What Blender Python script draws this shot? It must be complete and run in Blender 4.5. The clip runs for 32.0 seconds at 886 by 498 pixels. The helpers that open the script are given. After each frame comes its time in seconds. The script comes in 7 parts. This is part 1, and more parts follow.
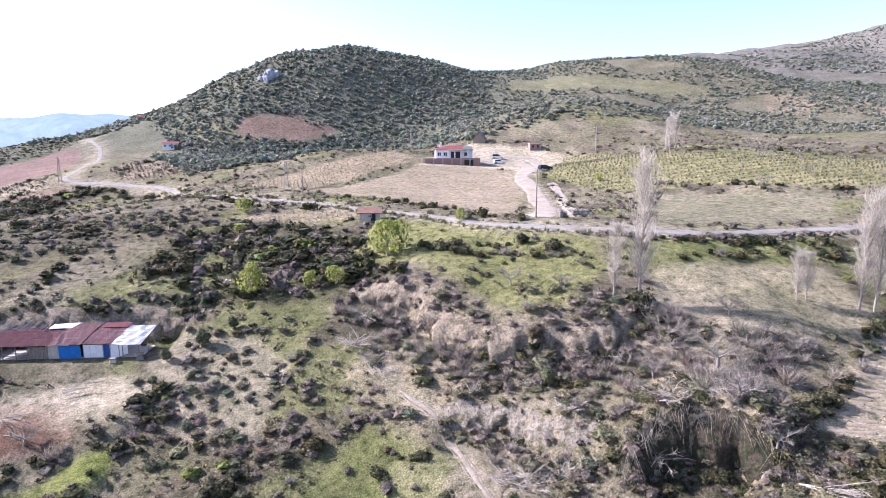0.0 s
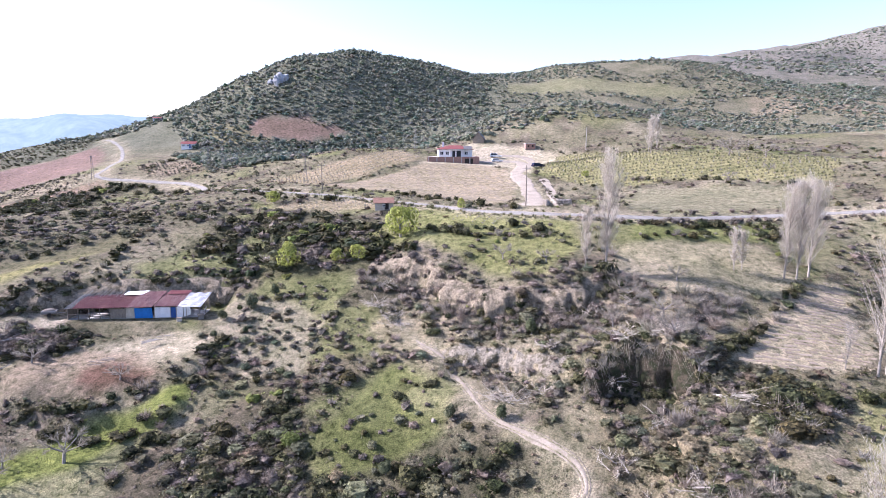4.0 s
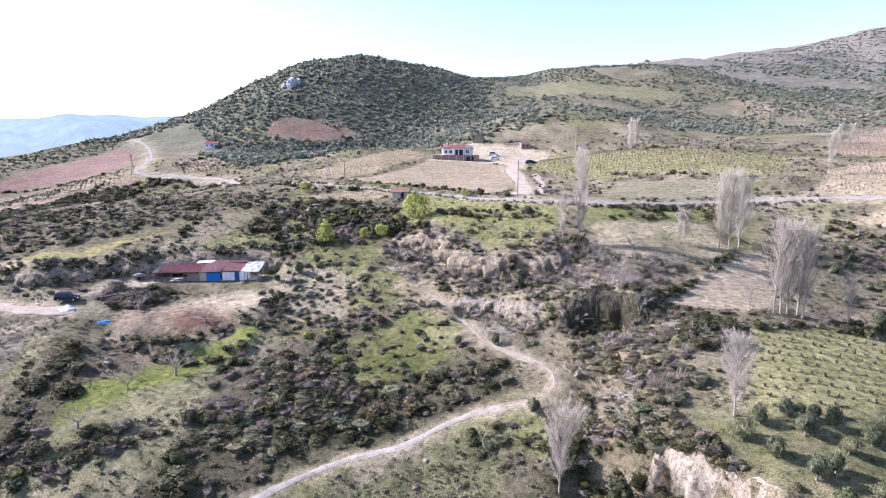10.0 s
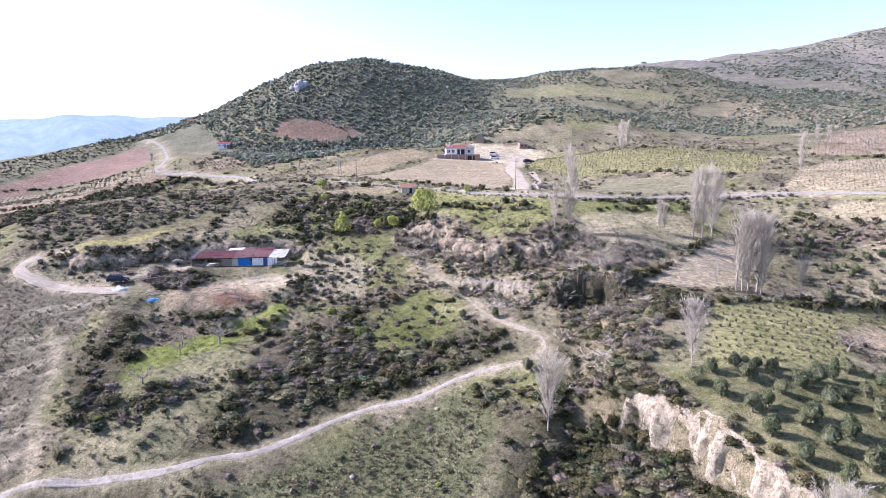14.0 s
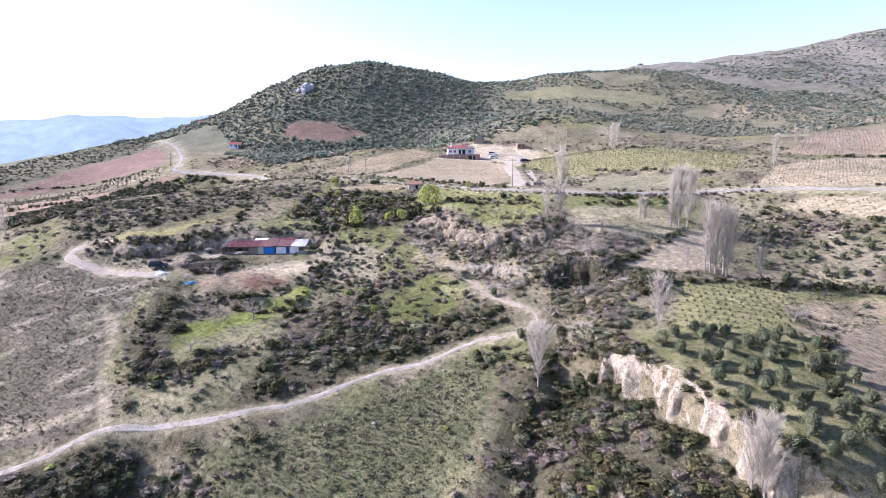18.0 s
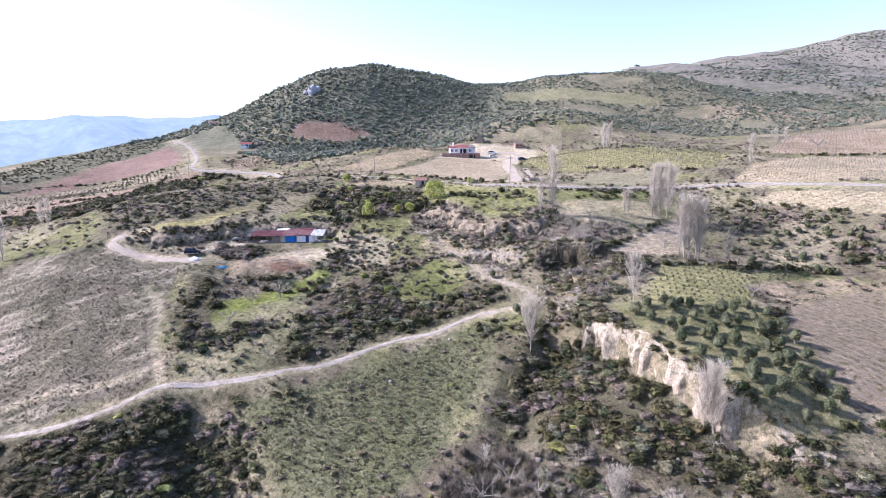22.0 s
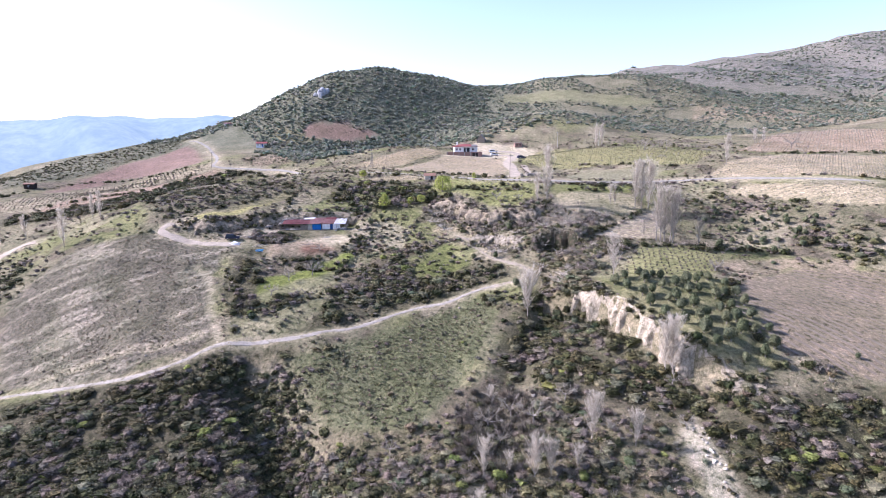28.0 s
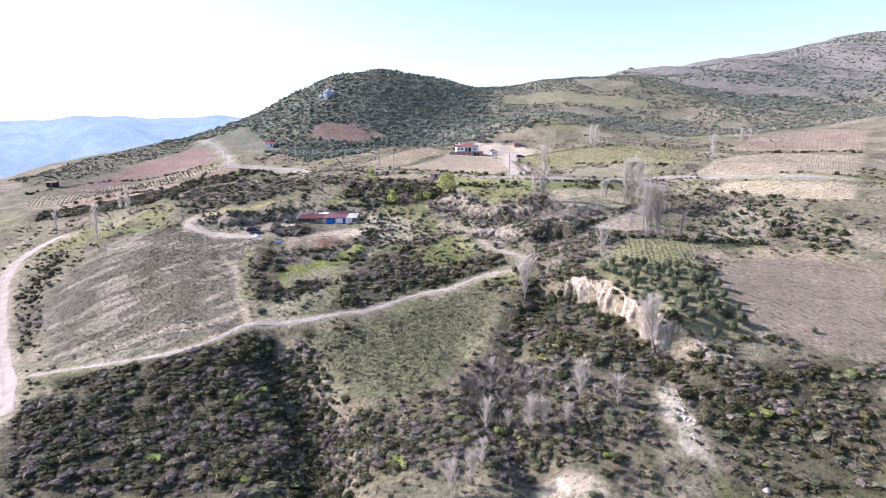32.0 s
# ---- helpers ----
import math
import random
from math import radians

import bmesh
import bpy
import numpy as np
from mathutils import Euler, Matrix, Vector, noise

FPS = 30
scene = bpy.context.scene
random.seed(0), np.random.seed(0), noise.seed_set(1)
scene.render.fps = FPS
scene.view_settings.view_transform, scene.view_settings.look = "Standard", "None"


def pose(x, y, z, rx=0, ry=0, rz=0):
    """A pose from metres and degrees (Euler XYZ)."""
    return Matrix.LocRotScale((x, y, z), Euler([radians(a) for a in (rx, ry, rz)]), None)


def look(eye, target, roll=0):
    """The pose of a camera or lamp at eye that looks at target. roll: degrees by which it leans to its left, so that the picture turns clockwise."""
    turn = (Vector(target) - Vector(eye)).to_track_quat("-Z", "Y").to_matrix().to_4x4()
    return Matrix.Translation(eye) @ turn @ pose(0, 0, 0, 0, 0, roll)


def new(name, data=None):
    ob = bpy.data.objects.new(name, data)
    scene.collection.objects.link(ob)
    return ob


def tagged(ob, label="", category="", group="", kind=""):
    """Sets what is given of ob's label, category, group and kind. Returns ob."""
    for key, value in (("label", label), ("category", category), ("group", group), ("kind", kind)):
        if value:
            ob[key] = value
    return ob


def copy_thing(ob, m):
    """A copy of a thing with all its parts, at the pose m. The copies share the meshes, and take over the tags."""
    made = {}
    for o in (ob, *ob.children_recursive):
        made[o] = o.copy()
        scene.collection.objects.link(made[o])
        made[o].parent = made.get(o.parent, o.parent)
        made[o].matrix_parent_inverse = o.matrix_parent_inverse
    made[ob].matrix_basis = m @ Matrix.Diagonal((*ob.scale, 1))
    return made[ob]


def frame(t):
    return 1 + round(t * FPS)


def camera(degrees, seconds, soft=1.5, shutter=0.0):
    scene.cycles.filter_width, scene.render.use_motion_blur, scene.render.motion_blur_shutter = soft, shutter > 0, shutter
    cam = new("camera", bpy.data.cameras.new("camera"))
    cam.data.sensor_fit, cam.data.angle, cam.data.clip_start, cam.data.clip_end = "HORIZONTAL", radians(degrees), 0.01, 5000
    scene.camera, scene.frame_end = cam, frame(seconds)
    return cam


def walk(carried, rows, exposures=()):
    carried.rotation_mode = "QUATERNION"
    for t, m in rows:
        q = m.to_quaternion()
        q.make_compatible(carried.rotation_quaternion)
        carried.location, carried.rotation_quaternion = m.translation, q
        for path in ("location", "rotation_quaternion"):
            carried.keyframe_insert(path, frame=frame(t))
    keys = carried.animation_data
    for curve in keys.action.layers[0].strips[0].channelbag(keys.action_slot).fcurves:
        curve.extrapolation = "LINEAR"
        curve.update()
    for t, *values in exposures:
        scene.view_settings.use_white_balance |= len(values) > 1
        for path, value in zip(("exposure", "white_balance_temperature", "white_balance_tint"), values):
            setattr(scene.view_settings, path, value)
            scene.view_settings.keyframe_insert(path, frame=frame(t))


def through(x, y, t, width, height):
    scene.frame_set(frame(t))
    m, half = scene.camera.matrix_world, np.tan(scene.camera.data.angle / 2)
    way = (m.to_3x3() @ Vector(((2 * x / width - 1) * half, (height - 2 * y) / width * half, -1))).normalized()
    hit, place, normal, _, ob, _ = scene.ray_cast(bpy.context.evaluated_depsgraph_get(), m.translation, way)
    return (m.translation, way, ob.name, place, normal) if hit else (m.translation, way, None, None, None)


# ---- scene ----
cam = camera(73.74, 32.0, soft=0.6)
PATH = [  # seconds, x, y, z, yaw, pitch, lean
   (0, -0.0, -0.0, 40.0, 0.01, -10.59, -0.02),
   (1, -0.18, -4.75, 40.01, 0.02, -10.59, -0.02),
   (2, -0.36, -9.43, 40.03, 0.02, -10.58, -0.03),
   (3, -0.55, -14.17, 40.04, 0.03, -10.58, -0.03),
   (4.5, -0.82, -21.19, 40.07, 0.03, -10.57, -0.03),
   (6, -1.1, -28.38, 40.09, 0.04, -10.56, -0.04),
   (7, -1.39, -33.0, 40.06, 0.04, -10.55, -0.04),
   (8, -1.67, -37.33, 40.03, 0.03, -10.55, -0.04),
   (9, -1.94, -41.53, 40.0, 0.03, -10.54, -0.04),
   (10, -2.33, -45.66, 39.99, 0.03, -10.54, -0.04),
   (11, -2.71, -49.67, 39.99, 0.02, -10.53, -0.04),
   (12, -3.09, -53.65, 39.99, 0.01, -10.53, -0.04),
   (13, -3.47, -57.61, 39.99, 0.01, -10.52, -0.03),
   (14, -3.75, -61.56, 40.05, -0.0, -10.52, -0.03),
   (15.5, -4.19, -67.59, 40.14, -0.01, -10.51, -0.03),
   (17, -4.65, -73.93, 40.24, -0.03, -10.5, -0.02),
   (18, -4.96, -78.32, 40.31, -0.04, -10.5, -0.02),
   (19, -5.29, -82.86, 40.37, -0.04, -10.5, -0.02),
   (20, -5.63, -87.36, 40.33, -0.05, -10.5, -0.01),
   (21, -5.96, -91.81, 40.29, -0.06, -10.5, -0.01),
   (22, -6.28, -96.02, 40.24, -0.07, -10.5, -0.0),
   (23, -6.58, -100.09, 40.2, -0.08, -10.5, 0.0),
   (24, -7.11, -104.25, 40.18, -0.09, -10.5, 0.01),
   (25, -7.64, -108.34, 40.16, -0.09, -10.5, 0.01),
   (26.5, -8.39, -114.21, 40.13, -0.1, -10.5, 0.03),
   (28, -9.16, -120.21, 40.1, -0.11, -10.51, 0.04),
   (29, -9.55, -124.19, 40.18, -0.11, -10.52, 0.04),
   (30, -9.94, -128.27, 40.26, -0.11, -10.52, 0.05),
   (31, -10.34, -132.41, 40.34, -0.11, -10.53, 0.06),
   (32, -10.74, -136.58, 40.42, -0.11, -10.54, 0.07),
]
walk(cam, [(t, pose(x, y, z, 90 + pitch, lean, yaw)) for t, x, y, z, yaw, pitch, lean in PATH], [(0.0, 1.43, 5780, 30), (32.0, 1.33, 5720, 30)])

# ---- sky and sun ----
SUN_UP, SUN_LEFT = 32.0, 78.0
world = bpy.data.worlds.new("sky")
scene.world = world
world.use_nodes = True
sky = world.node_tree.nodes.new("ShaderNodeTexSky")
sky.sky_type = "NISHITA"
sky.sun_disc = False
sky.sun_elevation, sky.sun_rotation = radians(SUN_UP), radians(-SUN_LEFT)
sky.air_density, sky.dust_density, sky.ozone_density, sky.altitude = 1.0, 1.6, 1.0, 300
back = world.node_tree.nodes["Background"]
back.inputs["Strength"].default_value = 0.118
world.node_tree.links.new(sky.outputs[0], back.inputs["Color"])
sun = new("sun", bpy.data.lights.new("sun", "SUN"))
sun.data.energy, sun.data.angle, sun.data.color = 5.0, radians(0.6), (1.0, 0.96, 0.9)
to_sun = Vector((-math.sin(radians(SUN_LEFT)) * math.cos(radians(SUN_UP)), math.cos(radians(SUN_LEFT)) * math.cos(radians(SUN_UP)), math.sin(radians(SUN_UP))))
sun.matrix_world = look(to_sun * 50, (0, 0, 0))

# ---- materials ----
def material(name, rough=0.9):
    m = bpy.data.materials.new(name)
    m.use_nodes = True
    b = m.node_tree.nodes["Principled BSDF"]
    b.inputs["Roughness"].default_value = rough
    b.inputs["Specular IOR Level"].default_value = 0.2
    return m, m.node_tree.nodes, m.node_tree.links, b


def noise_node(nodes, links, scale, detail=5.0, source=None, rough=0.6):
    n = nodes.new("ShaderNodeTexNoise")
    n.inputs["Scale"].default_value, n.inputs["Detail"].default_value, n.inputs["Roughness"].default_value = scale, detail, rough
    if source:
        links.new(source, n.inputs["Vector"])
    return n


def ramp_node(nodes, links, source, stops):
    r = nodes.new("ShaderNodeValToRGB")
    while len(r.color_ramp.elements) < len(stops):
        r.color_ramp.elements.new(0.5)
    for e, (at, c) in zip(r.color_ramp.elements, stops):
        e.position, e.color = at, (*c, 1) if len(c) == 3 else c
    links.new(source, r.inputs[0])
    return r


def mix_node(nodes, links, kind, fac, a, b):
    """Colours a and b: sockets or triples; fac: socket or number."""
    m = nodes.new("ShaderNodeMix")
    m.data_type, m.blend_type = "RGBA", kind
    for sock, v in ((m.inputs[0], fac), (m.inputs[6], a), (m.inputs[7], b)):
        if isinstance(v, (int, float)):
            sock.default_value = v
        elif isinstance(v, tuple):
            sock.default_value = (*v, 1)
        else:
            links.new(v, sock)
    return m.outputs[2]


def bump_node(nodes, links, b, height, strength, distance):
    n = nodes.new("ShaderNodeBump")
    n.inputs["Strength"].default_value, n.inputs["Distance"].default_value = strength, distance
    links.new(height, n.inputs["Height"])
    links.new(n.outputs[0], b.inputs["Normal"])


def plain(name, colour, rough=0.8, scale=3.0, vary=0.25, metal=0.0):
    """A paint, wood or stone of one colour with mottling at two scales."""
    m, nodes, links, b = material(name, rough)
    co = nodes.new("ShaderNodeTexCoord").outputs["Object"]
    n1, n2 = noise_node(nodes, links, scale, 6, co), noise_node(nodes, links, scale * 9, 4, co)
    dark, light = tuple(c * (1 - vary) for c in colour), tuple(min(1, c * (1 + vary)) for c in colour)
    r1 = ramp_node(nodes, links, n1.outputs[0], [(0.3, dark), (0.7, light)])
    r2 = ramp_node(nodes, links, n2.outputs[0], [(0.3, (0.78, 0.78, 0.78)), (0.65, (1.08, 1.08, 1.08))])
    links.new(mix_node(nodes, links, "MULTIPLY", 1.0, r1.outputs[0], r2.outputs[0]), b.inputs["Base Color"])
    b.inputs["Metallic"].default_value = metal
    bump_node(nodes, links, b, n2.outputs[0], 0.3, 0.02)
    return m


def ground_material():
    m, nodes, links, b = material("ground_cover", 0.95)
    b.inputs["Specular IOR Level"].default_value = 0.05
    at = nodes.new("ShaderNodeVertexColor")
    at.layer_name = "cover"
    geo = nodes.new("ShaderNodeNewGeometry").outputs["Position"]
    n1, n2, n3 = noise_node(nodes, links, 0.09, 6, geo, 0.65), noise_node(nodes, links, 0.9, 6, geo, 0.7), noise_node(nodes, links, 5.0, 4, geo, 0.7)
    r1 = ramp_node(nodes, links, n1.outputs[0], [(0.32, (0.86, 0.9, 0.78)), (0.68, (1.5, 1.44, 1.4))])
    r2 = ramp_node(nodes, links, n2.outputs[0], [(0.34, (0.36, 0.4, 0.32)), (0.46, (0.86, 0.88, 0.82)), (0.56, (1.1, 1.08, 1.05)), (0.68, (1.5, 1.44, 1.36))])
    r3 = ramp_node(nodes, links, n3.outputs[0], [(0.36, (0.42, 0.43, 0.4)), (0.64, (1.5, 1.48, 1.45))])
    c = mix_node(nodes, links, "MULTIPLY", 1.0, at.outputs[0], r1.outputs[0])
    c = mix_node(nodes, links, "MULTIPLY", 1.0, c, r2.outputs[0])
    c = mix_node(nodes, links, "MULTIPLY", 0.8, c, r3.outputs[0])
    links.new(c, b.inputs["Base Color"])
    add = nodes.new("ShaderNodeMath")
    add.operation = "ADD"
    links.new(n2.outputs[0], add.inputs[0])
    links.new(n3.outputs[0], add.inputs[1])
    bump_node(nodes, links, b, add.outputs[0], 1.0, 0.45)
    return m
# ---- lie of the land ----
# broad landforms: centre x, y, radius x, y, height
BROAD = [
    (-170, 300, 70, 70, -10.7),
    (-60, 280, 80, 60, -20.5),
    (60, 300, 80, 60, 31.1),
    (-140, 425, 55, 80, 5.8),
    (10, 455, 80, 90, -9.0),
    (-300, 370, 110, 120, 27.9),
    (-260, 150, 110, 120, 10.9),
    (-20, 330, 90, 80, -19.9),
    (120, 330, 110, 90, -27.1),
    (-75, 450, 95, 110, 57.2),
    (-10, 458, 45, 65, 5.5),
    (-170, 400, 110, 110, 26.6),
    (40, 480, 140, 120, 23.3),
    (160, 420, 150, 130, 39.1),
    (330, 420, 170, 150, -28.1),
    (430, 1000, 330, 330, 37.9),
    (940, 1250, 420, 420, 44.5),
    (700, 800, 300, 300, -56.7),
    (250, 700, 260, 260, 33.4),
    (-400, 200, 160, 200, 35.9),
    (-330, -50, 150, 150, -2.4),
    (-600, 700, 350, 350, -8.7),
    (-100, 700, 200, 160, 8.2),
    (280, 150, 140, 140, 0.1),
    (220, -60, 130, 120, -35.5),
    (-100, 250, 160, 140, 45.1),
    (60, 260, 120, 120, 1.1),
]
# relief of the near valley: heights of overlapping mounds on a 40 m lattice
RELIEF = [
    (-0.0, -1.0, -3.7, -1.3, -7.2, -27.4, 5.1, -4.8, -7.8, -5.9),
    (0.1, -0.1, -0.3, -5.5, -0.6, 1.0, -14.5, -6.8, 0.1, 1.4),
    (1.1, -0.8, 1.1, -3.3, -7.7, -4.9, -0.4, 1.2, -0.9, 7.0),
    (1.3, -2.5, -3.8, 2.6, 5.3, -4.3, 5.6, -0.8, -2.8, 6.4),
    (2.6, 0.8, 7.6, 5.7, -2.3, 0.9, 2.5, -4.6, 7.4, 2.3),
    (-0.4, 2.3, 9.1, 4.5, 4.6, 7.4, 8.0, 1.9, 4.3, 0.9),
    (2.7, 1.6, 2.7, 2.9, 4.0, -0.7, -3.2, 1.6, 2.4, 0.9),
    (-1.4, -3.0, -9.5, -5.0, -3.2, -1.9, 3.3, 4.3, 1.0, 0.7),
    (-9.2, -2.0, 0.1, -2.1, 3.1, -0.5, -8.5, 0.8, 0.4, 4.4),
]
TILTED = (-3.94, 15.40, 6.70)


def along(line, x, y):
    """Signed distance to a line (its left is plus) and how far along it the nearest point lies, 0 to 1."""
    best = np.full(x.shape, 1e18)
    side, where = np.zeros(x.shape), np.zeros(x.shape)
    pts = np.array(line, float)
    seg = np.diff(pts, axis=0)
    length = np.hypot(*seg.T)
    total, run = length.sum(), 0.0
    for (ax, ay), (dx, dy), n in zip(pts, seg, length):
        px, py = x - ax, y - ay
        u = np.clip((px * dx + py * dy) / (n * n), 0, 1)
        d2 = (px - u * dx) ** 2 + (py - u * dy) ** 2
        near = d2 < best
        best = np.where(near, d2, best)
        side = np.where(near, np.sign(dx * py - dy * px), side)
        where = np.where(near, (run + u * n) / total, where)
        run += n
    return np.sqrt(best) * np.where(side == 0, 1, side), where


def step(line, height, width, reach, x, y):
    """A bank or cliff: the land on the left of the line lies lower."""
    d, u = along(line, x, y)
    taper = np.clip(np.minimum(u, 1 - u) * 6, 0, 1)
    taper = taper * taper * (3 - 2 * taper)
    taper = taper * (0.92 + 0.14 * np.sin(u * 17 + len(line)) + 0.06 * np.sin(u * 47))
    return -height * taper * 0.5 * np.tanh(d / width) * np.exp(-(d / reach) ** 2)


def channel(line, depth, width, x, y):
    d, u = along(line, x, y)
    taper = np.clip(np.minimum(u, 1 - u) * 6, 0, 1)
    return -depth * taper * np.exp(-(d / width) ** 2)


WHITE_CLIFF = [(51.0, -17.3), (46.5, -14.6), (42.5, -10.5), (38.2, -5.0), (35.6, 0.6), (33.2, 5.0), (30.8, 9.5), (27.3, 14.8), (22.0, 21.2), (13.0, 28.0)]
UPPER_CLIFF = [(26, 74), (20, 70), (11, 70), (5, 72), (0, 76), (-5, 82), (-14, 86)]
HOLLOW_WALL = [(31, 49), (28, 53), (22, 54), (17, 51)]
MID_CLIFF = [(16, 55.5), (11.8, 57.5), (8, 60.3), (4, 61.8), (-1, 63)]
BARN_BANK = [(-36, 86), (-48, 85), (-62, 83), (-76, 78), (-88, 74), (-98, 76)]
YARD_EDGE = [(-34, 70), (-38, 64), (-48, 60), (-60, 59), (-70, 62)]
ROUND_EDGE = [(-32, 62), (-38, 56), (-48, 53.5), (-58, 55), (-66, 59)]
GULLY = [(24, 50), (20, 36), (17, 18), (8, 4), (2, -8), (2, -24), (8, -44), (10, -90)]
SIDE_GULLY = [(-60, 14), (-48, 0), (-40, -12), (-34, -34), (-20, -70)]


def features(x, y):
    h = step(WHITE_CLIFF, 6.2, 0.7, 15, x, y)
    h = h + step(UPPER_CLIFF, 4.0, 1.3, 11, x, y)
    h = h + step(HOLLOW_WALL, 6.4, 0.7, 6, x, y)
    h = h + step(MID_CLIFF, 3.0, 0.6, 5, x, y)
    h = h + step(BARN_BANK, 3.4, 1.6, 10, x, y)
    h = h + step(YARD_EDGE, 1.5, 1.2, 7, x, y)
    h = h + step(ROUND_EDGE, 1.5, 1.0, 7, x, y)
    h = h + channel(GULLY, 2.6, 4.5, x, y) + channel(SIDE_GULLY, 5.6, 7.0, x, y)
    return h


def smooth(a, b, v):
    u = np.clip((v - a) / (b - a), 0, 1)
    return u * u * (3 - 2 * u)


LATTICE_X, LATTICE_Y, MOUND = np.arange(-200, 161, 40.0), np.arange(-100, 221, 40.0), 38.0


def land(x, y):
    """Height of the smooth ground."""
    x, y = np.asarray(x, float), np.asarray(y, float)
    xc, yc = np.clip(x, -900, 1300), np.clip(y, -500, 1500)
    h = TILTED[0] + TILTED[1] * xc / 100 + TILTED[2] * yc / 100
    for (a, b, c, d, height) in BROAD:
        h = h + height * np.exp(-((x - a) / c) ** 2 - ((y - b) / d) ** 2)
    for row, b in zip(RELIEF, LATTICE_Y):
        for height, a in zip(row, LATTICE_X):
            h = h + height * np.exp(-((x - a) ** 2 + (y - b) ** 2) / MOUND ** 2)
    h = h + features(x, y)
    # the deep valley on the far left
    r = np.hypot(x, y)
    left = smooth(100, -500, x)
    far = -140 + 14 * np.sin(x / 260 + 1) * np.sin(y / 310)
    return h + (far - h) * left * smooth(650, 1500, r)

# ---- plan: roads, fields and scrub, as outlines on the ground (metres) ----
MAIN_ROAD = [(-202.3, 338.1), (-184.6, 317.9), (-172.1, 300.6), (-154.1, 264.0), (-140.0, 226.8), (-139.0, 217.6), (-129.8, 210.2), (-108.5, 203.2), (-87.5, 190.8), (-55.8, 143.9), (-39.3, 133.2), (-26.5, 128.6), (-16.7, 122.4), (-5.6, 114.8), (4.4, 104.5), (13.7, 99.6), (26.4, 95.8), (39.3, 94.8), (50.7, 97.4), (62.0, 101.7), (77.6, 104.6), (94.1, 102.0), (106.9, 94.2), (120.8, 83.9), (136.0, 75.3)]
DRIVE = [(17.3, 103.5), (22.6, 127.8), (23.9, 155.8), (23.2, 166.7), (22.8, 173.9), (26.1, 182.5), (29.7, 215.0), (23.9, 217.6), (17.3, 213.0), (12.7, 202.9)]
DRIVE_SIDE = [(23.3, 102.5), (28.9, 139.7), (30.1, 157.0), (29.3, 167.2)]
DRIVE_UPPER = [(26.6, 185.5), (30.2, 186.5), (34.1, 223.9), (25.1, 229.4), (18.5, 227.8)]
BARN_TRACK = [(-70.0, 64.5), (-75.9, 63.3), (-84.0, 63.7), (-92.5, 66.3), (-99.0, 68.9), (-101.3, 72.0), (-99.3, 75.6), (-95.1, 77.3)]
LOWER_PATH = [(-122.1, 9.7), (-109.3, 8.6), (-95.1, 7.2), (-80.3, 7.1), (-69.7, 10.0), (-62.8, 14.0), (-53.7, 14.8), (-43.9, 15.6), (-37.5, 17.8), (-32.6, 18.7), (-26.9, 21.7), (-21.0, 25.8), (-14.7, 29.0), (-8.0, 30.6), (-2.2, 33.7), (3.8, 35.3), (10.7, 34.0)]
GULLY_TRACK = [(-0.8, 33.4), (3.2, 35.0), (7.9, 35.3), (12.3, 35.6), (14.4, 37.3), (14.2, 40.8), (10.3, 45.5), (4.9, 50.4), (1.5, 58.0), (-0.6, 62.4), (-4.9, 66.6), (-7.3, 70.6)]
LEFT_ROAD = [(-111.4, -11.3), (-118.1, 0.6), (-127.4, 13.2), (-137.4, 25.4), (-149.2, 42.2), (-162.1, 62.5), (-167.6, 77.2), (-166.8, 86.4), (-162.4, 92.9), (-154.0, 90.6)]
WORN_SHELF = [(-105.3, 12.1), (-96.1, 14.0), (-85.7, 16.6), (-75.2, 16.2), (-67.9, 18.2)]
WORN_LINE = [(-82.0, 50.4), (-74.2, 41.2), (-68.0, 25.0), (-63.2, 15.7)]
PLOUGHED = [(-34.2, 149.7), (-8.1, 192.7), (12.2, 195.5), (20.9, 182.5), (22.2, 162.0), (13.2, 107.2), (1.9, 127.1), (-11.5, 142.3), (-23.8, 143.0)]
VINES_TAN = [(-59.4, 173.2), (-40.9, 192.4), (-17.3, 217.4), (-8.1, 201.8), (-24.6, 179.5), (-35.5, 152.4)]
VINES_STRIP = [(-40.3, 117.9), (-31.1, 122.4), (-18.1, 130.8), (-16.0, 113.7), (-27.6, 112.3)]
VINES_SMALL = [(-1.1, 98.6), (1.8, 103.5), (10.9, 98.6), (14.2, 94.4), (10.1, 93.0), (4.0, 95.2)]
FALLOW = [(52.1, 142.9), (84.4, 127.8), (74.0, 110.4), (36.0, 97.9)]
ORCHARD_GREEN = [(29.4, 171.2), (46.2, 226.3), (61.9, 221.5), (66.9, 183.7), (116.9, 157.6), (96.3, 128.7), (61.7, 148.4), (52.0, 144.7), (39.1, 154.1)]
VINES_RIGHT = [(93.0, 106.6), (111.0, 129.5), (146.3, 145.7), (180.0, 134.0), (142.3, 81.9), (115.4, 91.5)]
VINES_RIGHT_NEAR = [(88.2, 88.1), (101.2, 90.9), (133.0, 68.9), (125.0, 57.4), (114.9, 62.2)]
VINES_FAR_RIGHT = [(127.8, 159.5), (217.0, 257.2), (236.3, 212.3), (187.0, 143.8), (154.2, 150.6)]
VINES_GREEN = [(41.8, 36.1), (48.0, 45.0), (63.3, 50.1), (69.0, 44.1), (63.5, 32.3), (58.3, 24.2), (47.7, 21.7), (35.3, 21.1)]
TILLED_SHADE = [(36.2, 53.5), (49.5, 65.8), (61.6, 75.7), (64.8, 75.9), (56.2, 54.5), (49.8, 51.4), (39.2, 51.2)]
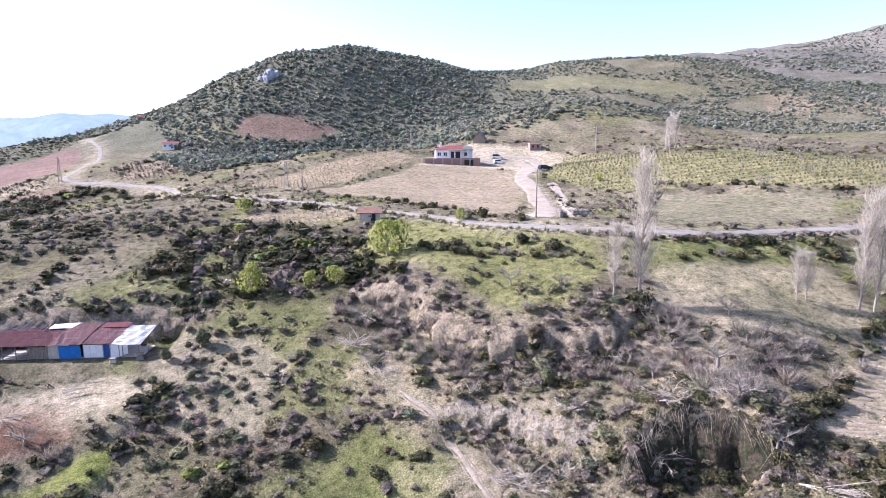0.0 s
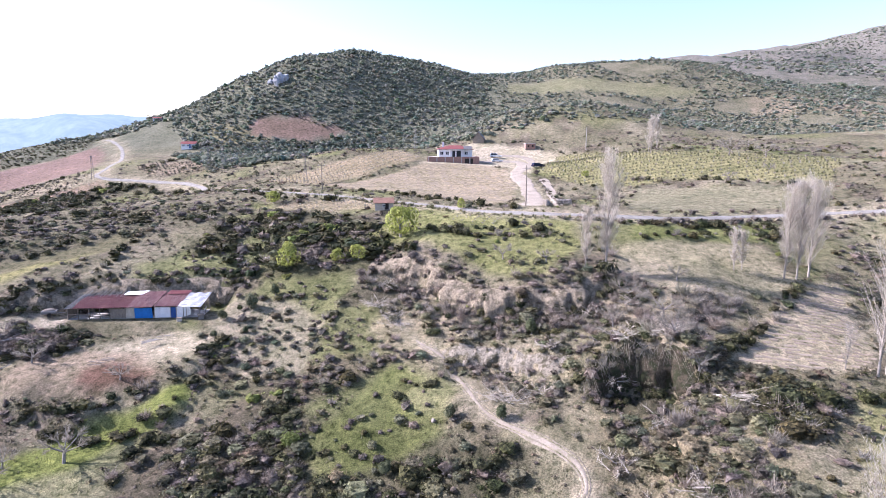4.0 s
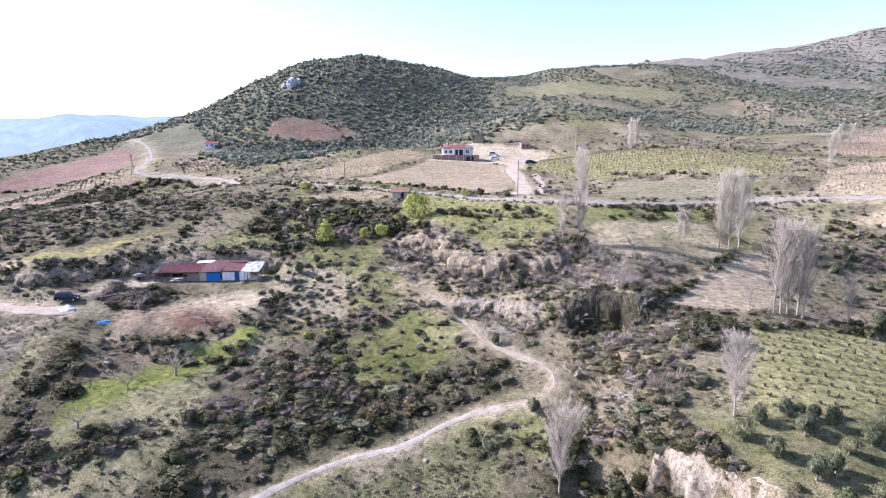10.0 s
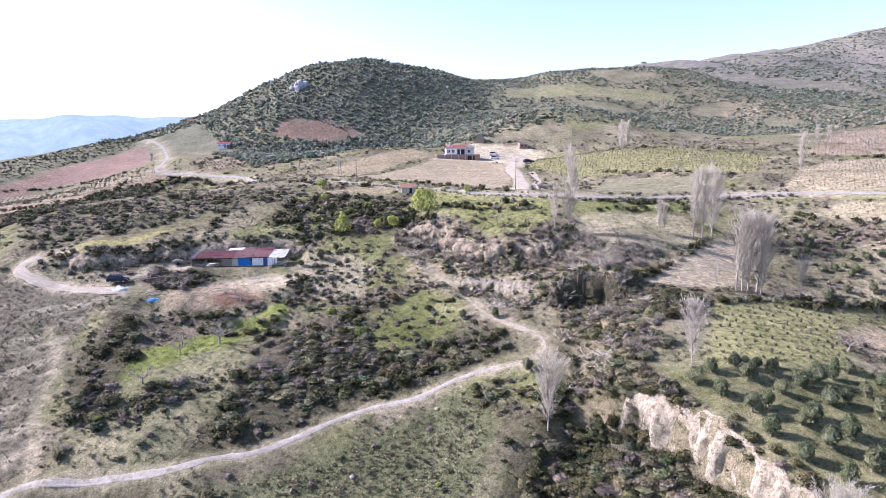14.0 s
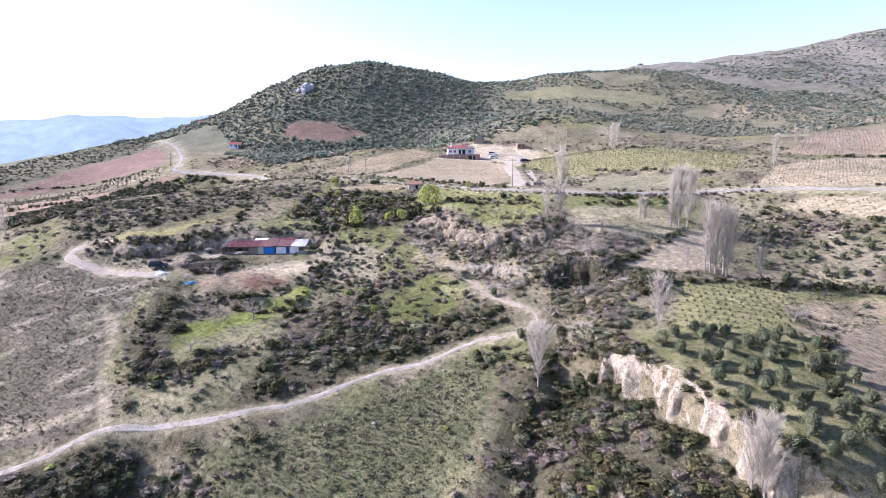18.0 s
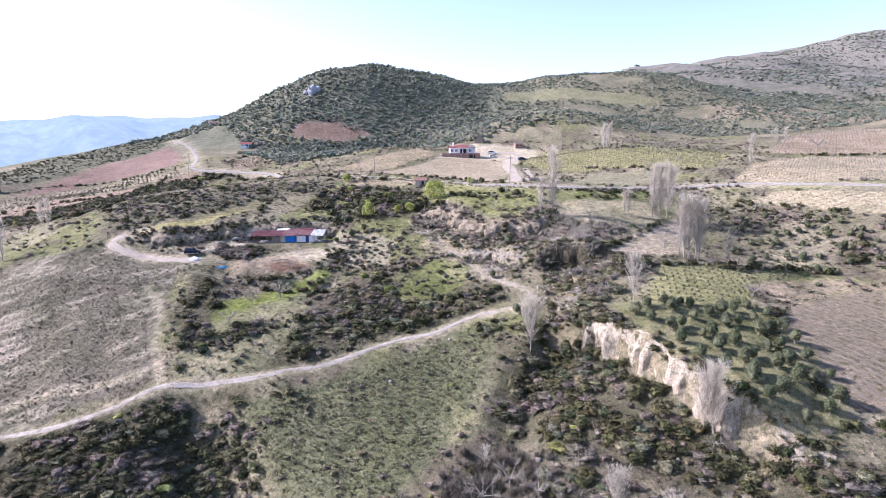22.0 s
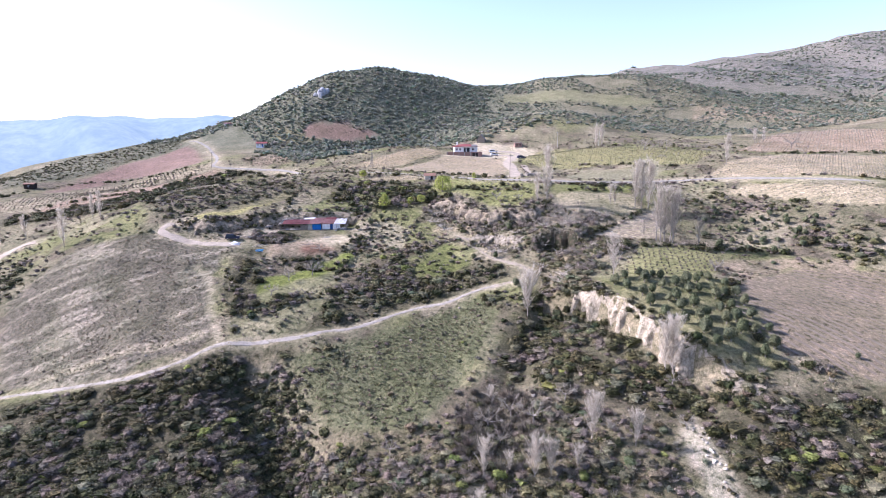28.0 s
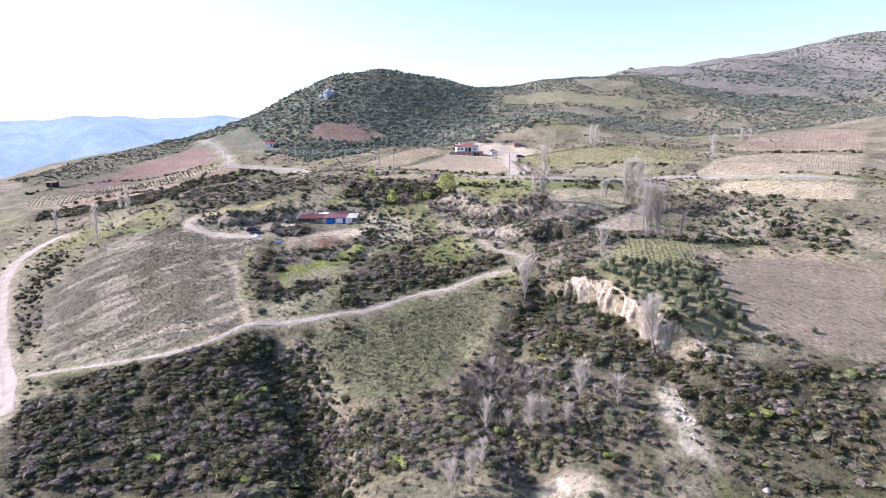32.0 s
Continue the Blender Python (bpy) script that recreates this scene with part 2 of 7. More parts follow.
SANDY = [(29.3, 81.6), (32.2, 83.0), (57.0, 86.1), (56.8, 75.8), (52.4, 69.2), (35.3, 68.4), (26.7, 73.6)]
SANDY_GREEN = [(35.0, 92.3), (65.0, 97.6), (60.6, 87.8), (32.6, 84.3)]
PALE_RIGHT = [(55.0, -5.2), (54.9, 8.9), (62.0, 20.4), (84.7, 35.4), (103.4, 30.8), (112.2, 22.9), (82.3, -19.4), (69.6, -15.2), (66.5, -11.9)]
GREEN_STRIP = [(-99.0, 72.9), (-92.2, 82.5), (-81.7, 92.0), (-69.6, 104.2), (-63.9, 103.0), (-70.4, 93.4), (-82.4, 78.7), (-95.9, 75.8)]
SCRUB_LEFT_MID = [(-125.1, 103.0), (-103.1, 120.3), (-83.8, 127.3), (-57.2, 127.3), (-40.7, 116.2), (-59.3, 106.5), (-69.2, 95.7), (-85.5, 82.1), (-107.2, 77.9)]
RED_LEFT = [(-222.6, 189.2), (-223.3, 233.7), (-213.1, 274.6), (-194.4, 313.8), (-179.0, 296.7), (-152.7, 236.6), (-177.2, 236.8), (-201.8, 236.3), (-217.0, 208.7)]
RED_LEFT_NEAR = [(-187.7, 131.0), (-184.5, 136.7), (-179.8, 172.1), (-133.4, 210.6), (-126.3, 202.7), (-152.0, 190.9), (-155.5, 149.2), (-165.1, 134.2)]
VINES_LEFT = [(-222.0, 164.0), (-206.5, 222.5), (-147.7, 224.1), (-137.7, 209.4), (-174.5, 184.9), (-186.4, 139.6), (-203.4, 138.2)]
LEFT_RIDGE = [(-305.0, 262.0), (-285.0, 292.0), (-262.0, 322.0), (-230.0, 350.0), (-205.0, 352.0), (-196.3, 314.5), (-215.0, 278.5), (-225.6, 237.8), (-251.3, 204.5)]
BRIGHT_BUSHES = [(57.0, -28.9), (62.5, -27.8), (65.6, -28.5), (61.9, -34.1), (55.7, -32.8)]
BUSH_GROUP = [(-39.5, 67.7), (-37.8, 71.2), (-32.5, 71.0), (-30.7, 68.3), (-32.6, 65.4), (-36.6, 65.1)]
RED_HILL = [(-112.0, 325.3), (-106.3, 337.7), (-81.9, 339.6), (-66.8, 333.5), (-56.0, 331.0), (-68.0, 319.6), (-90.7, 315.2), (-108.0, 315.4)]
GREEN_HILL = [(-142.1, 333.0), (-117.0, 325.3), (-106.0, 315.8), (-96.6, 311.9), (-119.1, 299.3), (-133.3, 318.4)]
YARD = [(-64.0, 60.3), (-62.5, 64.4), (-56.1, 68.8), (-47.1, 68.1), (-42.0, 62.9), (-46.0, 59.7), (-54.3, 58.0), (-60.8, 58.1)]
BARN_PAD = [(-59.7, 66.5), (-51.0, 71.6), (-40.8, 74.3), (-36.9, 68.7), (-43.2, 66.0), (-54.1, 62.7)]
DRY_SLOPE = [(-130.1, 34.5), (-138.0, 51.1), (-128.5, 67.9), (-103.3, 69.9), (-90.0, 64.2), (-76.2, 60.3), (-74.2, 41.2), (-64.9, 16.3), (-89.9, 5.4), (-114.6, 12.5)]
MEADOW_TERRACE = [(-59.1, 34.4), (-60.1, 43.9), (-52.1, 49.0), (-45.7, 55.5), (-37.4, 62.8), (-36.2, 58.3), (-42.5, 43.2), (-48.8, 34.4), (-57.0, 25.6)]
MEADOW_MID = [(-19.0, 50.2), (-13.0, 56.2), (-7.5, 63.4), (1.7, 55.9), (-1.8, 48.7), (-8.0, 44.4), (-16.1, 43.1)]
MEADOW_TOP = [(-20.3, 92.3), (-14.0, 99.0), (-11.0, 107.0), (-2.0, 110.0), (4.0, 102.5), (14.0, 97.5), (23.5, 91.5), (23.3, 83.3), (16.5, 74.5), (10.2, 73.0), (5.8, 77.0), (1.3, 82.7), (-10.0, 91.5)]
GREEN_SLOPE = [(-44.0, -7.3), (-52.9, 0.7), (-51.0, 7.4), (-40.7, 10.8), (-23.7, 18.8), (-4.3, 29.8), (7.5, 31.8), (3.9, 19.7), (-4.8, -0.2), (-14.2, -12.4), (-35.9, -8.0)]
SITE = [(-9.1, 194.2), (-0.8, 208.1), (10.8, 249.4), (37.4, 239.0), (46.6, 228.4), (41.9, 215.1), (27.2, 172.2), (21.2, 185.0), (12.2, 195.5)]
SCREE = [(35.2, -18.6), (37.4, -18.6), (37.9, -24.4), (39.8, -29.9), (40.6, -35.1), (42.7, -38.9), (38.1, -38.7), (37.0, -35.7), (34.0, -35.8), (35.0, -30.6), (32.8, -26.8)]
CLEARING = [(7.7, -37.8), (11.7, -38.2), (17.2, -38.9), (19.5, -43.6), (4.4, -42.5)]
SLIDE = [(-7.9, 62.8), (-12.8, 70.5), (-8.1, 75.2), (-0.1, 77.6), (5.0, 72.0), (0.7, 63.2), (-2.4, 58.8)]
BARE_BANK = [(-76.2, 69.0), (-74.0, 74.7), (-68.6, 80.4), (-64.4, 79.5), (-63.3, 73.6), (-70.3, 69.6)]
SCRUB_LOWER = [(-109.2, 5.0), (-89.9, 5.4), (-72.2, 9.5), (-60.0, 12.2), (-44.2, 13.2), (-40.8, 3.4), (-49.5, -5.9), (-39.3, -18.5), (-47.9, -24.2), (-89.3, -23.0)]
SCRUB_MIDDLE = [(-42.8, 19.0), (-39.2, 38.5), (-33.2, 52.7), (-23.3, 56.2), (8.2, 44.6), (9.1, 37.7), (-6.4, 33.4), (-21.2, 27.5), (-34.4, 18.9)]
TERRACE_GRASS = [(-61.9, 20.3), (-62.2, 27.8), (-57.2, 35.9), (-45.3, 45.9), (-39.5, 54.9), (-38.6, 35.1), (-43.0, 20.0), (-47.4, 15.4), (-59.6, 15.3)]
SCRUB_GULLY = [(8.0, 20.3), (17.8, 34.0), (22.4, 19.8), (31.1, 6.4), (41.4, -11.2), (53.6, -17.2), (72.6, -18.1), (60.3, -36.6), (41.5, -34.3), (35.4, -18.9), (15.4, -9.5), (5.1, -1.1), (0.8, 6.0)]
BARE_SCRUB = [(-31.9, -23.4), (-15.8, -17.8), (-5.8, -3.6), (15.4, -9.5), (33.8, -20.7), (31.8, -33.7)]
SCRUB_TOP = [(-51.6, 93.9), (-51.7, 111.8), (-32.2, 115.8), (-14.4, 103.7), (-8.5, 89.7), (-11.6, 85.3), (-21.5, 84.5), (-35.6, 87.3)]
SCRUB_TERRACE = [(-61.6, 21.7), (-68.7, 36.2), (-71.6, 55.9), (-64.0, 53.9), (-60.2, 42.1), (-54.6, 32.9), (-47.0, 34.5), (-39.6, 34.8), (-44.4, 30.3), (-51.8, 22.2)]
SCRUB_HEDGE = [(-198.7, 131.6), (-165.1, 134.2), (-151.9, 142.4), (-152.5, 192.1), (-127.1, 205.1), (-106.7, 204.4), (-104.8, 197.6), (-123.6, 194.9), (-115.6, 110.8), (-126.8, 97.9), (-152.3, 112.6), (-176.6, 120.5), (-191.7, 121.7)]
SCRUB_RIGHT_GULLY = [(18.1, 62.3), (31.2, 61.9), (43.7, 51.1), (44.0, 40.8), (35.5, 38.2), (32.9, 27.1), (26.1, 23.8), (21.7, 36.8), (17.2, 46.9)]
BARE_GULLY = [(25.0, 76.7), (36.8, 78.2), (49.7, 74.4), (38.9, 58.1), (29.1, 52.0), (25.7, 57.3), (22.3, 68.2)]
OLIVE_GROVE = [(30.5, 18.5), (39.7, 22.4), (45.6, 20.9), (56.2, 24.0), (60.0, 19.5), (60.8, 10.3), (60.2, 1.6), (58.5, -5.5), (57.3, -11.4), (52.1, -14.6), (43.8, -12.7), (41.5, -8.8), (36.3, 1.9), (32.1, 10.0)]
TILLED_BROWN = [(62.0, 33.0), (69.0, 40.0), (83.0, 41.5), (103.0, 36.5), (99.0, 30.5), (85.0, 35.6), (76.0, 29.0), (66.0, 24.0)]
THORN_THICKET = [(-7.0, -6.4), (1.0, 1.0), (11.5, -5.6), (13.0, -14.9), (9.5, -25.0), (-7.5, -23.0)]
ORCHARD_DARK = [(67.9, 66.0), (79.1, 80.3), (104.9, 72.1), (109.9, 51.3), (103.1, 45.2), (89.0, 42.4), (64.5, 52.8)]
SCRUB_BANK_RIGHT = [(90.1, 47.5), (100.6, 54.8), (119.8, 49.8), (106.3, 29.5), (99.5, 34.3)]
SCRUB_ROAD_BANK = [(67.8, 86.7), (86.1, 87.9), (108.7, 69.3), (106.1, 64.6), (64.3, 76.5)]
SCRUB_LEFT_LOW = [(-147.6, 39.4), (-156.3, 66.6), (-154.8, 84.4), (-140.5, 71.4), (-136.9, 45.3), (-121.9, 16.3), (-130.0, 18.7)]
SCRUB_YARD = [(-71.9, 68.1), (-71.6, 74.3), (-67.0, 77.5), (-59.8, 77.2), (-56.4, 72.1), (-58.1, 68.6), (-62.5, 65.6), (-66.7, 64.4)]
FRONT_DENSE = [(-51.0, 6.3), (-27.0, -11.9), (-5.3, -8.1), (10.5, -15.9), (28.3, -27.8), (28.9, -38.0), (-60.3, -29.4), (-52.0, -12.5)]
GREEN_BANK = [(-57.3, 84.2), (-58.5, 90.8), (-48.4, 98.2), (-36.7, 103.5), (-31.8, 91.4), (-38.5, 85.3), (-47.6, 84.6)]
VINES_TERRACE = [(-127.3, 225.9), (-118.8, 230.1), (-97.2, 223.5), (-92.9, 207.5), (-110.3, 209.4), (-120.1, 215.3)]
YARD_BRUSH = [(-70.7, 68.8), (-68.9, 74.4), (-64.8, 76.8), (-59.5, 78.0), (-55.5, 74.1), (-56.6, 68.8), (-60.3, 64.5), (-66.8, 62.4)]
FRONT_FILL = [(-55.7, -7.7), (-39.9, -8.3), (-18.3, -17.9), (-23.1, -40.5), (-48.5, -37.9)]
CLIFF_HEAD = [(17.6, 30.3), (26.5, 28.4), (31.0, 18.4), (33.7, 14.0), (30.0, 12.0), (26.3, 15.5), (21.3, 21.0), (14.9, 25.3)]
DARK_CLUMP = [(38.9, 48.9), (42.7, 51.1), (46.2, 48.4), (43.7, 43.0), (38.9, 38.2), (34.0, 38.5), (34.6, 44.0)]
PATH_BELOW = [(-2.9, 31.3), (3.6, 34.0), (10.9, 33.3), (13.4, 28.9), (10.8, 20.8), (6.2, 23.5), (0.5, 27.2)]
SCRUB_YARD_EDGE = [(-67.3, 56.5), (-60.2, 58.0), (-47.1, 57.4), (-41.4, 64.2), (-38.3, 64.5), (-41.8, 56.5), (-52.4, 53.8), (-64.8, 52.3)]
SCRUB_SLOPE_LEFT = [(-38.5, 46.4), (-25.5, 63.2), (-14.7, 65.4), (-7.0, 62.7), (-20.1, 55.0), (-12.1, 45.3), (-16.3, 35.7), (-37.6, 35.2)]
SCRUB_HILL_STRIP = [(-136.3, 273.8), (-98.2, 305.9), (-67.8, 319.2), (-44.0, 332.2), (-26.6, 322.7), (-52.7, 204.9), (-90.1, 206.0)]
SCRUB_FRONT = [(-117.2, -3.3), (-100.2, -1.6), (-74.3, -7.2), (-54.9, -14.6), (-42.0, -16.5), (-27.7, -37.7), (-61.8, -36.2), (-94.4, -35.1)]
BARE_FRONT = [(-38.5, -36.1), (-31.9, -25.0), (-18.1, -20.8), (-8.5, -14.1), (15.7, -17.4), (28.5, -26.9), (29.4, -43.5), (19.5, -43.7), (16.6, -39.4), (7.7, -38.0), (5.0, -42.1)]
SCRUB_RIGHT_FRONT = [(39.2, -22.4), (49.7, -19.0), (82.3, -19.4), (64.1, -46.6), (39.1, -43.7)]
UPLAND_TAN = [(193.7, 371.2), (241.5, 370.2), (347.7, 365.7), (270.2, 259.3), (212.6, 337.4), (181.4, 339.3)]
SADDLE_MEADOW = [(46.0, 429.6), (81.3, 427.8), (144.4, 400.1), (176.7, 381.7), (139.0, 379.8), (77.3, 401.9), (43.5, 403.3)]
OLIVE_SLOPE = [(-41.9, 80.3), (-29.3, 81.1), (-20.0, 72.5), (-21.0, 61.9), (-28.0, 61.7), (-36.8, 67.5)]
RED_PATCH = [(-53.2, 62.9), (-48.8, 65.6), (-43.8, 63.4), (-44.9, 60.7), (-49.3, 59.3), (-53.0, 60.0)]
HEDGE_A = [(-2.7, 93.4), (6.8, 92.3), (17.4, 88.9)]
HEDGE_B = [(16.9, 96.6), (26.7, 93.2), (37.0, 91.6), (49.1, 92.6), (64.0, 95.4)]
HEDGE_C = [(54.5, 152.0), (70.3, 142.9), (88.9, 130.1)]
HEDGE_D = [(74.9, 186.4), (95.1, 178.2), (128.0, 174.8)]
HEDGE_E = [(-24.4, 138.5), (-10.8, 133.3), (1.8, 118.0), (14.0, 103.3)]
HEDGE_F = [(-90.9, 73.6), (-81.5, 76.9), (-69.7, 81.1), (-64.0, 87.5), (-65.7, 98.8)]
HEDGE_G = [(-54.6, 27.5), (-52.7, 32.6), (-46.1, 34.5), (-35.9, 35.1), (-32.4, 35.3)]
HEDGE_H = [(-57.7, 54.8), (-49.3, 56.2), (-42.8, 60.9)]
HEDGE_I = [(-36.8, 62.9), (-38.8, 55.0), (-39.5, 43.3)]
HEDGE_J = [(69.5, 86.0), (91.7, 83.0), (108.3, 68.7)]
HEDGE_K = [(92.1, 102.1), (115.4, 91.5), (140.8, 79.8)]
# band of tree shadow and hedge, made dark by planting it all with bushes
SHADOW_HEDGE_L = [(67.6, 48.3), (80.4, 47.5), (88.8, 43.5)]
HEDGE_M = [(33.5, 84.7), (50.4, 89.0), (64.6, 92.2)]
HEDGE_N = [(145.1, 145.8), (170.8, 144.8), (182.6, 137.6)]
HEDGE_O = [(-234.3, 180.9), (-215.8, 228.7), (-157.9, 226.9)]
HEDGE_P = [(-186.9, 136.0), (-164.9, 159.7), (-144.6, 202.1)]
HEDGE_Q = [(-4.0, 93.1), (7.5, 89.4), (18.5, 87.1)]
HEDGE_R = [(-32.3, 103.5), (-18.5, 95.5), (-6.0, 85.4)]
HEDGE_S = [(-106.6, 110.8), (-99.5, 125.5), (-113.7, 191.6), (-78.7, 177.3)]
HEDGE_T = [(-112.4, 201.5), (-67.2, 154.5), (-45.2, 129.4), (-26.3, 122.0)]
HEDGE_U = [(-18.1, 43.3), (-11.9, 41.2), (-2.9, 41.2)]
HEDGE_V = [(-36.8, 52.0), (-28.2, 53.0), (-20.0, 57.5), (-13.3, 59.9)]
HEDGE_W = [(86.9, 87.6), (96.0, 72.3), (114.4, 61.3)]
HEDGE_X = [(-118.8, 218.7), (-100.7, 280.4), (-67.7, 317.6), (-35.6, 333.3)]
HEDGE_Y = [(-112.4, 336.0), (-91.7, 340.1), (-69.4, 332.0)]
HEDGE_Z = [(55.7, -5.1), (54.9, 8.9), (63.6, 22.1)]
HEDGE_AX = [(-60.7, 17.7), (-58.1, 23.8), (-53.3, 27.2), (-48.1, 29.9), (-42.5, 31.6)]
HEDGE_BX = [(-58.3, 15.5), (-51.9, 17.0), (-45.1, 17.0)]
HEDGE_CX = [(-71.7, 47.1), (-64.5, 34.7), (-62.5, 24.3)]
HEDGE_DX = [(-53.4, 52.2), (-44.7, 50.9), (-40.4, 55.7)]
HEDGE_EX = [(42.8, -12.6), (47.8, -14.5), (58.4, -11.9), (64.1, -12.6)]
HEDGE_FX = [(36.6, 54.4), (47.3, 63.8), (55.5, 72.7)]
HEDGE_GX = [(35.4, 46.3), (42.2, 44.1), (56.3, 47.4), (68.0, 48.5)]
POPLARS = [(25.5, 74.5, 19.1), (22.4, 75.2, 9.9), (73.5, 189.7, 12.2), (69.1, 184.9, 9.9), (55.0, 75.3, 15.5), (57.1, 75.4, 16.0), (59.9, 76.8, 17.4), (48.5, 76.4, 6.4), (53.9, 51.2, 16.5), (55.4, 51.8, 15.9), (56.5, 51.8, 16.4), (58.3, 51.9, 15.8), (58.7, 50.9, 15.7), (65.8, 49.9, 9.1), (50.2, 52.0, 5.9), (33.0, 21.1, 10.4), (12.0, 20.6, 11.6), (37.2, -8.4, 12.8), (36.2, -6.8, 11.1), (17.8, -21.8, 9.0), (25.1, -23.9, 6.6), (-1.9, -25.6, 7.6), (6.7, -27.4, 8.1), (9.5, -27.7, 6.9), (14.1, -27.5, 4.9), (1.1, -5.9, 4.7), (106.1, 121.3, 12.2), (150.0, 185.1, 8.3), (153.5, 183.6, 7.7), (68.1, 179.8, 12.3), (47.0, 76.0, 7.1), (-9.0, -43.4, 7.1), (-5.8, -41.4, 6.5), (-135.1, 73.8, 12.7), (-167.7, 102.2, 9.3), (-132.4, 91.8, 9.6), (-138.1, 96.7, 9.1), (2.8, -24.0, 4.5), (-3.5, -37.4, 6.0)]
BARE_TREES = [(-46.7, 46.7, 5.5), (-55.0, 33.2, 4.1), (-47.8, 34.2, 2.7), (-52.4, 42.5, 3.4), (-47.4, 61.5, 3.1), (-61.7, 64.1, 3.5), (9.5, 79.7, 3.7), (16.4, 77.3, 3.1), (75.2, 139.3, 3.7), (88.1, 143.5, 3.4), (93.3, 181.3, 4.9), (101.7, 182.5, 4.3), (87.8, 166.5, 6.4), (96.9, 161.9, 6.0), (157.9, 166.0, 7.2), (61.4, 28.8, 4.1), (-19.0, -17.3, 3.2), (1.1, -4.4, 3.5), (36.5, -10.0, 2.9), (27.1, 68.3, 4.3), (30.8, 62.7, 5.5), (36.0, 71.6, 3.1), (28.9, 54.3, 4.8), (31.0, 50.5, 3.8), (23.9, 63.2, 4.0), (-53.4, 45.6, 3.2), (-0.2, -12.1, 6.3), (4.7, -10.1, 5.4), (8.5, -14.7, 6.0), (15.3, -10.3, 4.0), (1.9, -16.4, 4.5), (35.3, -20.8, 3.4)]
FRESH_TREES = [(-9.0, 94.2, 7.2), (-29.4, 88.4, 4.8), (-16.4, 88.2, 3.4), (-20.4, 88.3, 2.6), (-41.2, 121.9, 3.6), (3.0, 106.5, 2.3), (42.2, 160.7, 2.3)]
OLIVES = [(-33.3, 78.3, 3.2), (-30.1, 81.3, 2.8), (-37.5, 75.9, 2.5), (-32.6, 72.3, 1.5), (-37.6, 71.9, 1.7), (6.4, 49.3, 2.6), (0.1, 50.8, 2.6), (-7.4, 43.9, 2.5), (10.5, 33.1, 3.0), (12.2, 63.8, 3.1), (40.7, 20.8, 2.4), (42.3, 20.5, 2.5), (44.8, 21.0, 2.1), (55.0, 22.4, 2.2), (55.9, 21.4, 2.4), (72.6, -10.0, 1.8)]
HEDGES = [HEDGE_A, HEDGE_B, HEDGE_C, HEDGE_D, HEDGE_E, HEDGE_F, HEDGE_G, HEDGE_H, HEDGE_I, HEDGE_J, HEDGE_K, SHADOW_HEDGE_L, HEDGE_M, HEDGE_N, HEDGE_O, HEDGE_P, HEDGE_Q, HEDGE_R, HEDGE_S, HEDGE_T, HEDGE_U, HEDGE_V, HEDGE_W, HEDGE_X, HEDGE_Y, HEDGE_Z, HEDGE_AX, HEDGE_BX, HEDGE_CX, HEDGE_DX, HEDGE_EX, HEDGE_FX, HEDGE_GX]

# ---- ground ----
def spaced(lo, hi, fine, first, last, growth=1.03):
    """Grid lines: even between lo and hi, ever wider out to first and last."""
    mid = list(np.arange(lo, hi, fine))
    a, d, out = lo, fine, []
    while a > first:
        d *= growth
        a -= d
        out.append(a)
    b, d, more = mid[-1], fine, []
    while b < last:
        d *= growth
        b += d
        more.append(b)
    return np.array(out[::-1] + mid + more)


def ripple(x, y, size, seed=0.0):
    """Smooth uneven waves of about the given size, -1 to 1."""
    a, b = x / size * 3.1 + seed, y / size * 3.1 - seed * 1.7
    return (np.sin(a + 1.3 * np.sin(b * 0.7 + 0.4)) + np.sin(b * 1.13 + 1.7 * np.sin(a * 0.61)) + np.sin((a + b) * 0.73 + 2.1 * np.sin((a - b) * 0.37))) / 3


def inside(poly, x, y):
    p = np.array(poly, float)
    hit = np.zeros(x.shape, bool)
    box = (x > p[:, 0].min()) & (x < p[:, 0].max()) & (y > p[:, 1].min()) & (y < p[:, 1].max())
    if not box.any():
        return hit
    px, py = x[box], y[box]
    h = np.zeros(px.shape, bool)
    for (ax, ay), (bx, by) in zip(p, np.roll(p, -1, axis=0)):
        if ay != by:
            h ^= ((ay > py) != (by > py)) & (px < (bx - ax) * (py - ay) / (by - ay) + ax)
    hit[box] = h
    return hit


def field_mask(poly, x, y, edge=1.2):
    """1 inside the outline, 0 outside, with a soft uneven edge."""
    p = np.array(poly, float)
    out = np.zeros(x.shape)
    box = (x > p[:, 0].min() - 4) & (x < p[:, 0].max() + 4) & (y > p[:, 1].min() - 4) & (y < p[:, 1].max() + 4)
    if box.any():
        bx, by = x[box], y[box]
        d = np.abs(along(list(poly) + [poly[0]], bx, by)[0]) * np.where(inside(poly, bx, by), 1, -1)
        out[box] = smooth(-edge, edge, d + 0.8 * ripple(bx, by, 6.0, 2.0))
    return out


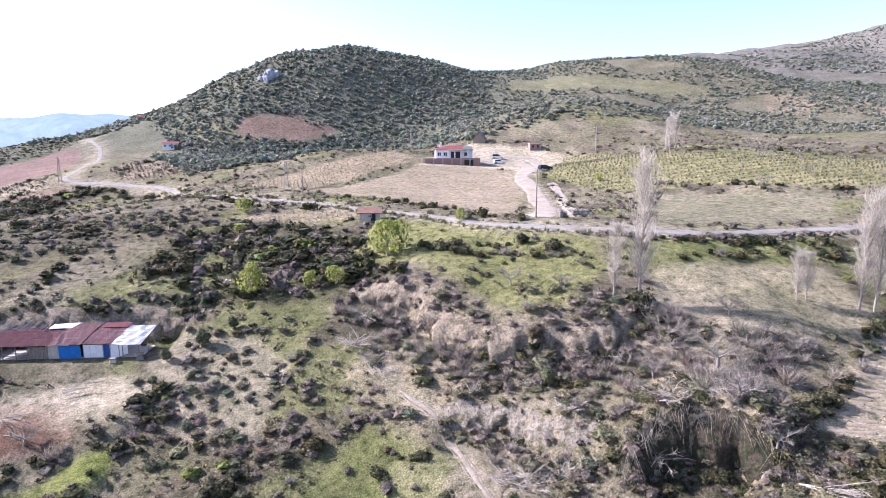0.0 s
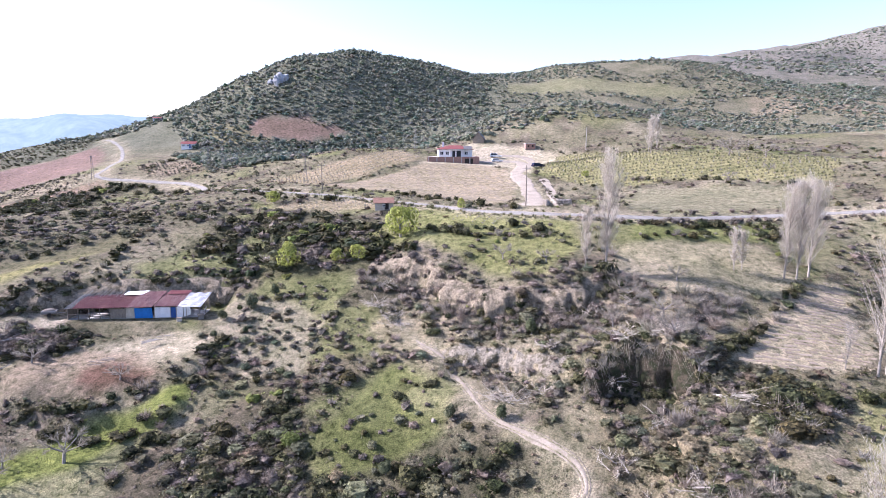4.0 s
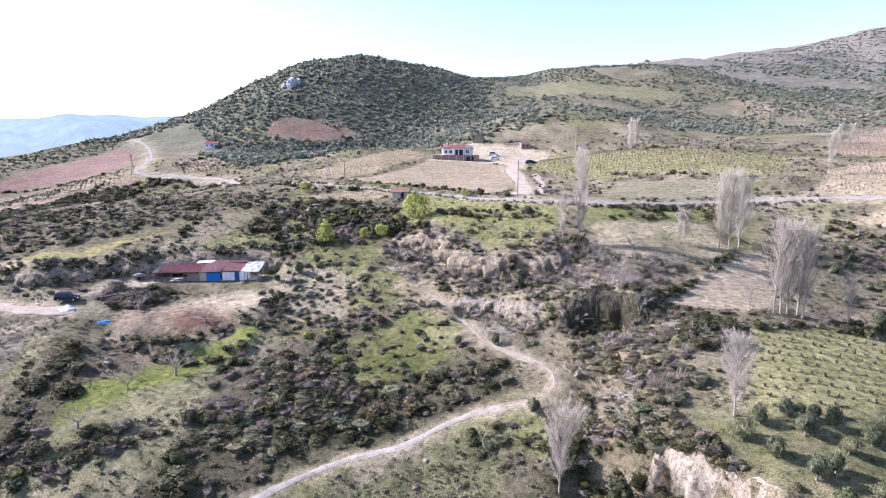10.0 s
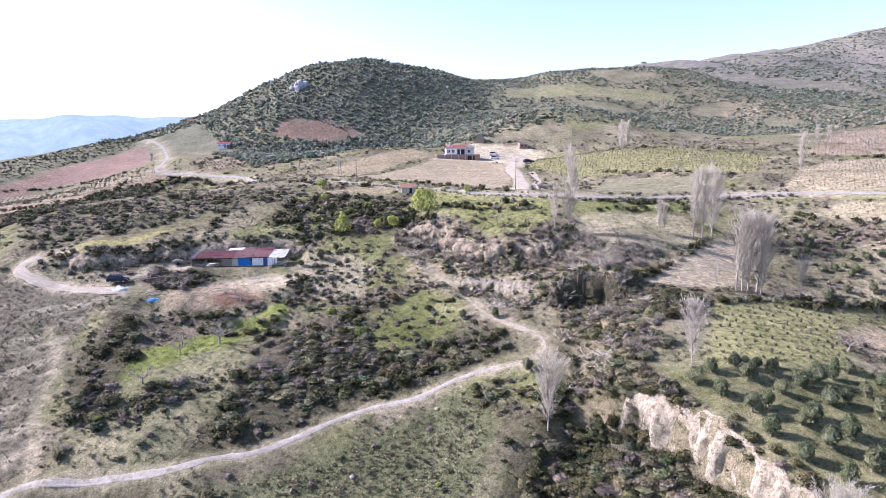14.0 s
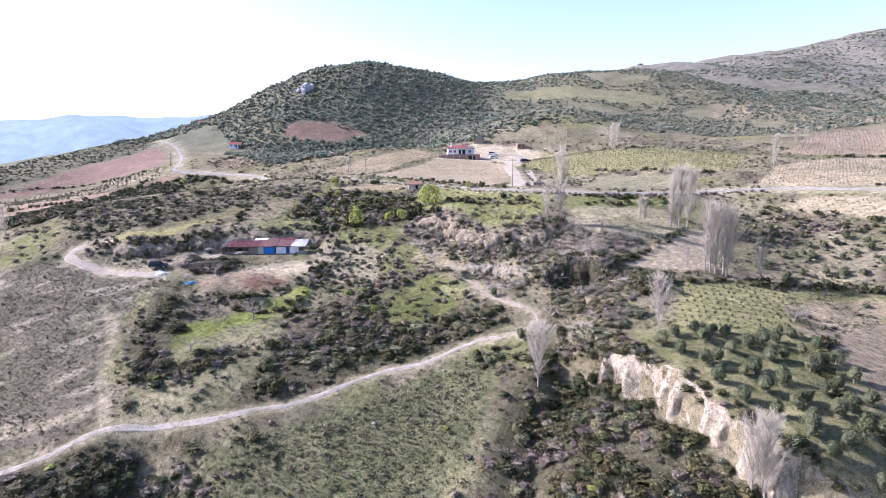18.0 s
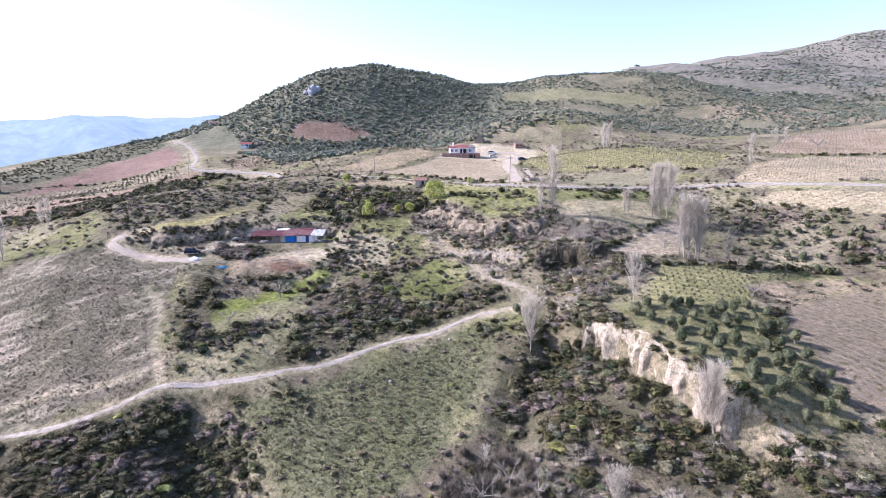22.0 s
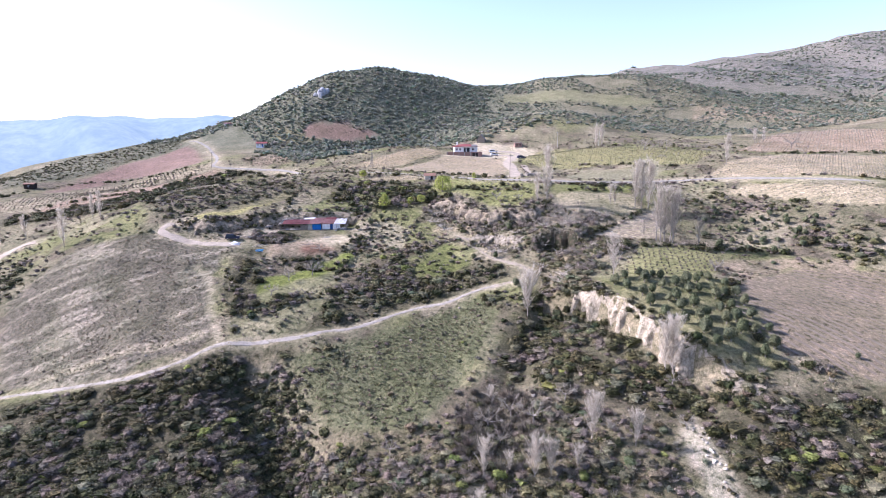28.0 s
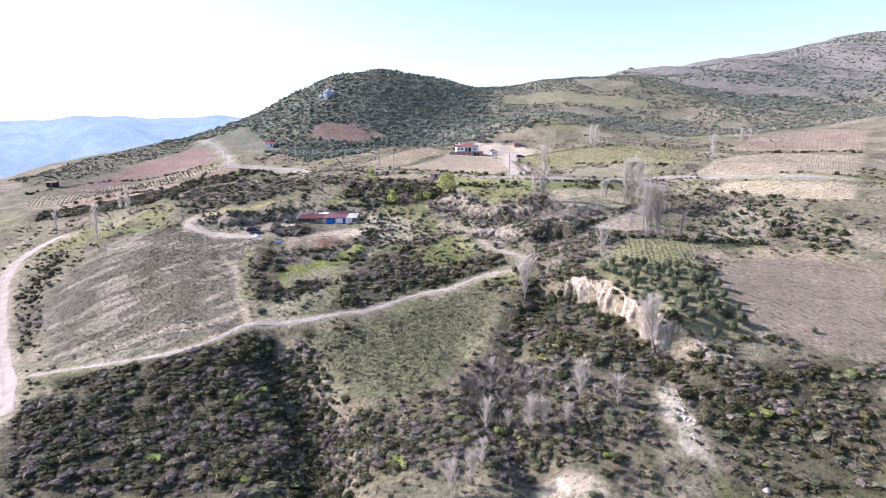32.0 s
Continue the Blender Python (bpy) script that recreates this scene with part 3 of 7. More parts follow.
def rough_land(x, y):
    """The ground with its hummocks, and with gullied faces where it is steep."""
    h = land(x, y)
    e = 1.0
    slope = np.hypot(land(x + e, y) - h, land(x, y + e) - h) / e
    r = np.hypot(x, y - 30)
    near = smooth(260, 120, r)
    bump = 0.35 * ripple(x, y, 9.0, 1.0) + 0.22 * ripple(x, y, 3.7, 4.0) + 0.12 * ripple(x, y, 1.9, 7.0)
    tame = np.ones_like(x)
    for f in (VINES_GREEN, TILLED_SHADE, PLOUGHED, YARD, BARN_PAD, PALE_RIGHT, VINES_SMALL, VINES_STRIP, SITE, VINES_TAN, FALLOW, VINES_RIGHT, VINES_RIGHT_NEAR, ORCHARD_GREEN):
        tame = tame * (1 - 0.85 * field_mask(f, x, y))
    for line, w in ROADS_TAMED:
        d = np.abs(along(line, x, y)[0])
        tame = tame * smooth(w * 0.7, w * 1.8, d)
    bump = bump * tame
    rills = smooth(0.45, 1.0, slope) * (0.3 * ripple(x, y, 3.1, 2.0) + 0.25 * ripple(x, y, 1.7, 3.0))
    far = smooth(250, 420, r) * (3.0 * ripple(x, y, 70.0, 5.0) + 1.4 * ripple(x, y, 28.0, 9.0))
    high = smooth(600, 900, r) * smooth(-50, 150, x) * (9.0 * ripple(x, y, 150.0, 2.0) + 5.0 * ripple(x, y, 60.0, 4.0))
    # the levelled place of the barn
    c, s = math.cos(radians(4)), math.sin(radians(4))
    u, v = (x + 63.7) * c + (y - 76.6) * s, -(x + 63.7) * s + (y - 76.6) * c
    pad = smooth(-4, -0.5, u) * smooth(27, 24, u) * smooth(-4.5, -1.5, v) * smooth(7.5, 5.0, v)
    h, bump = h + (10.08 - h) * pad, bump * (1 - pad)
    return h + bump * near + rills * near + (far + high) * smooth(2400, 1500, r)


ROADS_TAMED = [(MAIN_ROAD, 3.5), (LOWER_PATH, 1.1), (BARN_TRACK, 2.6), (GULLY_TRACK, 0.9), (LEFT_ROAD, 3.2), (DRIVE, 3.5)]

# the scrub soil is darkened to hold the shadows between bushes
DRY, LUSH, TAN, SAND, SHADED_EARTH, CHALK = (0.165, 0.15, 0.105), (0.155, 0.185, 0.045), (0.285, 0.235, 0.165), (0.40, 0.345, 0.27), (0.075, 0.07, 0.048), (0.44, 0.4, 0.33)
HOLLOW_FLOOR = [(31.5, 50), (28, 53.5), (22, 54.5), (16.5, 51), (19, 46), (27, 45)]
CLIFF_FOOT = [(13, 28), (20, 20), (26, 13.5), (31, 6), (35, -2.5), (39, -11), (46, -18.5), (40, -21), (33, -11), (27, -2), (21, 8), (13, 16)]
GULLY_MOUTH = [(16.5, 46), (22, 46), (28, 38), (29, 26), (23, 19), (15, 25), (17, 36)]
GULLY_ROUGH = [(-8, 62), (-10, 82), (0, 79), (22, 76), (40, 78), (38, 58), (44, 50), (34, 34), (27, 24), (18, 36), (17, 46), (5, 53)]
COVERS = [
    (GULLY_ROUGH, (0.2, 0.178, 0.13), 0.75), (SCRUB_LOWER, SHADED_EARTH, 0.9), (SCRUB_MIDDLE, SHADED_EARTH, 0.85), (SCRUB_GULLY, SHADED_EARTH, 0.75), (SCRUB_TERRACE, SHADED_EARTH, 0.8), (SCRUB_SLOPE_LEFT, (0.12, 0.102, 0.078), 0.85), (SCRUB_RIGHT_GULLY, (0.2, 0.175, 0.115), 0.7), (BARE_SCRUB, (0.17, 0.15, 0.1), 0.7), (SCRUB_TOP, SHADED_EARTH, 0.75), (SCRUB_HEDGE, SHADED_EARTH, 0.9), (SCRUB_YARD, SHADED_EARTH, 0.8), (CLIFF_HEAD, (0.16, 0.14, 0.095), 0.9), (CLIFF_FOOT, (0.13, 0.12, 0.08), 0.85), (GULLY_MOUTH, (0.15, 0.132, 0.09), 0.85), (FRONT_FILL, (0.11, 0.1, 0.07), 0.8), (FRONT_DENSE, (0.14, 0.122, 0.085), 0.8),
    (PLOUGHED, TAN, 1.0), (VINES_TAN, (0.275, 0.225, 0.155), 1.0), (VINES_STRIP, TAN, 0.9), (VINES_SMALL, (0.32, 0.285, 0.17), 0.95), (FALLOW, (0.215, 0.2, 0.14), 0.9),
    (ORCHARD_GREEN, (0.235, 0.22, 0.115), 0.9), (VINES_RIGHT, (0.325, 0.27, 0.195), 1.0), (VINES_RIGHT_NEAR, (0.335, 0.285, 0.205), 1.0), (VINES_FAR_RIGHT, (0.28, 0.212, 0.165), 0.9),
    (VINES_GREEN, (0.23, 0.222, 0.112), 0.95), (TILLED_SHADE, (0.35, 0.3, 0.225), 1.0), (SANDY, (0.29, 0.26, 0.18), 0.85), (SANDY_GREEN, (0.17, 0.185, 0.07), 0.8),
    (PALE_RIGHT, (0.205, 0.168, 0.128), 0.9), (GREEN_STRIP, (0.27, 0.25, 0.115), 0.95), (LEFT_RIDGE, (0.12, 0.12, 0.09), 0.8), (RED_LEFT, (0.19, 0.128, 0.11), 0.95), (VINES_LEFT, (0.25, 0.215, 0.16), 0.9), (RED_LEFT_NEAR, (0.27, 0.195, 0.155), 0.9), (RED_HILL, (0.21, 0.135, 0.115), 0.8),
    (GREEN_HILL, (0.225, 0.2, 0.12), 0.8), (VINES_TERRACE, (0.235, 0.19, 0.145), 0.9), (DRY_SLOPE, (0.12, 0.109, 0.09), 0.92), (MEADOW_TERRACE, LUSH, 0.85), (MEADOW_MID, LUSH, 0.45), (MEADOW_TOP, (0.2, 0.205, 0.085), 0.85),
    (GREEN_SLOPE, (0.122, 0.128, 0.075), 0.9), (SITE, SAND, 1.0), (SLIDE, (0.27, 0.23, 0.165), 0.75), (BARE_BANK, (0.33, 0.29, 0.24), 0.9), (BARN_PAD, SAND, 0.95), (YARD, (0.27, 0.215, 0.165), 0.95),
    # last entry: the shade down in the hollow, painted on its floor
    (SCREE, CHALK, 0.65), (CLEARING, SAND, 0.95), (OLIVE_SLOPE, (0.28, 0.245, 0.19), 0.85), (RED_PATCH, (0.15, 0.085, 0.065), 0.9), (UPLAND_TAN, (0.24, 0.195, 0.15), 0.7), (TERRACE_GRASS, (0.2, 0.19, 0.12), 0.85), (SADDLE_MEADOW, (0.19, 0.185, 0.115), 0.8), (SCRUB_LEFT_MID, (0.13, 0.118, 0.085), 0.8), (SCRUB_FRONT, SHADED_EARTH, 0.9), (SCRUB_RIGHT_FRONT, SHADED_EARTH, 0.8), (BARE_FRONT, (0.17, 0.15, 0.1), 0.7), (OLIVE_GROVE, (0.185, 0.18, 0.1), 0.85), (TILLED_BROWN, (0.25, 0.205, 0.155), 0.9), (THORN_THICKET, (0.13, 0.11, 0.09), 0.8), (BARE_GULLY, (0.275, 0.24, 0.18), 0.8), (GREEN_BANK, (0.175, 0.18, 0.088), 0.8), (HOLLOW_FLOOR, (0.07, 0.066, 0.045), 0.9),
]


def cover(x, y, z):
    """The colour of what grows or lies on the ground."""
    c = np.tile(DRY, (len(x), 1))
    green = smooth(-0.1, 0.55, ripple(x, y, 45.0, 3.0) + 0.4 * ripple(x, y, 13.0, 6.0))
    c += (np.array(LUSH) - c) * (0.4 * green * smooth(320, 150, np.hypot(x, y - 60)))[:, None]
    heath = smooth(0.15, 0.5, ripple(x, y, 16.0, 8.0) + 0.5 * ripple(x, y, 5.0, 5.0))
    c += (np.array((0.115, 0.095, 0.08)) - c) * (0.75 * heath)[:, None]
    straw = smooth(0.2, 0.55, ripple(x, y, 21.0, 1.5) + 0.5 * ripple(x, y, 6.0, 9.0))
    c += (np.array((0.255, 0.225, 0.17)) - c) * (0.6 * straw)[:, None]
    hill = smooth(255, 300, y - 0.1 * np.abs(x))
    c += (np.array((0.138, 0.14, 0.108)) - c) * hill[:, None]
    east = hill * smooth(10, 110, x)
    c += (np.array((0.158, 0.148, 0.108)) - c) * east[:, None]
    upland = smooth(500, 800, y + 0.4 * x)
    c += (np.array((0.155, 0.147, 0.14)) - c) * upland[:, None]
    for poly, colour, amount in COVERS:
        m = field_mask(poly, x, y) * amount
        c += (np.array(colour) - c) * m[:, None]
    # trodden and washed streaks down the dry slope
    across, down = y - x * 0.36, x + y * 0.36
    streak = ripple(down * 0.16, across, 3.4, 3.0) + 0.6 * ripple(down * 0.22, across, 1.9, 5.0) + 0.5 * ripple(x, y, 26.0, 8.0)
    m = field_mask(DRY_SLOPE, x, y) * smooth(-0.1, 0.7, streak)
    c += (np.array((0.33, 0.295, 0.245)) - c) * (0.58 * m)[:, None]
    # raw earth on steep banks
    e = 0.8
    slope = np.hypot(land(x + e, y) - land(x - e, y), land(x, y + e) - land(x, y - e)) / (2 * e)
    raw = smooth(0.62, 1.0, slope) * smooth(300, 150, np.hypot(x, y - 30))
    raw = raw * (1 - field_mask(CLIFF_HEAD, x, y)) * (1 - field_mask(CLIFF_FOOT, x, y))
    c += (np.array((0.28, 0.24, 0.175)) - c) * (raw * 0.6)[:, None]
    # trodden verges of the tracks
    for line, w in ROADS_TAMED + [(WORN_LINE, 0.9), (WORN_SHELF, 1.3)]:
        d = np.abs(along(line, x, y)[0])
        c += (np.array((0.33, 0.29, 0.22)) - c) * (0.6 * smooth(w * 1.5, w * 0.6, d + 0.6 * ripple(x, y, 3.0, 1.0)))[:, None]
    grey = c.mean(axis=1, keepdims=True)
    return np.clip(grey + (c - grey) * 0.95, 0.01, 0.9)


def sheet(name, xs, ys, height, mat, colour=None):
    gx, gy = np.meshgrid(xs, ys)
    gz = height(gx, gy)
    nx, ny = len(xs), len(ys)
    me = bpy.data.meshes.new(name)
    i = (np.arange(ny - 1)[:, None] * nx + np.arange(nx - 1)).ravel()
    faces = np.stack([i, i + 1, i + nx + 1, i + nx], 1)
    mesh_from(me, np.stack([gx.ravel(), gy.ravel(), gz.ravel()], 1), faces)
    if colour is not None:
        c = colour(gx.ravel(), gy.ravel(), gz.ravel())
        layer = me.color_attributes.new("cover", "FLOAT_COLOR", "POINT")
        layer.data.foreach_set("color", np.concatenate([c, np.ones((len(c), 1))], 1).astype(np.float32).ravel())
    me.polygons.foreach_set("use_smooth", np.ones(len(faces), bool))
    me.materials.append(mat)
    return new(name, me)


def mesh_from(me, verts, faces):
    """Fill a mesh from arrays of corners and of faces that all have as many sides."""
    n = faces.shape[1]
    me.vertices.add(len(verts))
    me.vertices.foreach_set("co", np.asarray(verts, np.float32).ravel())
    me.loops.add(faces.size)
    me.loops.foreach_set("vertex_index", faces.astype(np.int32).ravel())
    me.polygons.add(len(faces))
    me.polygons.foreach_set("loop_start", np.arange(0, faces.size, n, dtype=np.int32))
    me.update(calc_edges=True)
    me.validate()


GRID_X, GRID_Y = spaced(-112, 112, 0.92, -3200, 2400), spaced(-58, 128, 0.92, -700, 2600)
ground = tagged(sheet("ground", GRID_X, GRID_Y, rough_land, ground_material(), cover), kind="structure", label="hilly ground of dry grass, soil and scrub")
GRID_Z = np.array([v.co.z for v in ground.data.vertices]).reshape(len(GRID_Y), len(GRID_X))


def ground_z(x, y):
    """Height of the ground mesh itself."""
    x, y = np.asarray(x, float), np.asarray(y, float)
    i = np.clip(np.searchsorted(GRID_X, x) - 1, 0, len(GRID_X) - 2)
    j = np.clip(np.searchsorted(GRID_Y, y) - 1, 0, len(GRID_Y) - 2)
    u, v = (x - GRID_X[i]) / (GRID_X[i + 1] - GRID_X[i]), (y - GRID_Y[j]) / (GRID_Y[j + 1] - GRID_Y[j])
    return (GRID_Z[j, i] * (1 - u) + GRID_Z[j, i + 1] * u) * (1 - v) + (GRID_Z[j + 1, i] * (1 - u) + GRID_Z[j + 1, i + 1] * u) * v


# ---- the hazy range beyond the valley ----
def backdrop():
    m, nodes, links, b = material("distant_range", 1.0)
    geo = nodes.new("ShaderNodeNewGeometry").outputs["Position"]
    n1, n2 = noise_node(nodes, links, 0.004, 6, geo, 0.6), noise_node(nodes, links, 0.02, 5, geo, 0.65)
    # haze painted as emission: bluish glow colours over a nearly black base
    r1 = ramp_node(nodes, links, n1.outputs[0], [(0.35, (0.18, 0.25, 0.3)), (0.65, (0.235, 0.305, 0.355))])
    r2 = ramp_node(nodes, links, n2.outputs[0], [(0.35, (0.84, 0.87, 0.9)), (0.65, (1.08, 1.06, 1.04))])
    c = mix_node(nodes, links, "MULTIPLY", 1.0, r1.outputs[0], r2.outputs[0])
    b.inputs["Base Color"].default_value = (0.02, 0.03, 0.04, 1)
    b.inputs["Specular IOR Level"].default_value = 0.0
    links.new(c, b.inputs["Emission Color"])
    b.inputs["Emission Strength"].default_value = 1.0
    us, vs = np.linspace(-64, 6, 160), np.linspace(0, 1, 30)
    verts = []
    for v in vs:
        for u in us:
            top = 150 + 16 * math.sin(u * 0.21 + 0.6) + 9 * math.sin(u * 0.63 + 2) + 4 * math.sin(u * 1.7)
            r = 2700 + 900 * v + 120 * math.sin(u * 0.5 + v * 3)
            z = -160 + (top + 160) * math.sin(v * math.pi / 2) + 14 * math.sin(u * 0.9 + v * 7) * v * (1 - v) * 4
            verts.append((r * math.sin(radians(u)), r * math.cos(radians(u)), z))
    i = (np.arange(29)[:, None] * 160 + np.arange(159)).ravel()
    me = bpy.data.meshes.new("backdrop")
    mesh_from(me, np.array(verts), np.stack([i, i + 1, i + 161, i + 160], 1))
    me.polygons.foreach_set("use_smooth", np.ones(len(me.polygons), bool))
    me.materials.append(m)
    tagged(new("backdrop", me), kind="structure", label="distant wooded range with blue haze put into its glow")


backdrop()


# ---- roads and paths ----
def smooth_line(line, gap):
    """Points every gap metres along a rounded course through the line's corners."""
    p = np.array(line, float)
    out = []
    for k in range(len(p) - 1):
        a, b, c, d = p[max(k - 1, 0)], p[k], p[k + 1], p[min(k + 2, len(p) - 1)]
        n = max(2, int(np.hypot(*(c - b)) / gap))
        for t in np.arange(n) / n:
            out.append(0.5 * (2 * b + (c - a) * t + (2 * a - 5 * b + 4 * c - d) * t * t + (3 * b - a - 3 * c + d) * t ** 3))
    out.append(p[-1])
    return np.array(out)


rng_road = np.random.default_rng(3)


def road(name, line, width, mat, label, lift=0.1, gap=1.0, rut=0.0):
    pts = smooth_line(line, gap)
    for _ in range(3):
        pts[1:-1] = (pts[:-2] + 2 * pts[1:-1] + pts[2:]) / 4
    way = np.gradient(pts, axis=0)
    way /= np.linalg.norm(way, axis=1)[:, None] + 1e-9
    side = np.stack([-way[:, 1], way[:, 0]], 1)
    across = np.linspace(-1, 1, 9)
    run = np.arange(len(pts)) * gap
    w = width / 2 * (1 + 0.14 * np.sin(run * 0.35) + 0.1 * np.sin(run * 1.1 + 1))
    fade = np.clip(np.minimum(run, run[-1] - run) / 5, 0, 1)
    w = w * (0.45 + 0.55 * fade)
    ragged = 1 + 0.03 * rng_road.normal(0, 1, (len(pts), 2))
    both = np.where(across[None, :] < 0, ragged[:, :1], ragged[:, 1:])
    xy = pts[:, None, :] + side[:, None, :] * (across[None, :, None] * both[..., None] * w[:, None, None])
    z = ground_z(xy[..., 0], xy[..., 1])
    z = np.maximum(z, z.mean(axis=1, keepdims=True) - 0.15) + lift * 0.7 - 0.3 * (np.abs(across) > 0.99) - rut * np.exp(-((np.abs(across) - 0.5) / 0.2) ** 2) - 0.3 * (1 - fade[:, None])
    n = len(across)
    i = (np.arange(len(pts) - 1)[:, None] * n + np.arange(n - 1)).ravel()
    me = bpy.data.meshes.new(name)
    mesh_from(me, np.concatenate([xy, z[..., None]], 2).reshape(-1, 3), np.stack([i, i + 1, i + n + 1, i + n], 1)[:, ::-1])
    me.polygons.foreach_set("use_smooth", np.ones(len(me.polygons), bool))
    me.materials.append(mat)
    return tagged(new(name, me), kind="structure", label=label)


def earth_material(name, colour, light, grass=None):
    """Trodden earth: coarse blotches, fine grit and, on a track, tufts of grass."""
    m, nodes, links, b = material(name, 0.95)
    b.inputs["Specular IOR Level"].default_value = 0.05
    geo = nodes.new("ShaderNodeNewGeometry").outputs["Position"]
    n1, n2, n3 = noise_node(nodes, links, 0.35, 6, geo, 0.65), noise_node(nodes, links, 2.4, 5, geo, 0.7), noise_node(nodes, links, 11.0, 3, geo)
    r1 = ramp_node(nodes, links, n1.outputs[0], [(0.35, colour), (0.62, light)])
    r2 = ramp_node(nodes, links, n2.outputs[0], [(0.3, (0.72, 0.72, 0.72)), (0.7, (1.16, 1.16, 1.16))])
    r3 = ramp_node(nodes, links, n3.outputs[0], [(0.3, (0.8, 0.8, 0.8)), (0.7, (1.12, 1.12, 1.12))])
    c = mix_node(nodes, links, "MULTIPLY", 1.0, r1.outputs[0], r2.outputs[0])
    c = mix_node(nodes, links, "MULTIPLY", 1.0, c, r3.outputs[0])
    if grass:
        g = ramp_node(nodes, links, noise_node(nodes, links, 0.8, 5, geo, 0.7).outputs[0], [(0.52, (0, 0, 0)), (0.66, (1, 1, 1))])
        c = mix_node(nodes, links, "MIX", g.outputs[0], c, grass)
    links.new(c, b.inputs["Base Color"])
    bump_node(nodes, links, b, n2.outputs[0], 0.6, 0.1)
    return m


PALE_EARTH = earth_material("pale_earth", (0.28, 0.24, 0.185), (0.38, 0.33, 0.26))
DUST = earth_material("dusty_track", (0.26, 0.235, 0.195), (0.37, 0.335, 0.285), (0.17, 0.155, 0.105))
WORN = earth_material("worn_grass", (0.23, 0.195, 0.15), (0.32, 0.275, 0.215), (0.17, 0.155, 0.1))
GRAVEL = earth_material("grey_gravel", (0.22, 0.208, 0.18), (0.31, 0.292, 0.255))
road("road", MAIN_ROAD, 2.2, GRAVEL, "narrow grey asphalt country road", 0.1, 1.5)
road("track", LOWER_PATH, 1.25, DUST, "pale dirt footpath along the slope", 0.08, 0.8, 0.06)
road("track", BARN_TRACK, 3.2, PALE_EARTH, "pale dirt track curving to the barn", 0.13, 0.8, 0.07)
road("track", GULLY_TRACK, 1.5, WORN, "rutted dirt track climbing the gully", 0.08, 0.8, 0.1)
road("road", LEFT_ROAD, 4.2, PALE_EARTH, "wide pale gravel road", 0.14, 1.2, 0.05)
road("road", DRIVE, 5.5, PALE_EARTH, "freshly graded pale earth drive", 0.16, 1.5)
road("track", DRIVE_SIDE, 3.0, PALE_EARTH, "bare earth bank beside the drive", 0.12, 1.5)
road("track", DRIVE_UPPER, 4.0, PALE_EARTH, "pale earth track across the building site", 0.14, 1.5)

# ---- scrub and trees ----
def leaf_material(name, dark, light, through=0.25):
    """Leaves or twigs: each one of its own tone, some light shining through."""
    m, nodes, links, b = material(name, 0.75)
    b.inputs["Specular IOR Level"].default_value = 0.15
    geo = nodes.new("ShaderNodeNewGeometry")
    r = ramp_node(nodes, links, geo.outputs["Random Per Island"], [(0.0, dark), (1.0, light)])
    tone = nodes.new("ShaderNodeVertexColor")
    tone.layer_name = "cover"
    fine = noise_node(nodes, links, 4.5, 5, geo.outputs["Position"], 0.8)
    fleck = ramp_node(nodes, links, fine.outputs[0], [(0.36, (0.5, 0.5, 0.5)), (0.64, (1.4, 1.4, 1.36))])
    c = mix_node(nodes, links, "MULTIPLY", 1.0, r.outputs[0], tone.outputs[0])
    c = mix_node(nodes, links, "MULTIPLY", 1.0, c, fleck.outputs[0])
    bump_node(nodes, links, b, fine.outputs[0], 0.8, 0.3)
    links.new(c, b.inputs["Base Color"])
    t = nodes.new("ShaderNodeBsdfTranslucent")
    links.new(c, t.inputs["Color"])
    mix = nodes.new("ShaderNodeMixShader")
    mix.inputs[0].default_value = through
    links.new(b.outputs[0], mix.inputs[1])
    links.new(t.outputs[0], mix.inputs[2])
    links.new(mix.outputs[0], nodes["Material Output"].inputs["Surface"])
    return m


EVERGREEN = leaf_material("evergreen_leaves", (0.015, 0.018, 0.009), (0.124, 0.121, 0.057), 0.1)
SAGE = leaf_material("grey_olive_leaves", (0.085, 0.085, 0.052), (0.26, 0.245, 0.16))
BRAMBLE = leaf_material("brown_purple_stems", (0.09, 0.078, 0.062), (0.26, 0.23, 0.185), 0.12)
# far bushes: the haze over them is painted in as a paler leaf colour
FAR_GREEN = leaf_material("hazed_leaves", (0.115, 0.132, 0.108), (0.23, 0.252, 0.2))
TWIGS = leaf_material("bare_twigs", (0.225, 0.205, 0.165), (0.44, 0.405, 0.335), 0.3)
OLIVE_LEAF = leaf_material("olive_leaves", (0.06, 0.074, 0.04), (0.2, 0.212, 0.125))
FRESH_LEAF = leaf_material("fresh_leaves", (0.2, 0.235, 0.05), (0.46, 0.49, 0.15), 0.4)
PALE_TWIGS = leaf_material("pale_twigs", (0.44, 0.4, 0.335), (0.74, 0.68, 0.58), 0.45)
DRY_GRASS = leaf_material("dry_tussock", (0.16, 0.14, 0.085), (0.36, 0.32, 0.2), 0.3)
HEATH = leaf_material("low_heath", (0.05, 0.045, 0.032), (0.25, 0.22, 0.165), 0.2)
GREEN_GRASS = leaf_material("green_tussock", (0.12, 0.124, 0.06), (0.3, 0.295, 0.165), 0.3)
BARK = plain("grey_bark", (0.26, 0.235, 0.205), 0.9, 5.0, 0.3)
rng = np.random.default_rng(7)


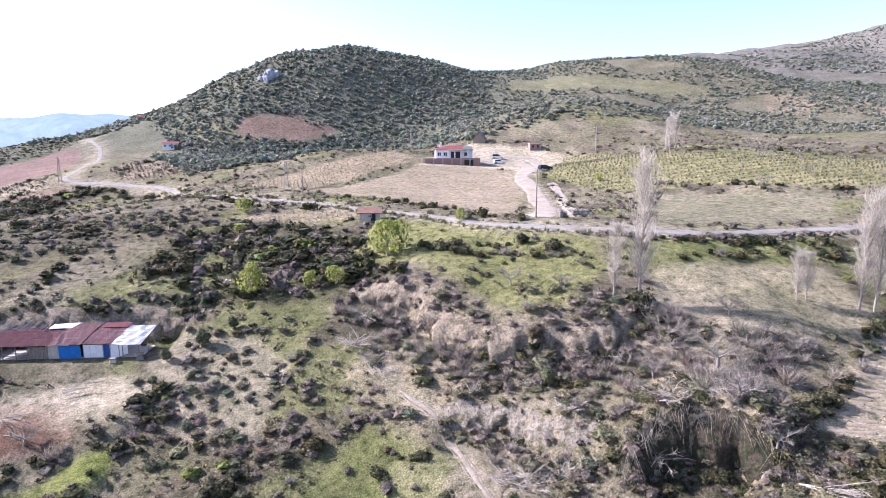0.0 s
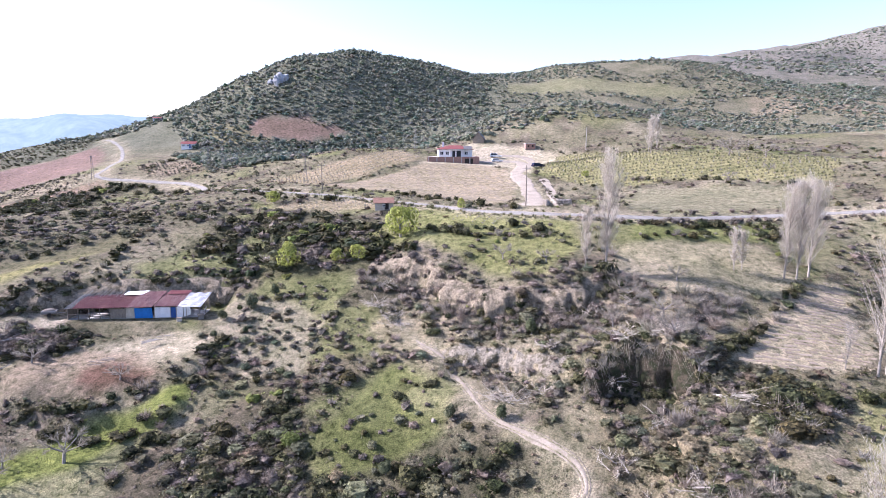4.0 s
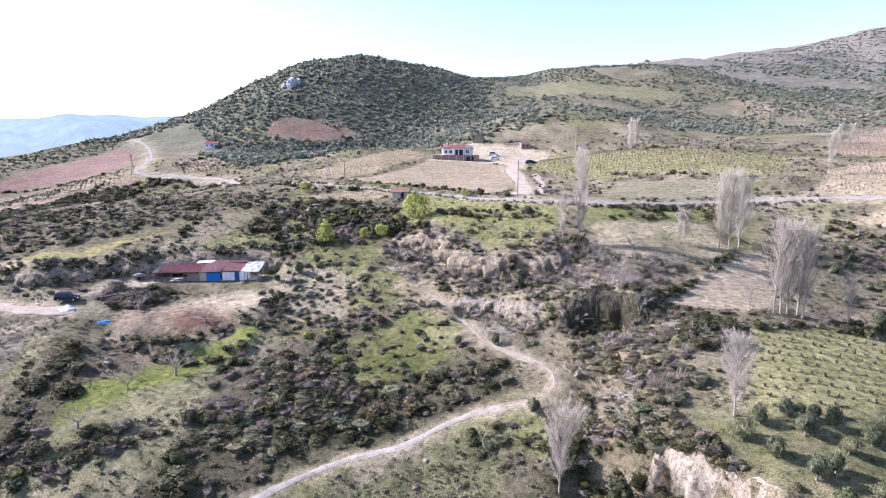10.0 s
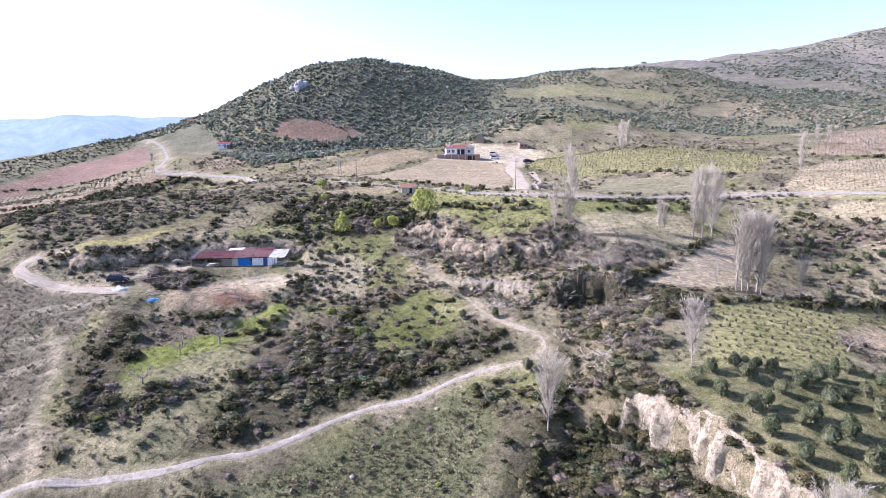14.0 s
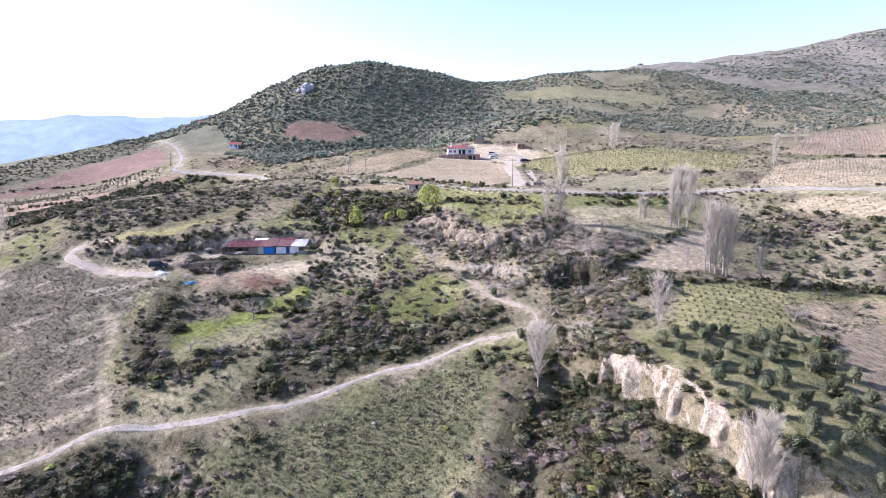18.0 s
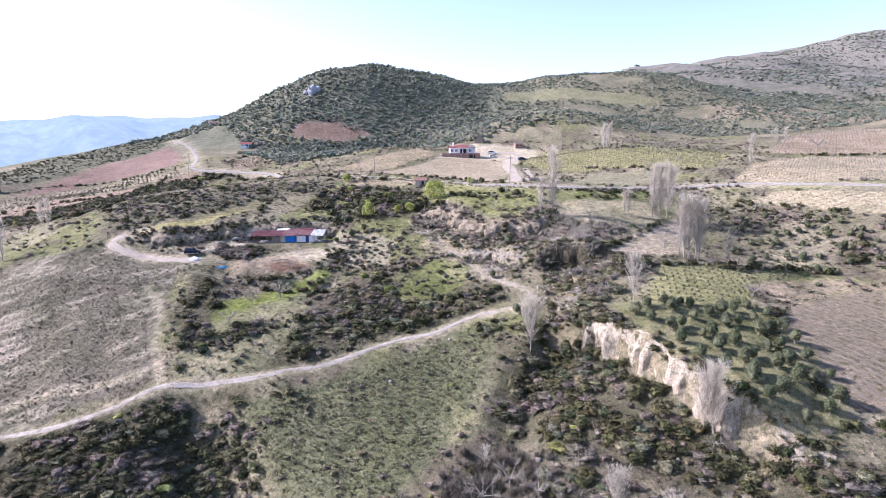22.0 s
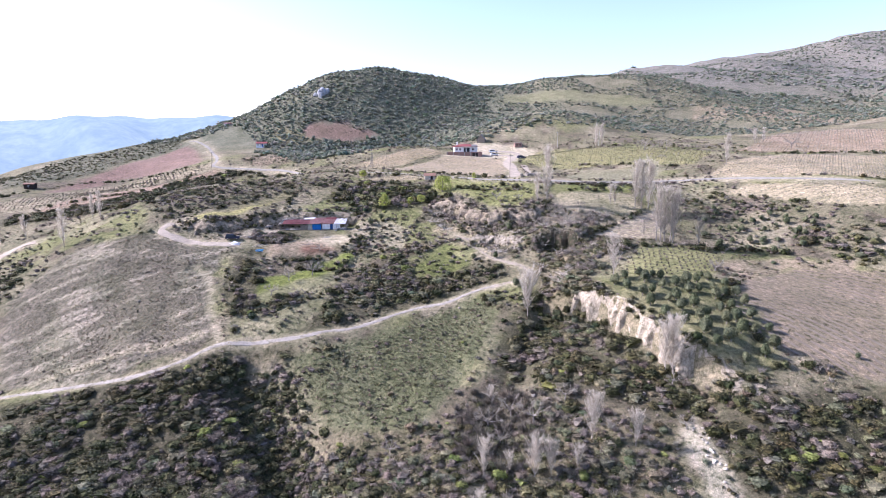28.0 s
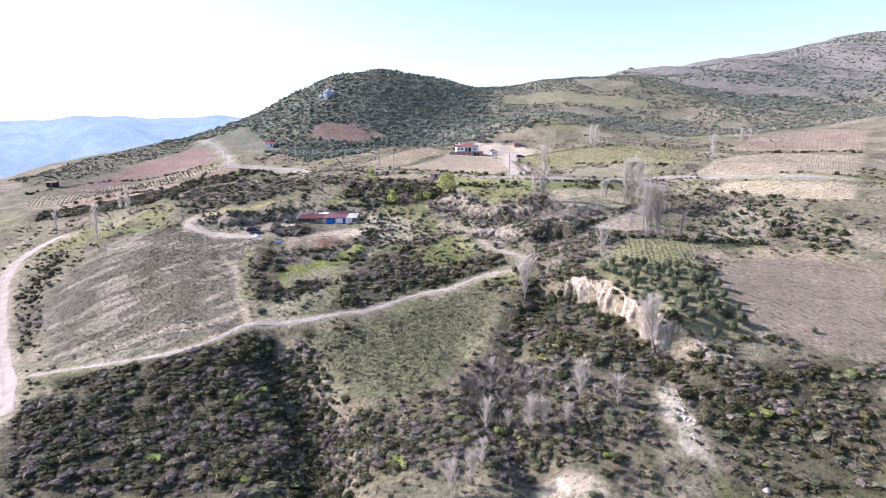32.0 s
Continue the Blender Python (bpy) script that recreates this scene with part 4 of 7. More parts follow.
def leafy(n, leaf, lobes, gen, core=True, stems=0):
    """A bush of one metre radius: a lumpy mass of a few lobes under a coat of n leaf sprays and some thin stems. Returns corners and triangles."""
    centres = gen.normal(0, 0.36, (lobes, 3)) * (1, 1, 0.35) + (0, 0, 0.45)
    radii = gen.uniform(0.4, 0.62, lobes)

    def reach(d):
        """How far the mass goes from its middle along d."""
        best = 0.3
        for c, r in zip(centres, radii):
            o = c - (0, 0, 0.4)
            b = d @ o
            k = b * b - o @ o + r * r
            if k > 0:
                best = max(best, b + math.sqrt(k))
        return best
    mid = np.array([0, 0, 0.4])
    verts, faces = [], np.zeros((0, 3), int)
    if core:
        bm = bmesh.new()
        bmesh.ops.create_icosphere(bm, subdivisions=2 if n > 150 else 1, radius=1.0)
        bmesh.ops.delete(bm, geom=[v for v in bm.verts if v.co.z < -0.6], context="VERTS")
        bm.verts.index_update()
        dirs = np.array([v.co for v in bm.verts])
        faces = np.array([[v.index for v in f.verts] for f in bm.faces])
        bm.free()
        shell = np.array([mid + d * reach(d) * gen.uniform(0.72, 0.94) for d in dirs])
        verts = list(shell[faces].reshape(-1, 3))
        faces = np.arange(len(verts)).reshape(-1, 3)
    base = len(verts)
    for k in range(n):
        d = gen.normal(0, 1, 3) + (0, 0, 0.45)
        d /= np.linalg.norm(d)
        p = mid + d * reach(d) * gen.uniform(0.8, 1.04)
        face = d + gen.normal(0, 0.45, 3)
        u = np.cross(face, gen.normal(0, 1, 3))
        u /= np.linalg.norm(u) + 1e-9
        w = np.cross(face, u)
        w /= np.linalg.norm(w) + 1e-9
        size = leaf * gen.uniform(0.6, 1.5)
        verts += [p + u * size * 0.8 - w * size * 0.5, p + w * size * 0.95 + d * size * 0.35, p - u * size * 0.8 - w * size * 0.5]
    for k in range(stems):
        d = gen.normal(0, 0.8, 3) + (0, 0, 0.8)
        d /= np.linalg.norm(d)
        p = mid + d * reach(d) * gen.uniform(0.55, 0.95)
        u = np.cross(d, gen.normal(0, 1, 3))
        u *= gen.uniform(0.014, 0.03) / (np.linalg.norm(u) + 1e-9)
        verts += [p - u, p + u, p + (d + gen.normal(0, 0.35, 3)) * gen.uniform(0.2, 0.5)]
    faces = np.concatenate([faces, np.arange(3 * (n + stems)).reshape(-1, 3) + base])
    v = np.array(verts)
    v[:, 2] = np.maximum(v[:, 2], -0.15)
    return v, faces


def twiggy(n, gen, spread=0.7, thin=0.035):
    """A leafless bush of one metre radius: n thin upright twigs fanning out of the ground."""
    verts = []
    for k in range(n):
        a, lean = gen.uniform(0, 2 * math.pi), gen.uniform(0, 1) ** 0.7 * spread
        d = np.array([math.cos(a) * lean, math.sin(a) * lean, gen.uniform(0.7, 1.2)])
        f = gen.uniform(0, 0.55)
        p = d * f * 0.9 + gen.normal(0, 0.09, 3) * (1, 1, 0)
        q = p + (d + gen.normal(0, 0.3, 3)) * gen.uniform(0.3, 0.7)
        s = np.cross(d, gen.normal(0, 1, 3))
        s = s / (np.linalg.norm(s) + 1e-9) * thin * gen.uniform(0.7, 1.6)
        verts += [p - s, p + s, q]
    v = np.array(verts)
    v[:, 2] = np.maximum(v[:, 2], 0)
    return v, np.arange(len(verts)).reshape(-1, 3)


def tussock(n, gen):
    """A tuft of grass: n blades."""
    verts = []
    for k in range(n):
        a = gen.uniform(0, 2 * math.pi)
        d = np.array([math.cos(a), math.sin(a), 0])
        s = np.array([-d[1], d[0], 0]) * 0.16
        p = d * gen.uniform(0, 0.5)
        verts += [p - s, p + s, p + d * gen.uniform(0.1, 0.5) + (0, 0, gen.uniform(0.5, 1.0))]
    return np.array(verts), np.arange(len(verts)).reshape(-1, 3)


gen = np.random.default_rng(11)
KINDS = {
    "bush": ([leafy(150, 0.125, 7, gen) for _ in range(8)], EVERGREEN),
    "sage": ([leafy(115, 0.125, 7, gen, True, 25) for _ in range(6)], SAGE),
    "bramble": ([leafy(45, 0.13, 6, gen, True, 80) for _ in range(6)], BRAMBLE),
    "sage_mid": ([leafy(56, 0.17, 5, gen) for _ in range(5)], SAGE),
    "bramble_mid": ([leafy(20, 0.18, 5, gen, True, 42) for _ in range(5)], BRAMBLE),
    "fresh_mid": ([leafy(56, 0.18, 5, gen) for _ in range(3)], FRESH_LEAF),
    "bush_mid": ([leafy(60, 0.18, 5, gen) for _ in range(6)], EVERGREEN),
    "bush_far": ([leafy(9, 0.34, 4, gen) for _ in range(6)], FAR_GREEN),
    "bare": ([twiggy(170, gen, 0.75, 0.022) for _ in range(6)], TWIGS),
    "bare_far": ([twiggy(50, gen, 0.8, 0.06) for _ in range(4)], TWIGS),
    "thorn": ([twiggy(230, gen, 0.8, 0.02) for _ in range(5)], BRAMBLE),
    "reed": ([twiggy(90, gen, 0.35, 0.03) for _ in range(4)], PALE_TWIGS),
    "fresh": ([leafy(170, 0.12, 5, gen) for _ in range(4)], FRESH_LEAF),
    "dry": ([tussock(9, gen) for _ in range(5)], DRY_GRASS),
    "grass": ([tussock(11, gen) for _ in range(5)], GREEN_GRASS),
    "heath": ([leafy(17, 0.3, 3, gen, False) for _ in range(8)], HEATH),
    "vine": ([twiggy(14, gen, 0.6, 0.09) for _ in range(4)], TWIGS),
    "stump": ([twiggy(18, gen, 0.95, 0.17) for _ in range(4)], BRAMBLE),
}
TONES = {"sage": ((0.7, 0.72, 0.66), (1.3, 1.28, 1.2)), "bramble": ((0.6, 0.6, 0.62), (1.25, 1.15, 1.15)), "fresh": ((0.5, 0.52, 0.6), (1.0, 1.0, 1.1)), "heath": ((0.55, 0.55, 0.55), (1.5, 1.4, 1.3)), "bush": ((0.65, 0.72, 0.62), (1.4, 1.3, 1.25)), "bare": ((0.7, 0.68, 0.7), (1.2, 1.15, 1.15)), "reed": ((0.7, 0.7, 0.7), (1.0, 1.0, 1.0))}
CLEAR = [(MAIN_ROAD, 3.6), (LOWER_PATH, 2.0), (BARN_TRACK, 2.6), (GULLY_TRACK, 1.9), (LEFT_ROAD, 3.6), (DRIVE, 4.0), (WORN_LINE, 1.2)]
HOUSES = [(-54, 79, 16, 6), (4, 203, 14, 12), (-76, 66, 5, 4)]


def planted(kind, name, label, x, y, size, flat=(0.7, 1.0), sink=0.05, parent_mat=None):
    """Many small plants of one kind as one mesh, standing on the ground."""
    shapes, mat = KINDS[kind]
    lo, hi = TONES.get(kind.split("_")[0], ((0.75, 0.75, 0.75), (1.2, 1.2, 1.2)))
    z = ground_z(x, y)
    vs, fs, cs, base = [], [], [], 0
    which = rng.integers(len(shapes), size=len(x))
    for s, (sv, sf) in enumerate(shapes):
        idx = np.where(which == s)[0]
        if not len(idx):
            continue
        a = rng.uniform(0, 2 * math.pi, len(idx))
        r, h = size[idx], size[idx] * rng.uniform(*flat, len(idx))
        ca, sa = np.cos(a) * r, np.sin(a) * r
        v = np.empty((len(idx), len(sv), 3))
        v[..., 0] = ca[:, None] * sv[:, 0] - sa[:, None] * sv[:, 1] + x[idx, None]
        v[..., 1] = sa[:, None] * sv[:, 0] + ca[:, None] * sv[:, 1] + y[idx, None]
        v[..., 2] = h[:, None] * sv[:, 2] + (z[idx] - sink * r)[:, None]
        f = sf[None] + (np.arange(len(idx)) * len(sv))[:, None, None] + base
        tone = np.array(lo) + (np.array(hi) - lo) * rng.uniform(0, 1, (len(idx), 1)) + rng.normal(0, 0.06 if kind.startswith(("bush", "heath", "sage")) else 0.025, (len(idx), 3)) * (1.2, 0.7, 1)
        vs.append(v.reshape(-1, 3))
        fs.append(f.reshape(-1, 3))
        cs.append(np.repeat(tone, len(sv), axis=0))
        base += v.shape[0] * v.shape[1]
    if not vs:
        return None
    me = bpy.data.meshes.new(name)
    mesh_from(me, np.concatenate(vs), np.concatenate(fs))
    c = np.clip(np.concatenate(cs), 0.2, 1.6)
    layer = me.color_attributes.new("cover", "FLOAT_COLOR", "POINT")
    layer.data.foreach_set("color", np.concatenate([c, np.ones((len(c), 1))], 1).astype(np.float32).ravel())
    me.materials.append(mat)
    return tagged(new(name, me), kind="stuff", label=label, category=name)


def spots(poly, gap, keep=1.0, clump=0.0, size=12.0, seed=0.0, avoid=()):
    """Places inside an outline, about gap metres apart, thinned in patches."""
    p = np.array(poly, float)
    gx, gy = np.meshgrid(np.arange(p[:, 0].min(), p[:, 0].max(), gap), np.arange(p[:, 1].min(), p[:, 1].max(), gap))
    x, y = gx.ravel() + rng.uniform(-0.5, 0.5, gx.size) * gap, gy.ravel() + rng.uniform(-0.5, 0.5, gx.size) * gap
    edge = np.abs(along(list(poly) + [poly[0]], x, y)[0])
    ok = inside(poly, x, y) & (rng.random(x.size) < keep * np.clip(0.2 + edge / min(6.0, 0.17 * min(np.ptp(p[:, 0]), np.ptp(p[:, 1]))), 0, 1)) & (edge + min(3.0, 0.1 * min(np.ptp(p[:, 0]), np.ptp(p[:, 1]))) * ripple(x, y, 8.0, seed + 1) > 0.3)
    ok &= ripple(x, y, size, seed) > clump * 2 - 1 if clump else True
    x, y = x[ok], y[ok]
    ok = np.ones(x.size, bool)
    for line, w in CLEAR:
        ok &= np.abs(along(line, x, y)[0]) > w
    for hx, hy, a, b in HOUSES:
        ok &= (np.abs(x - hx) > a) | (np.abs(y - hy) > b)
    for q in avoid:
        ok &= ~inside(q, x, y)
    return x[ok], y[ok]


FIELDS = (PLOUGHED, VINES_TAN, VINES_STRIP, VINES_SMALL, FALLOW, ORCHARD_GREEN, VINES_RIGHT, VINES_RIGHT_NEAR, VINES_FAR_RIGHT, VINES_GREEN, TILLED_SHADE, SANDY, PALE_RIGHT, GREEN_STRIP, RED_LEFT, RED_LEFT_NEAR, RED_HILL, SITE, YARD, BARN_PAD, CLEARING, SCREE, OLIVE_GROVE, OLIVE_SLOPE, MEADOW_TERRACE, MEADOW_MID)


def thicket(kind, poly, gap, lo, hi, keep=1.0, clump=0.0, size=12.0, name="scrub", label="", flat=(0.7, 1.0), avoid=()):
    x, y = spots(poly, gap, keep, clump, size, rng.uniform(0, 9), avoid)
    if len(x):
        s = lo + (hi - lo) * rng.random(len(x)) ** 2.2
        planted(kind, name, label, x, y, s, flat)


SORTS = (("bush", "scrub", "dark evergreen scrub on the slope"), ("sage", "grey_scrub", "low grey-olive shrubs on dry ground"), ("bramble", "bramble", "leafless brown and purple brambles"), ("bare", "bare_scrub", "leafless grey twiggy shrubs"), ("fresh", "spring_bush", "yellow-green spring bushes among scrub"))


def mixed(poly, gap, lo, hi, keep, share, far=False, avoid=(), clump=0.25, patch=9.0):
    """Scrub of several sorts growing in patches; share: how much of evergreen, grey, bramble, bare and fresh."""
    x, y = spots(poly, gap, keep, clump, 8.0, rng.uniform(0, 9), avoid)
    if not len(x):
        return
    score = np.stack([math.log(max(w, 1e-6)) - 0.7 * np.log(-np.log(rng.uniform(0.001, 0.999, len(x)))) + 1.1 * ripple(x, y, patch, 2.0 + 3 * k) for k, w in enumerate(share)])
    sort = score.argmax(axis=0)
    s = lo + (hi - lo) * rng.random(len(x)) ** 1.5
    for k, (kind, name, label) in enumerate(SORTS):
        m = sort == k
        if m.any():
            planted({"bare": "bare_far"}.get(kind, kind + "_mid") if far else kind, name, label, x[m], y[m], s[m] * (1.15 if kind == "bare" else 1.0), (0.45, 0.85))


HOLLOW = [(31, 50), (28, 53), (22, 54), (17, 51), (19, 46.5), (27, 45.5)]
GULLY_LAND = [(-14, 62), (-10, 84), (0, 82), (24, 80), (40, 80), (52, 76), (38, 58), (46, 50), (36, 34), (27, 22), (16, 36), (17, 46), (4, 52)]
BARN_SLOPE = [(-40, 82), (-20, 84), (-12, 66), (-20, 56), (-34, 58), (-40, 64)]
for poly, gap, lo, hi, keep, share in (
    (SCRUB_LOWER, 1.4, 0.7, 2.1, 0.97, (0.58, 0.08, 0.27, 0.04, 0.03)), (SCRUB_FRONT, 1.4, 0.7, 2.1, 0.97, (0.55, 0.1, 0.27, 0.04, 0.04)), (SCRUB_MIDDLE, 1.4, 0.6, 2.0, 0.95, (0.46, 0.32, 0.16, 0.04, 0.02)),
    (SCRUB_GULLY, 1.4, 0.6, 2.2, 0.95, (0.44, 0.2, 0.22, 0.11, 0.03)), (SCRUB_TERRACE, 1.35, 0.7, 2.1, 0.92, (0.45, 0.12, 0.35, 0.04, 0.04)), (SCRUB_SLOPE_LEFT, 1.3, 0.5, 1.6, 0.92, (0.14, 0.22, 0.54, 0.08, 0.02)),
    (SCRUB_RIGHT_GULLY, 1.4, 0.6, 1.9, 0.88, (0.07, 0.44, 0.1, 0.37, 0.02)), (CLIFF_HEAD, 1.3, 0.4, 1.6, 0.9, (0.22, 0.36, 0.2, 0.2, 0.02)), (DARK_CLUMP, 1.6, 1.2, 2.5, 0.95, (0.9, 0.1, 0.0, 0.0, 0.0)), (PATH_BELOW, 1.5, 0.4, 1.5, 0.7, (0.3, 0.35, 0.2, 0.1, 0.05)), (MEADOW_MID, 1.75, 0.35, 1.3, 0.75, (0.3, 0.3, 0.35, 0.05, 0.0)), (GULLY_LAND, 1.3, 0.35, 1.6, 0.88, (0.08, 0.32, 0.32, 0.26, 0.02)), (BARE_GULLY, 1.3, 0.9, 2.5, 0.9, (0.04, 0.1, 0.12, 0.74, 0.0)), (SCRUB_YARD, 1.1, 0.9, 1.9, 1.0, (0.22, 0.12, 0.6, 0.06, 0.0)), (YARD_BRUSH, 1.2, 0.8, 1.7, 1.0, (0.25, 0.12, 0.57, 0.06, 0.0)),
    (SCRUB_YARD_EDGE, 1.2, 0.4, 1.2, 0.85, (0.3, 0.15, 0.45, 0.08, 0.02)), (BUSH_GROUP, 1.3, 0.7, 1.7, 0.95, (0.6, 0.15, 0.2, 0.0, 0.05)), (BARN_SLOPE, 1.5, 0.3, 1.3, 0.85, (0.12, 0.4, 0.35, 0.1, 0.03)),
    (BARE_SCRUB, 1.45, 0.5, 1.9, 0.92, (0.2, 0.22, 0.22, 0.31, 0.05)), (BARE_FRONT, 1.45, 0.5, 1.9, 0.92, (0.2, 0.22, 0.22, 0.31, 0.05)), (FRONT_FILL, 1.35, 0.5, 1.8, 0.95, (0.42, 0.16, 0.34, 0.06, 0.02)), (FRONT_DENSE, 1.5, 0.5, 1.7, 0.85, (0.26, 0.24, 0.3, 0.17, 0.03)), (SCREE, 1.7, 0.3, 0.9, 0.75, (0.2, 0.5, 0.2, 0.1, 0.0)), (GULLY_MOUTH, 1.4, 0.5, 1.8, 0.92, (0.24, 0.42, 0.18, 0.14, 0.02)), (CLIFF_FOOT, 1.45, 0.6, 2.0, 0.92, (0.4, 0.22, 0.26, 0.09, 0.03)), (SCRUB_RIGHT_FRONT, 1.4, 0.4, 1.7, 0.85, (0.38, 0.33, 0.2, 0.05, 0.04)), (BRIGHT_BUSHES, 1.9, 1.0, 2.2, 0.9, (0.2, 0.0, 0.0, 0.0, 0.8)),
):
    mixed(poly, gap, lo, hi, keep, share, False, (MEADOW_TOP, MEADOW_MID, TILLED_SHADE, VINES_GREEN, SANDY, MEADOW_TERRACE, HOLLOW) + ((BARE_GULLY,) if poly is GULLY_LAND else ()) if poly not in (BUSH_GROUP, MEADOW_MID, SCREE) else ())
for poly, gap, lo, hi, keep, share in (
    (SCRUB_TOP, 1.6, 0.8, 2.3, 0.95, (0.55, 0.14, 0.24, 0.04, 0.03)), (SCRUB_HEDGE, 1.7, 1.2, 2.6, 0.95, (0.75, 0.1, 0.12, 0.0, 0.03)), (SCRUB_BANK_RIGHT, 1.9, 0.8, 2.2, 0.9, (0.45, 0.2, 0.3, 0.05, 0.0)), (SCRUB_ROAD_BANK, 1.7, 0.6, 1.5, 0.75, (0.2, 0.25, 0.4, 0.15, 0.0)),
    (SCRUB_LEFT_MID, 1.8, 0.5, 1.7, 0.85, (0.3, 0.3, 0.3, 0.08, 0.02)), (SCRUB_LEFT_LOW, 1.8, 0.6, 1.8, 0.85, (0.6, 0.15, 0.2, 0.05, 0.0)), (ORCHARD_DARK, 2.6, 0.4, 1.2, 0.6, (0.2, 0.4, 0.35, 0.05, 0.0)), (LEFT_RIDGE, 2.6, 0.5, 1.3, 0.9, (0.6, 0.3, 0.1, 0.0, 0.0)),
):
    mixed(poly, gap, lo, hi, keep, share, True, (GREEN_STRIP,), 0.2, 12.0)
brow = smooth_line(WHITE_CLIFF, 0.9)[-24:]
planted("bush", "scrub", "evergreen bushes growing over the cliff's low end", brow[:, 0] + rng.normal(-0.9, 1.0, 24), brow[:, 1] + rng.normal(-0.9, 1.0, 24), rng.uniform(0.7, 1.7, 24))
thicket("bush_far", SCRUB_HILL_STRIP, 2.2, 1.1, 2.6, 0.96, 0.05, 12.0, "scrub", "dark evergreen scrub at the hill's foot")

# hillsides dotted with low bushes
HILL_EAST = [(55, 255), (140, 255), (340, 290), (430, 490), (60, 550), (30, 400)]
HILL = [(-235, 330), (-170, 345), (-110, 262), (-20, 252), (60, 262), (140, 262), (330, 300), (420, 480), (60, 540), (-120, 520), (-230, 430)]
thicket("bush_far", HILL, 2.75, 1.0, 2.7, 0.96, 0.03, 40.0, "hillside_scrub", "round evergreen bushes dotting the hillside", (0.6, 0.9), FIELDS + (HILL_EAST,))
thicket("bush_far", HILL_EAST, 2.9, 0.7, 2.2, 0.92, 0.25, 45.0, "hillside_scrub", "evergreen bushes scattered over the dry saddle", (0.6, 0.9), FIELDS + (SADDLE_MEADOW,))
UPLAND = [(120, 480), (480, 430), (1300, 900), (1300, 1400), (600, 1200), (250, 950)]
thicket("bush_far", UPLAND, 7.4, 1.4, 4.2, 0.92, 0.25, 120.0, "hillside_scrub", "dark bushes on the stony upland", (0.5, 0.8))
NEAR_LAND = [(-160, -60), (130, -60), (170, 90), (130, 240), (-60, 260), (-200, 220), (-190, 60)]
mixed(NEAR_LAND, 2.4, 0.3, 1.25, 0.7, (0.14, 0.36, 0.4, 0.08, 0.02), True, FIELDS + (DRY_SLOPE, GREEN_SLOPE), 0.4, 20.0)
def fringe(line, gap, offs, kind, name, label, lo, hi, spread=0.5):
    """Plants strewn along a bank; offs: how far to its low side and how thick they stand there."""
    p = smooth_line(line, gap)
    w = np.gradient(p, axis=0)
    w /= np.linalg.norm(w, axis=1)[:, None]
    xs, ys = [], []
    for off, keep in offs:
        ok = rng.random(len(p)) < keep
        xs.append((p[:, 0] - w[:, 1] * off + rng.normal(0, spread, len(p)))[ok])
        ys.append((p[:, 1] + w[:, 0] * off + rng.normal(0, spread, len(p)))[ok])
    x, y = np.concatenate(xs), np.concatenate(ys)
    planted(kind, name, label, x, y, lo + (hi - lo) * rng.random(len(x)) ** 1.6)


fringe(WHITE_CLIFF, 1.1, ((2.8, 0.8), (-1.3, 0.5), (-2.4, 0.4)), "bush", "scrub", "evergreen bushes along the chalk cliff", 0.5, 1.5)
fringe(WHITE_CLIFF, 1.3, ((3.6, 0.7), (2.2, 0.4), (-1.0, 0.35)), "sage", "grey_scrub", "grey shrubs along the chalk cliff", 0.4, 1.2)
fringe(UPPER_CLIFF, 0.8, ((-0.9, 0.3), (0.2, 0.3), (1.2, 0.35), (2.4, 0.4), (3.8, 0.4), (5.2, 0.3)), "bramble", "bramble", "brown brambles hanging over the earth bank", 0.5, 1.4)
fringe(UPPER_CLIFF, 1.0, ((0.6, 0.4), (1.8, 0.5), (3.2, 0.5), (4.6, 0.5)), "bare", "bare_scrub", "grey leafless brush on the earth bank", 0.7, 1.7)
fringe(UPPER_CLIFF[:4], 1.0, ((0.0, 0.7), (1.2, 0.7), (2.2, 0.5)), "bush", "scrub", "dark evergreen bushes on the shaded bank", 0.5, 1.3)
fringe(MID_CLIFF, 0.9, ((1.6, 0.5), (2.6, 0.6), (-1.2, 0.4)), "sage", "grey_scrub", "grey shrubs round the pale bank", 0.35, 0.9)
fringe(HOLLOW_WALL, 0.7, ((-1.0, 0.7), (0.6, 0.6), (1.8, 0.8), (2.8, 0.7)), "bush", "scrub", "dark evergreen bushes in the hollow", 0.4, 1.1)
fringe(HOLLOW_WALL, 0.7, ((1.2, 0.6), (2.4, 0.7)), "bramble", "bramble", "brambles in the hollow", 0.4, 1.0)
fringe(BARN_BANK, 0.9, ((-1.6, 0.6), (-0.4, 0.4), (1.4, 0.35)), "bush", "scrub", "dark bushes on the bank behind the barn", 0.5, 1.4)
fringe(BARN_BANK, 0.9, ((-2.6, 0.6), (0.4, 0.4), (2.2, 0.3)), "bramble", "bramble", "brown brambles on the bank behind the barn", 0.5, 1.2)
thicket("thorn", THORN_THICKET, 1.5, 1.1, 2.4, 0.85, 0.15, 9.0, "thorn_thicket", "tall leafless purple-brown thorn bushes", (0.9, 1.3))
fringe(SIDE_GULLY[1:5], 1.3, ((-5.0, 0.6), (-3.0, 0.7), (-1.0, 0.75), (1.0, 0.75), (3.0, 0.65), (5.0, 0.5)), "bush", "scrub", "dark evergreen bushes filling the side gully", 0.6, 1.7, 0.8)
fringe(SIDE_GULLY[1:5], 1.6, ((-4.0, 0.6), (0.0, 0.7), (4.0, 0.6)), "bramble", "bramble", "brown brambles in the side gully", 0.6, 1.5, 0.9)
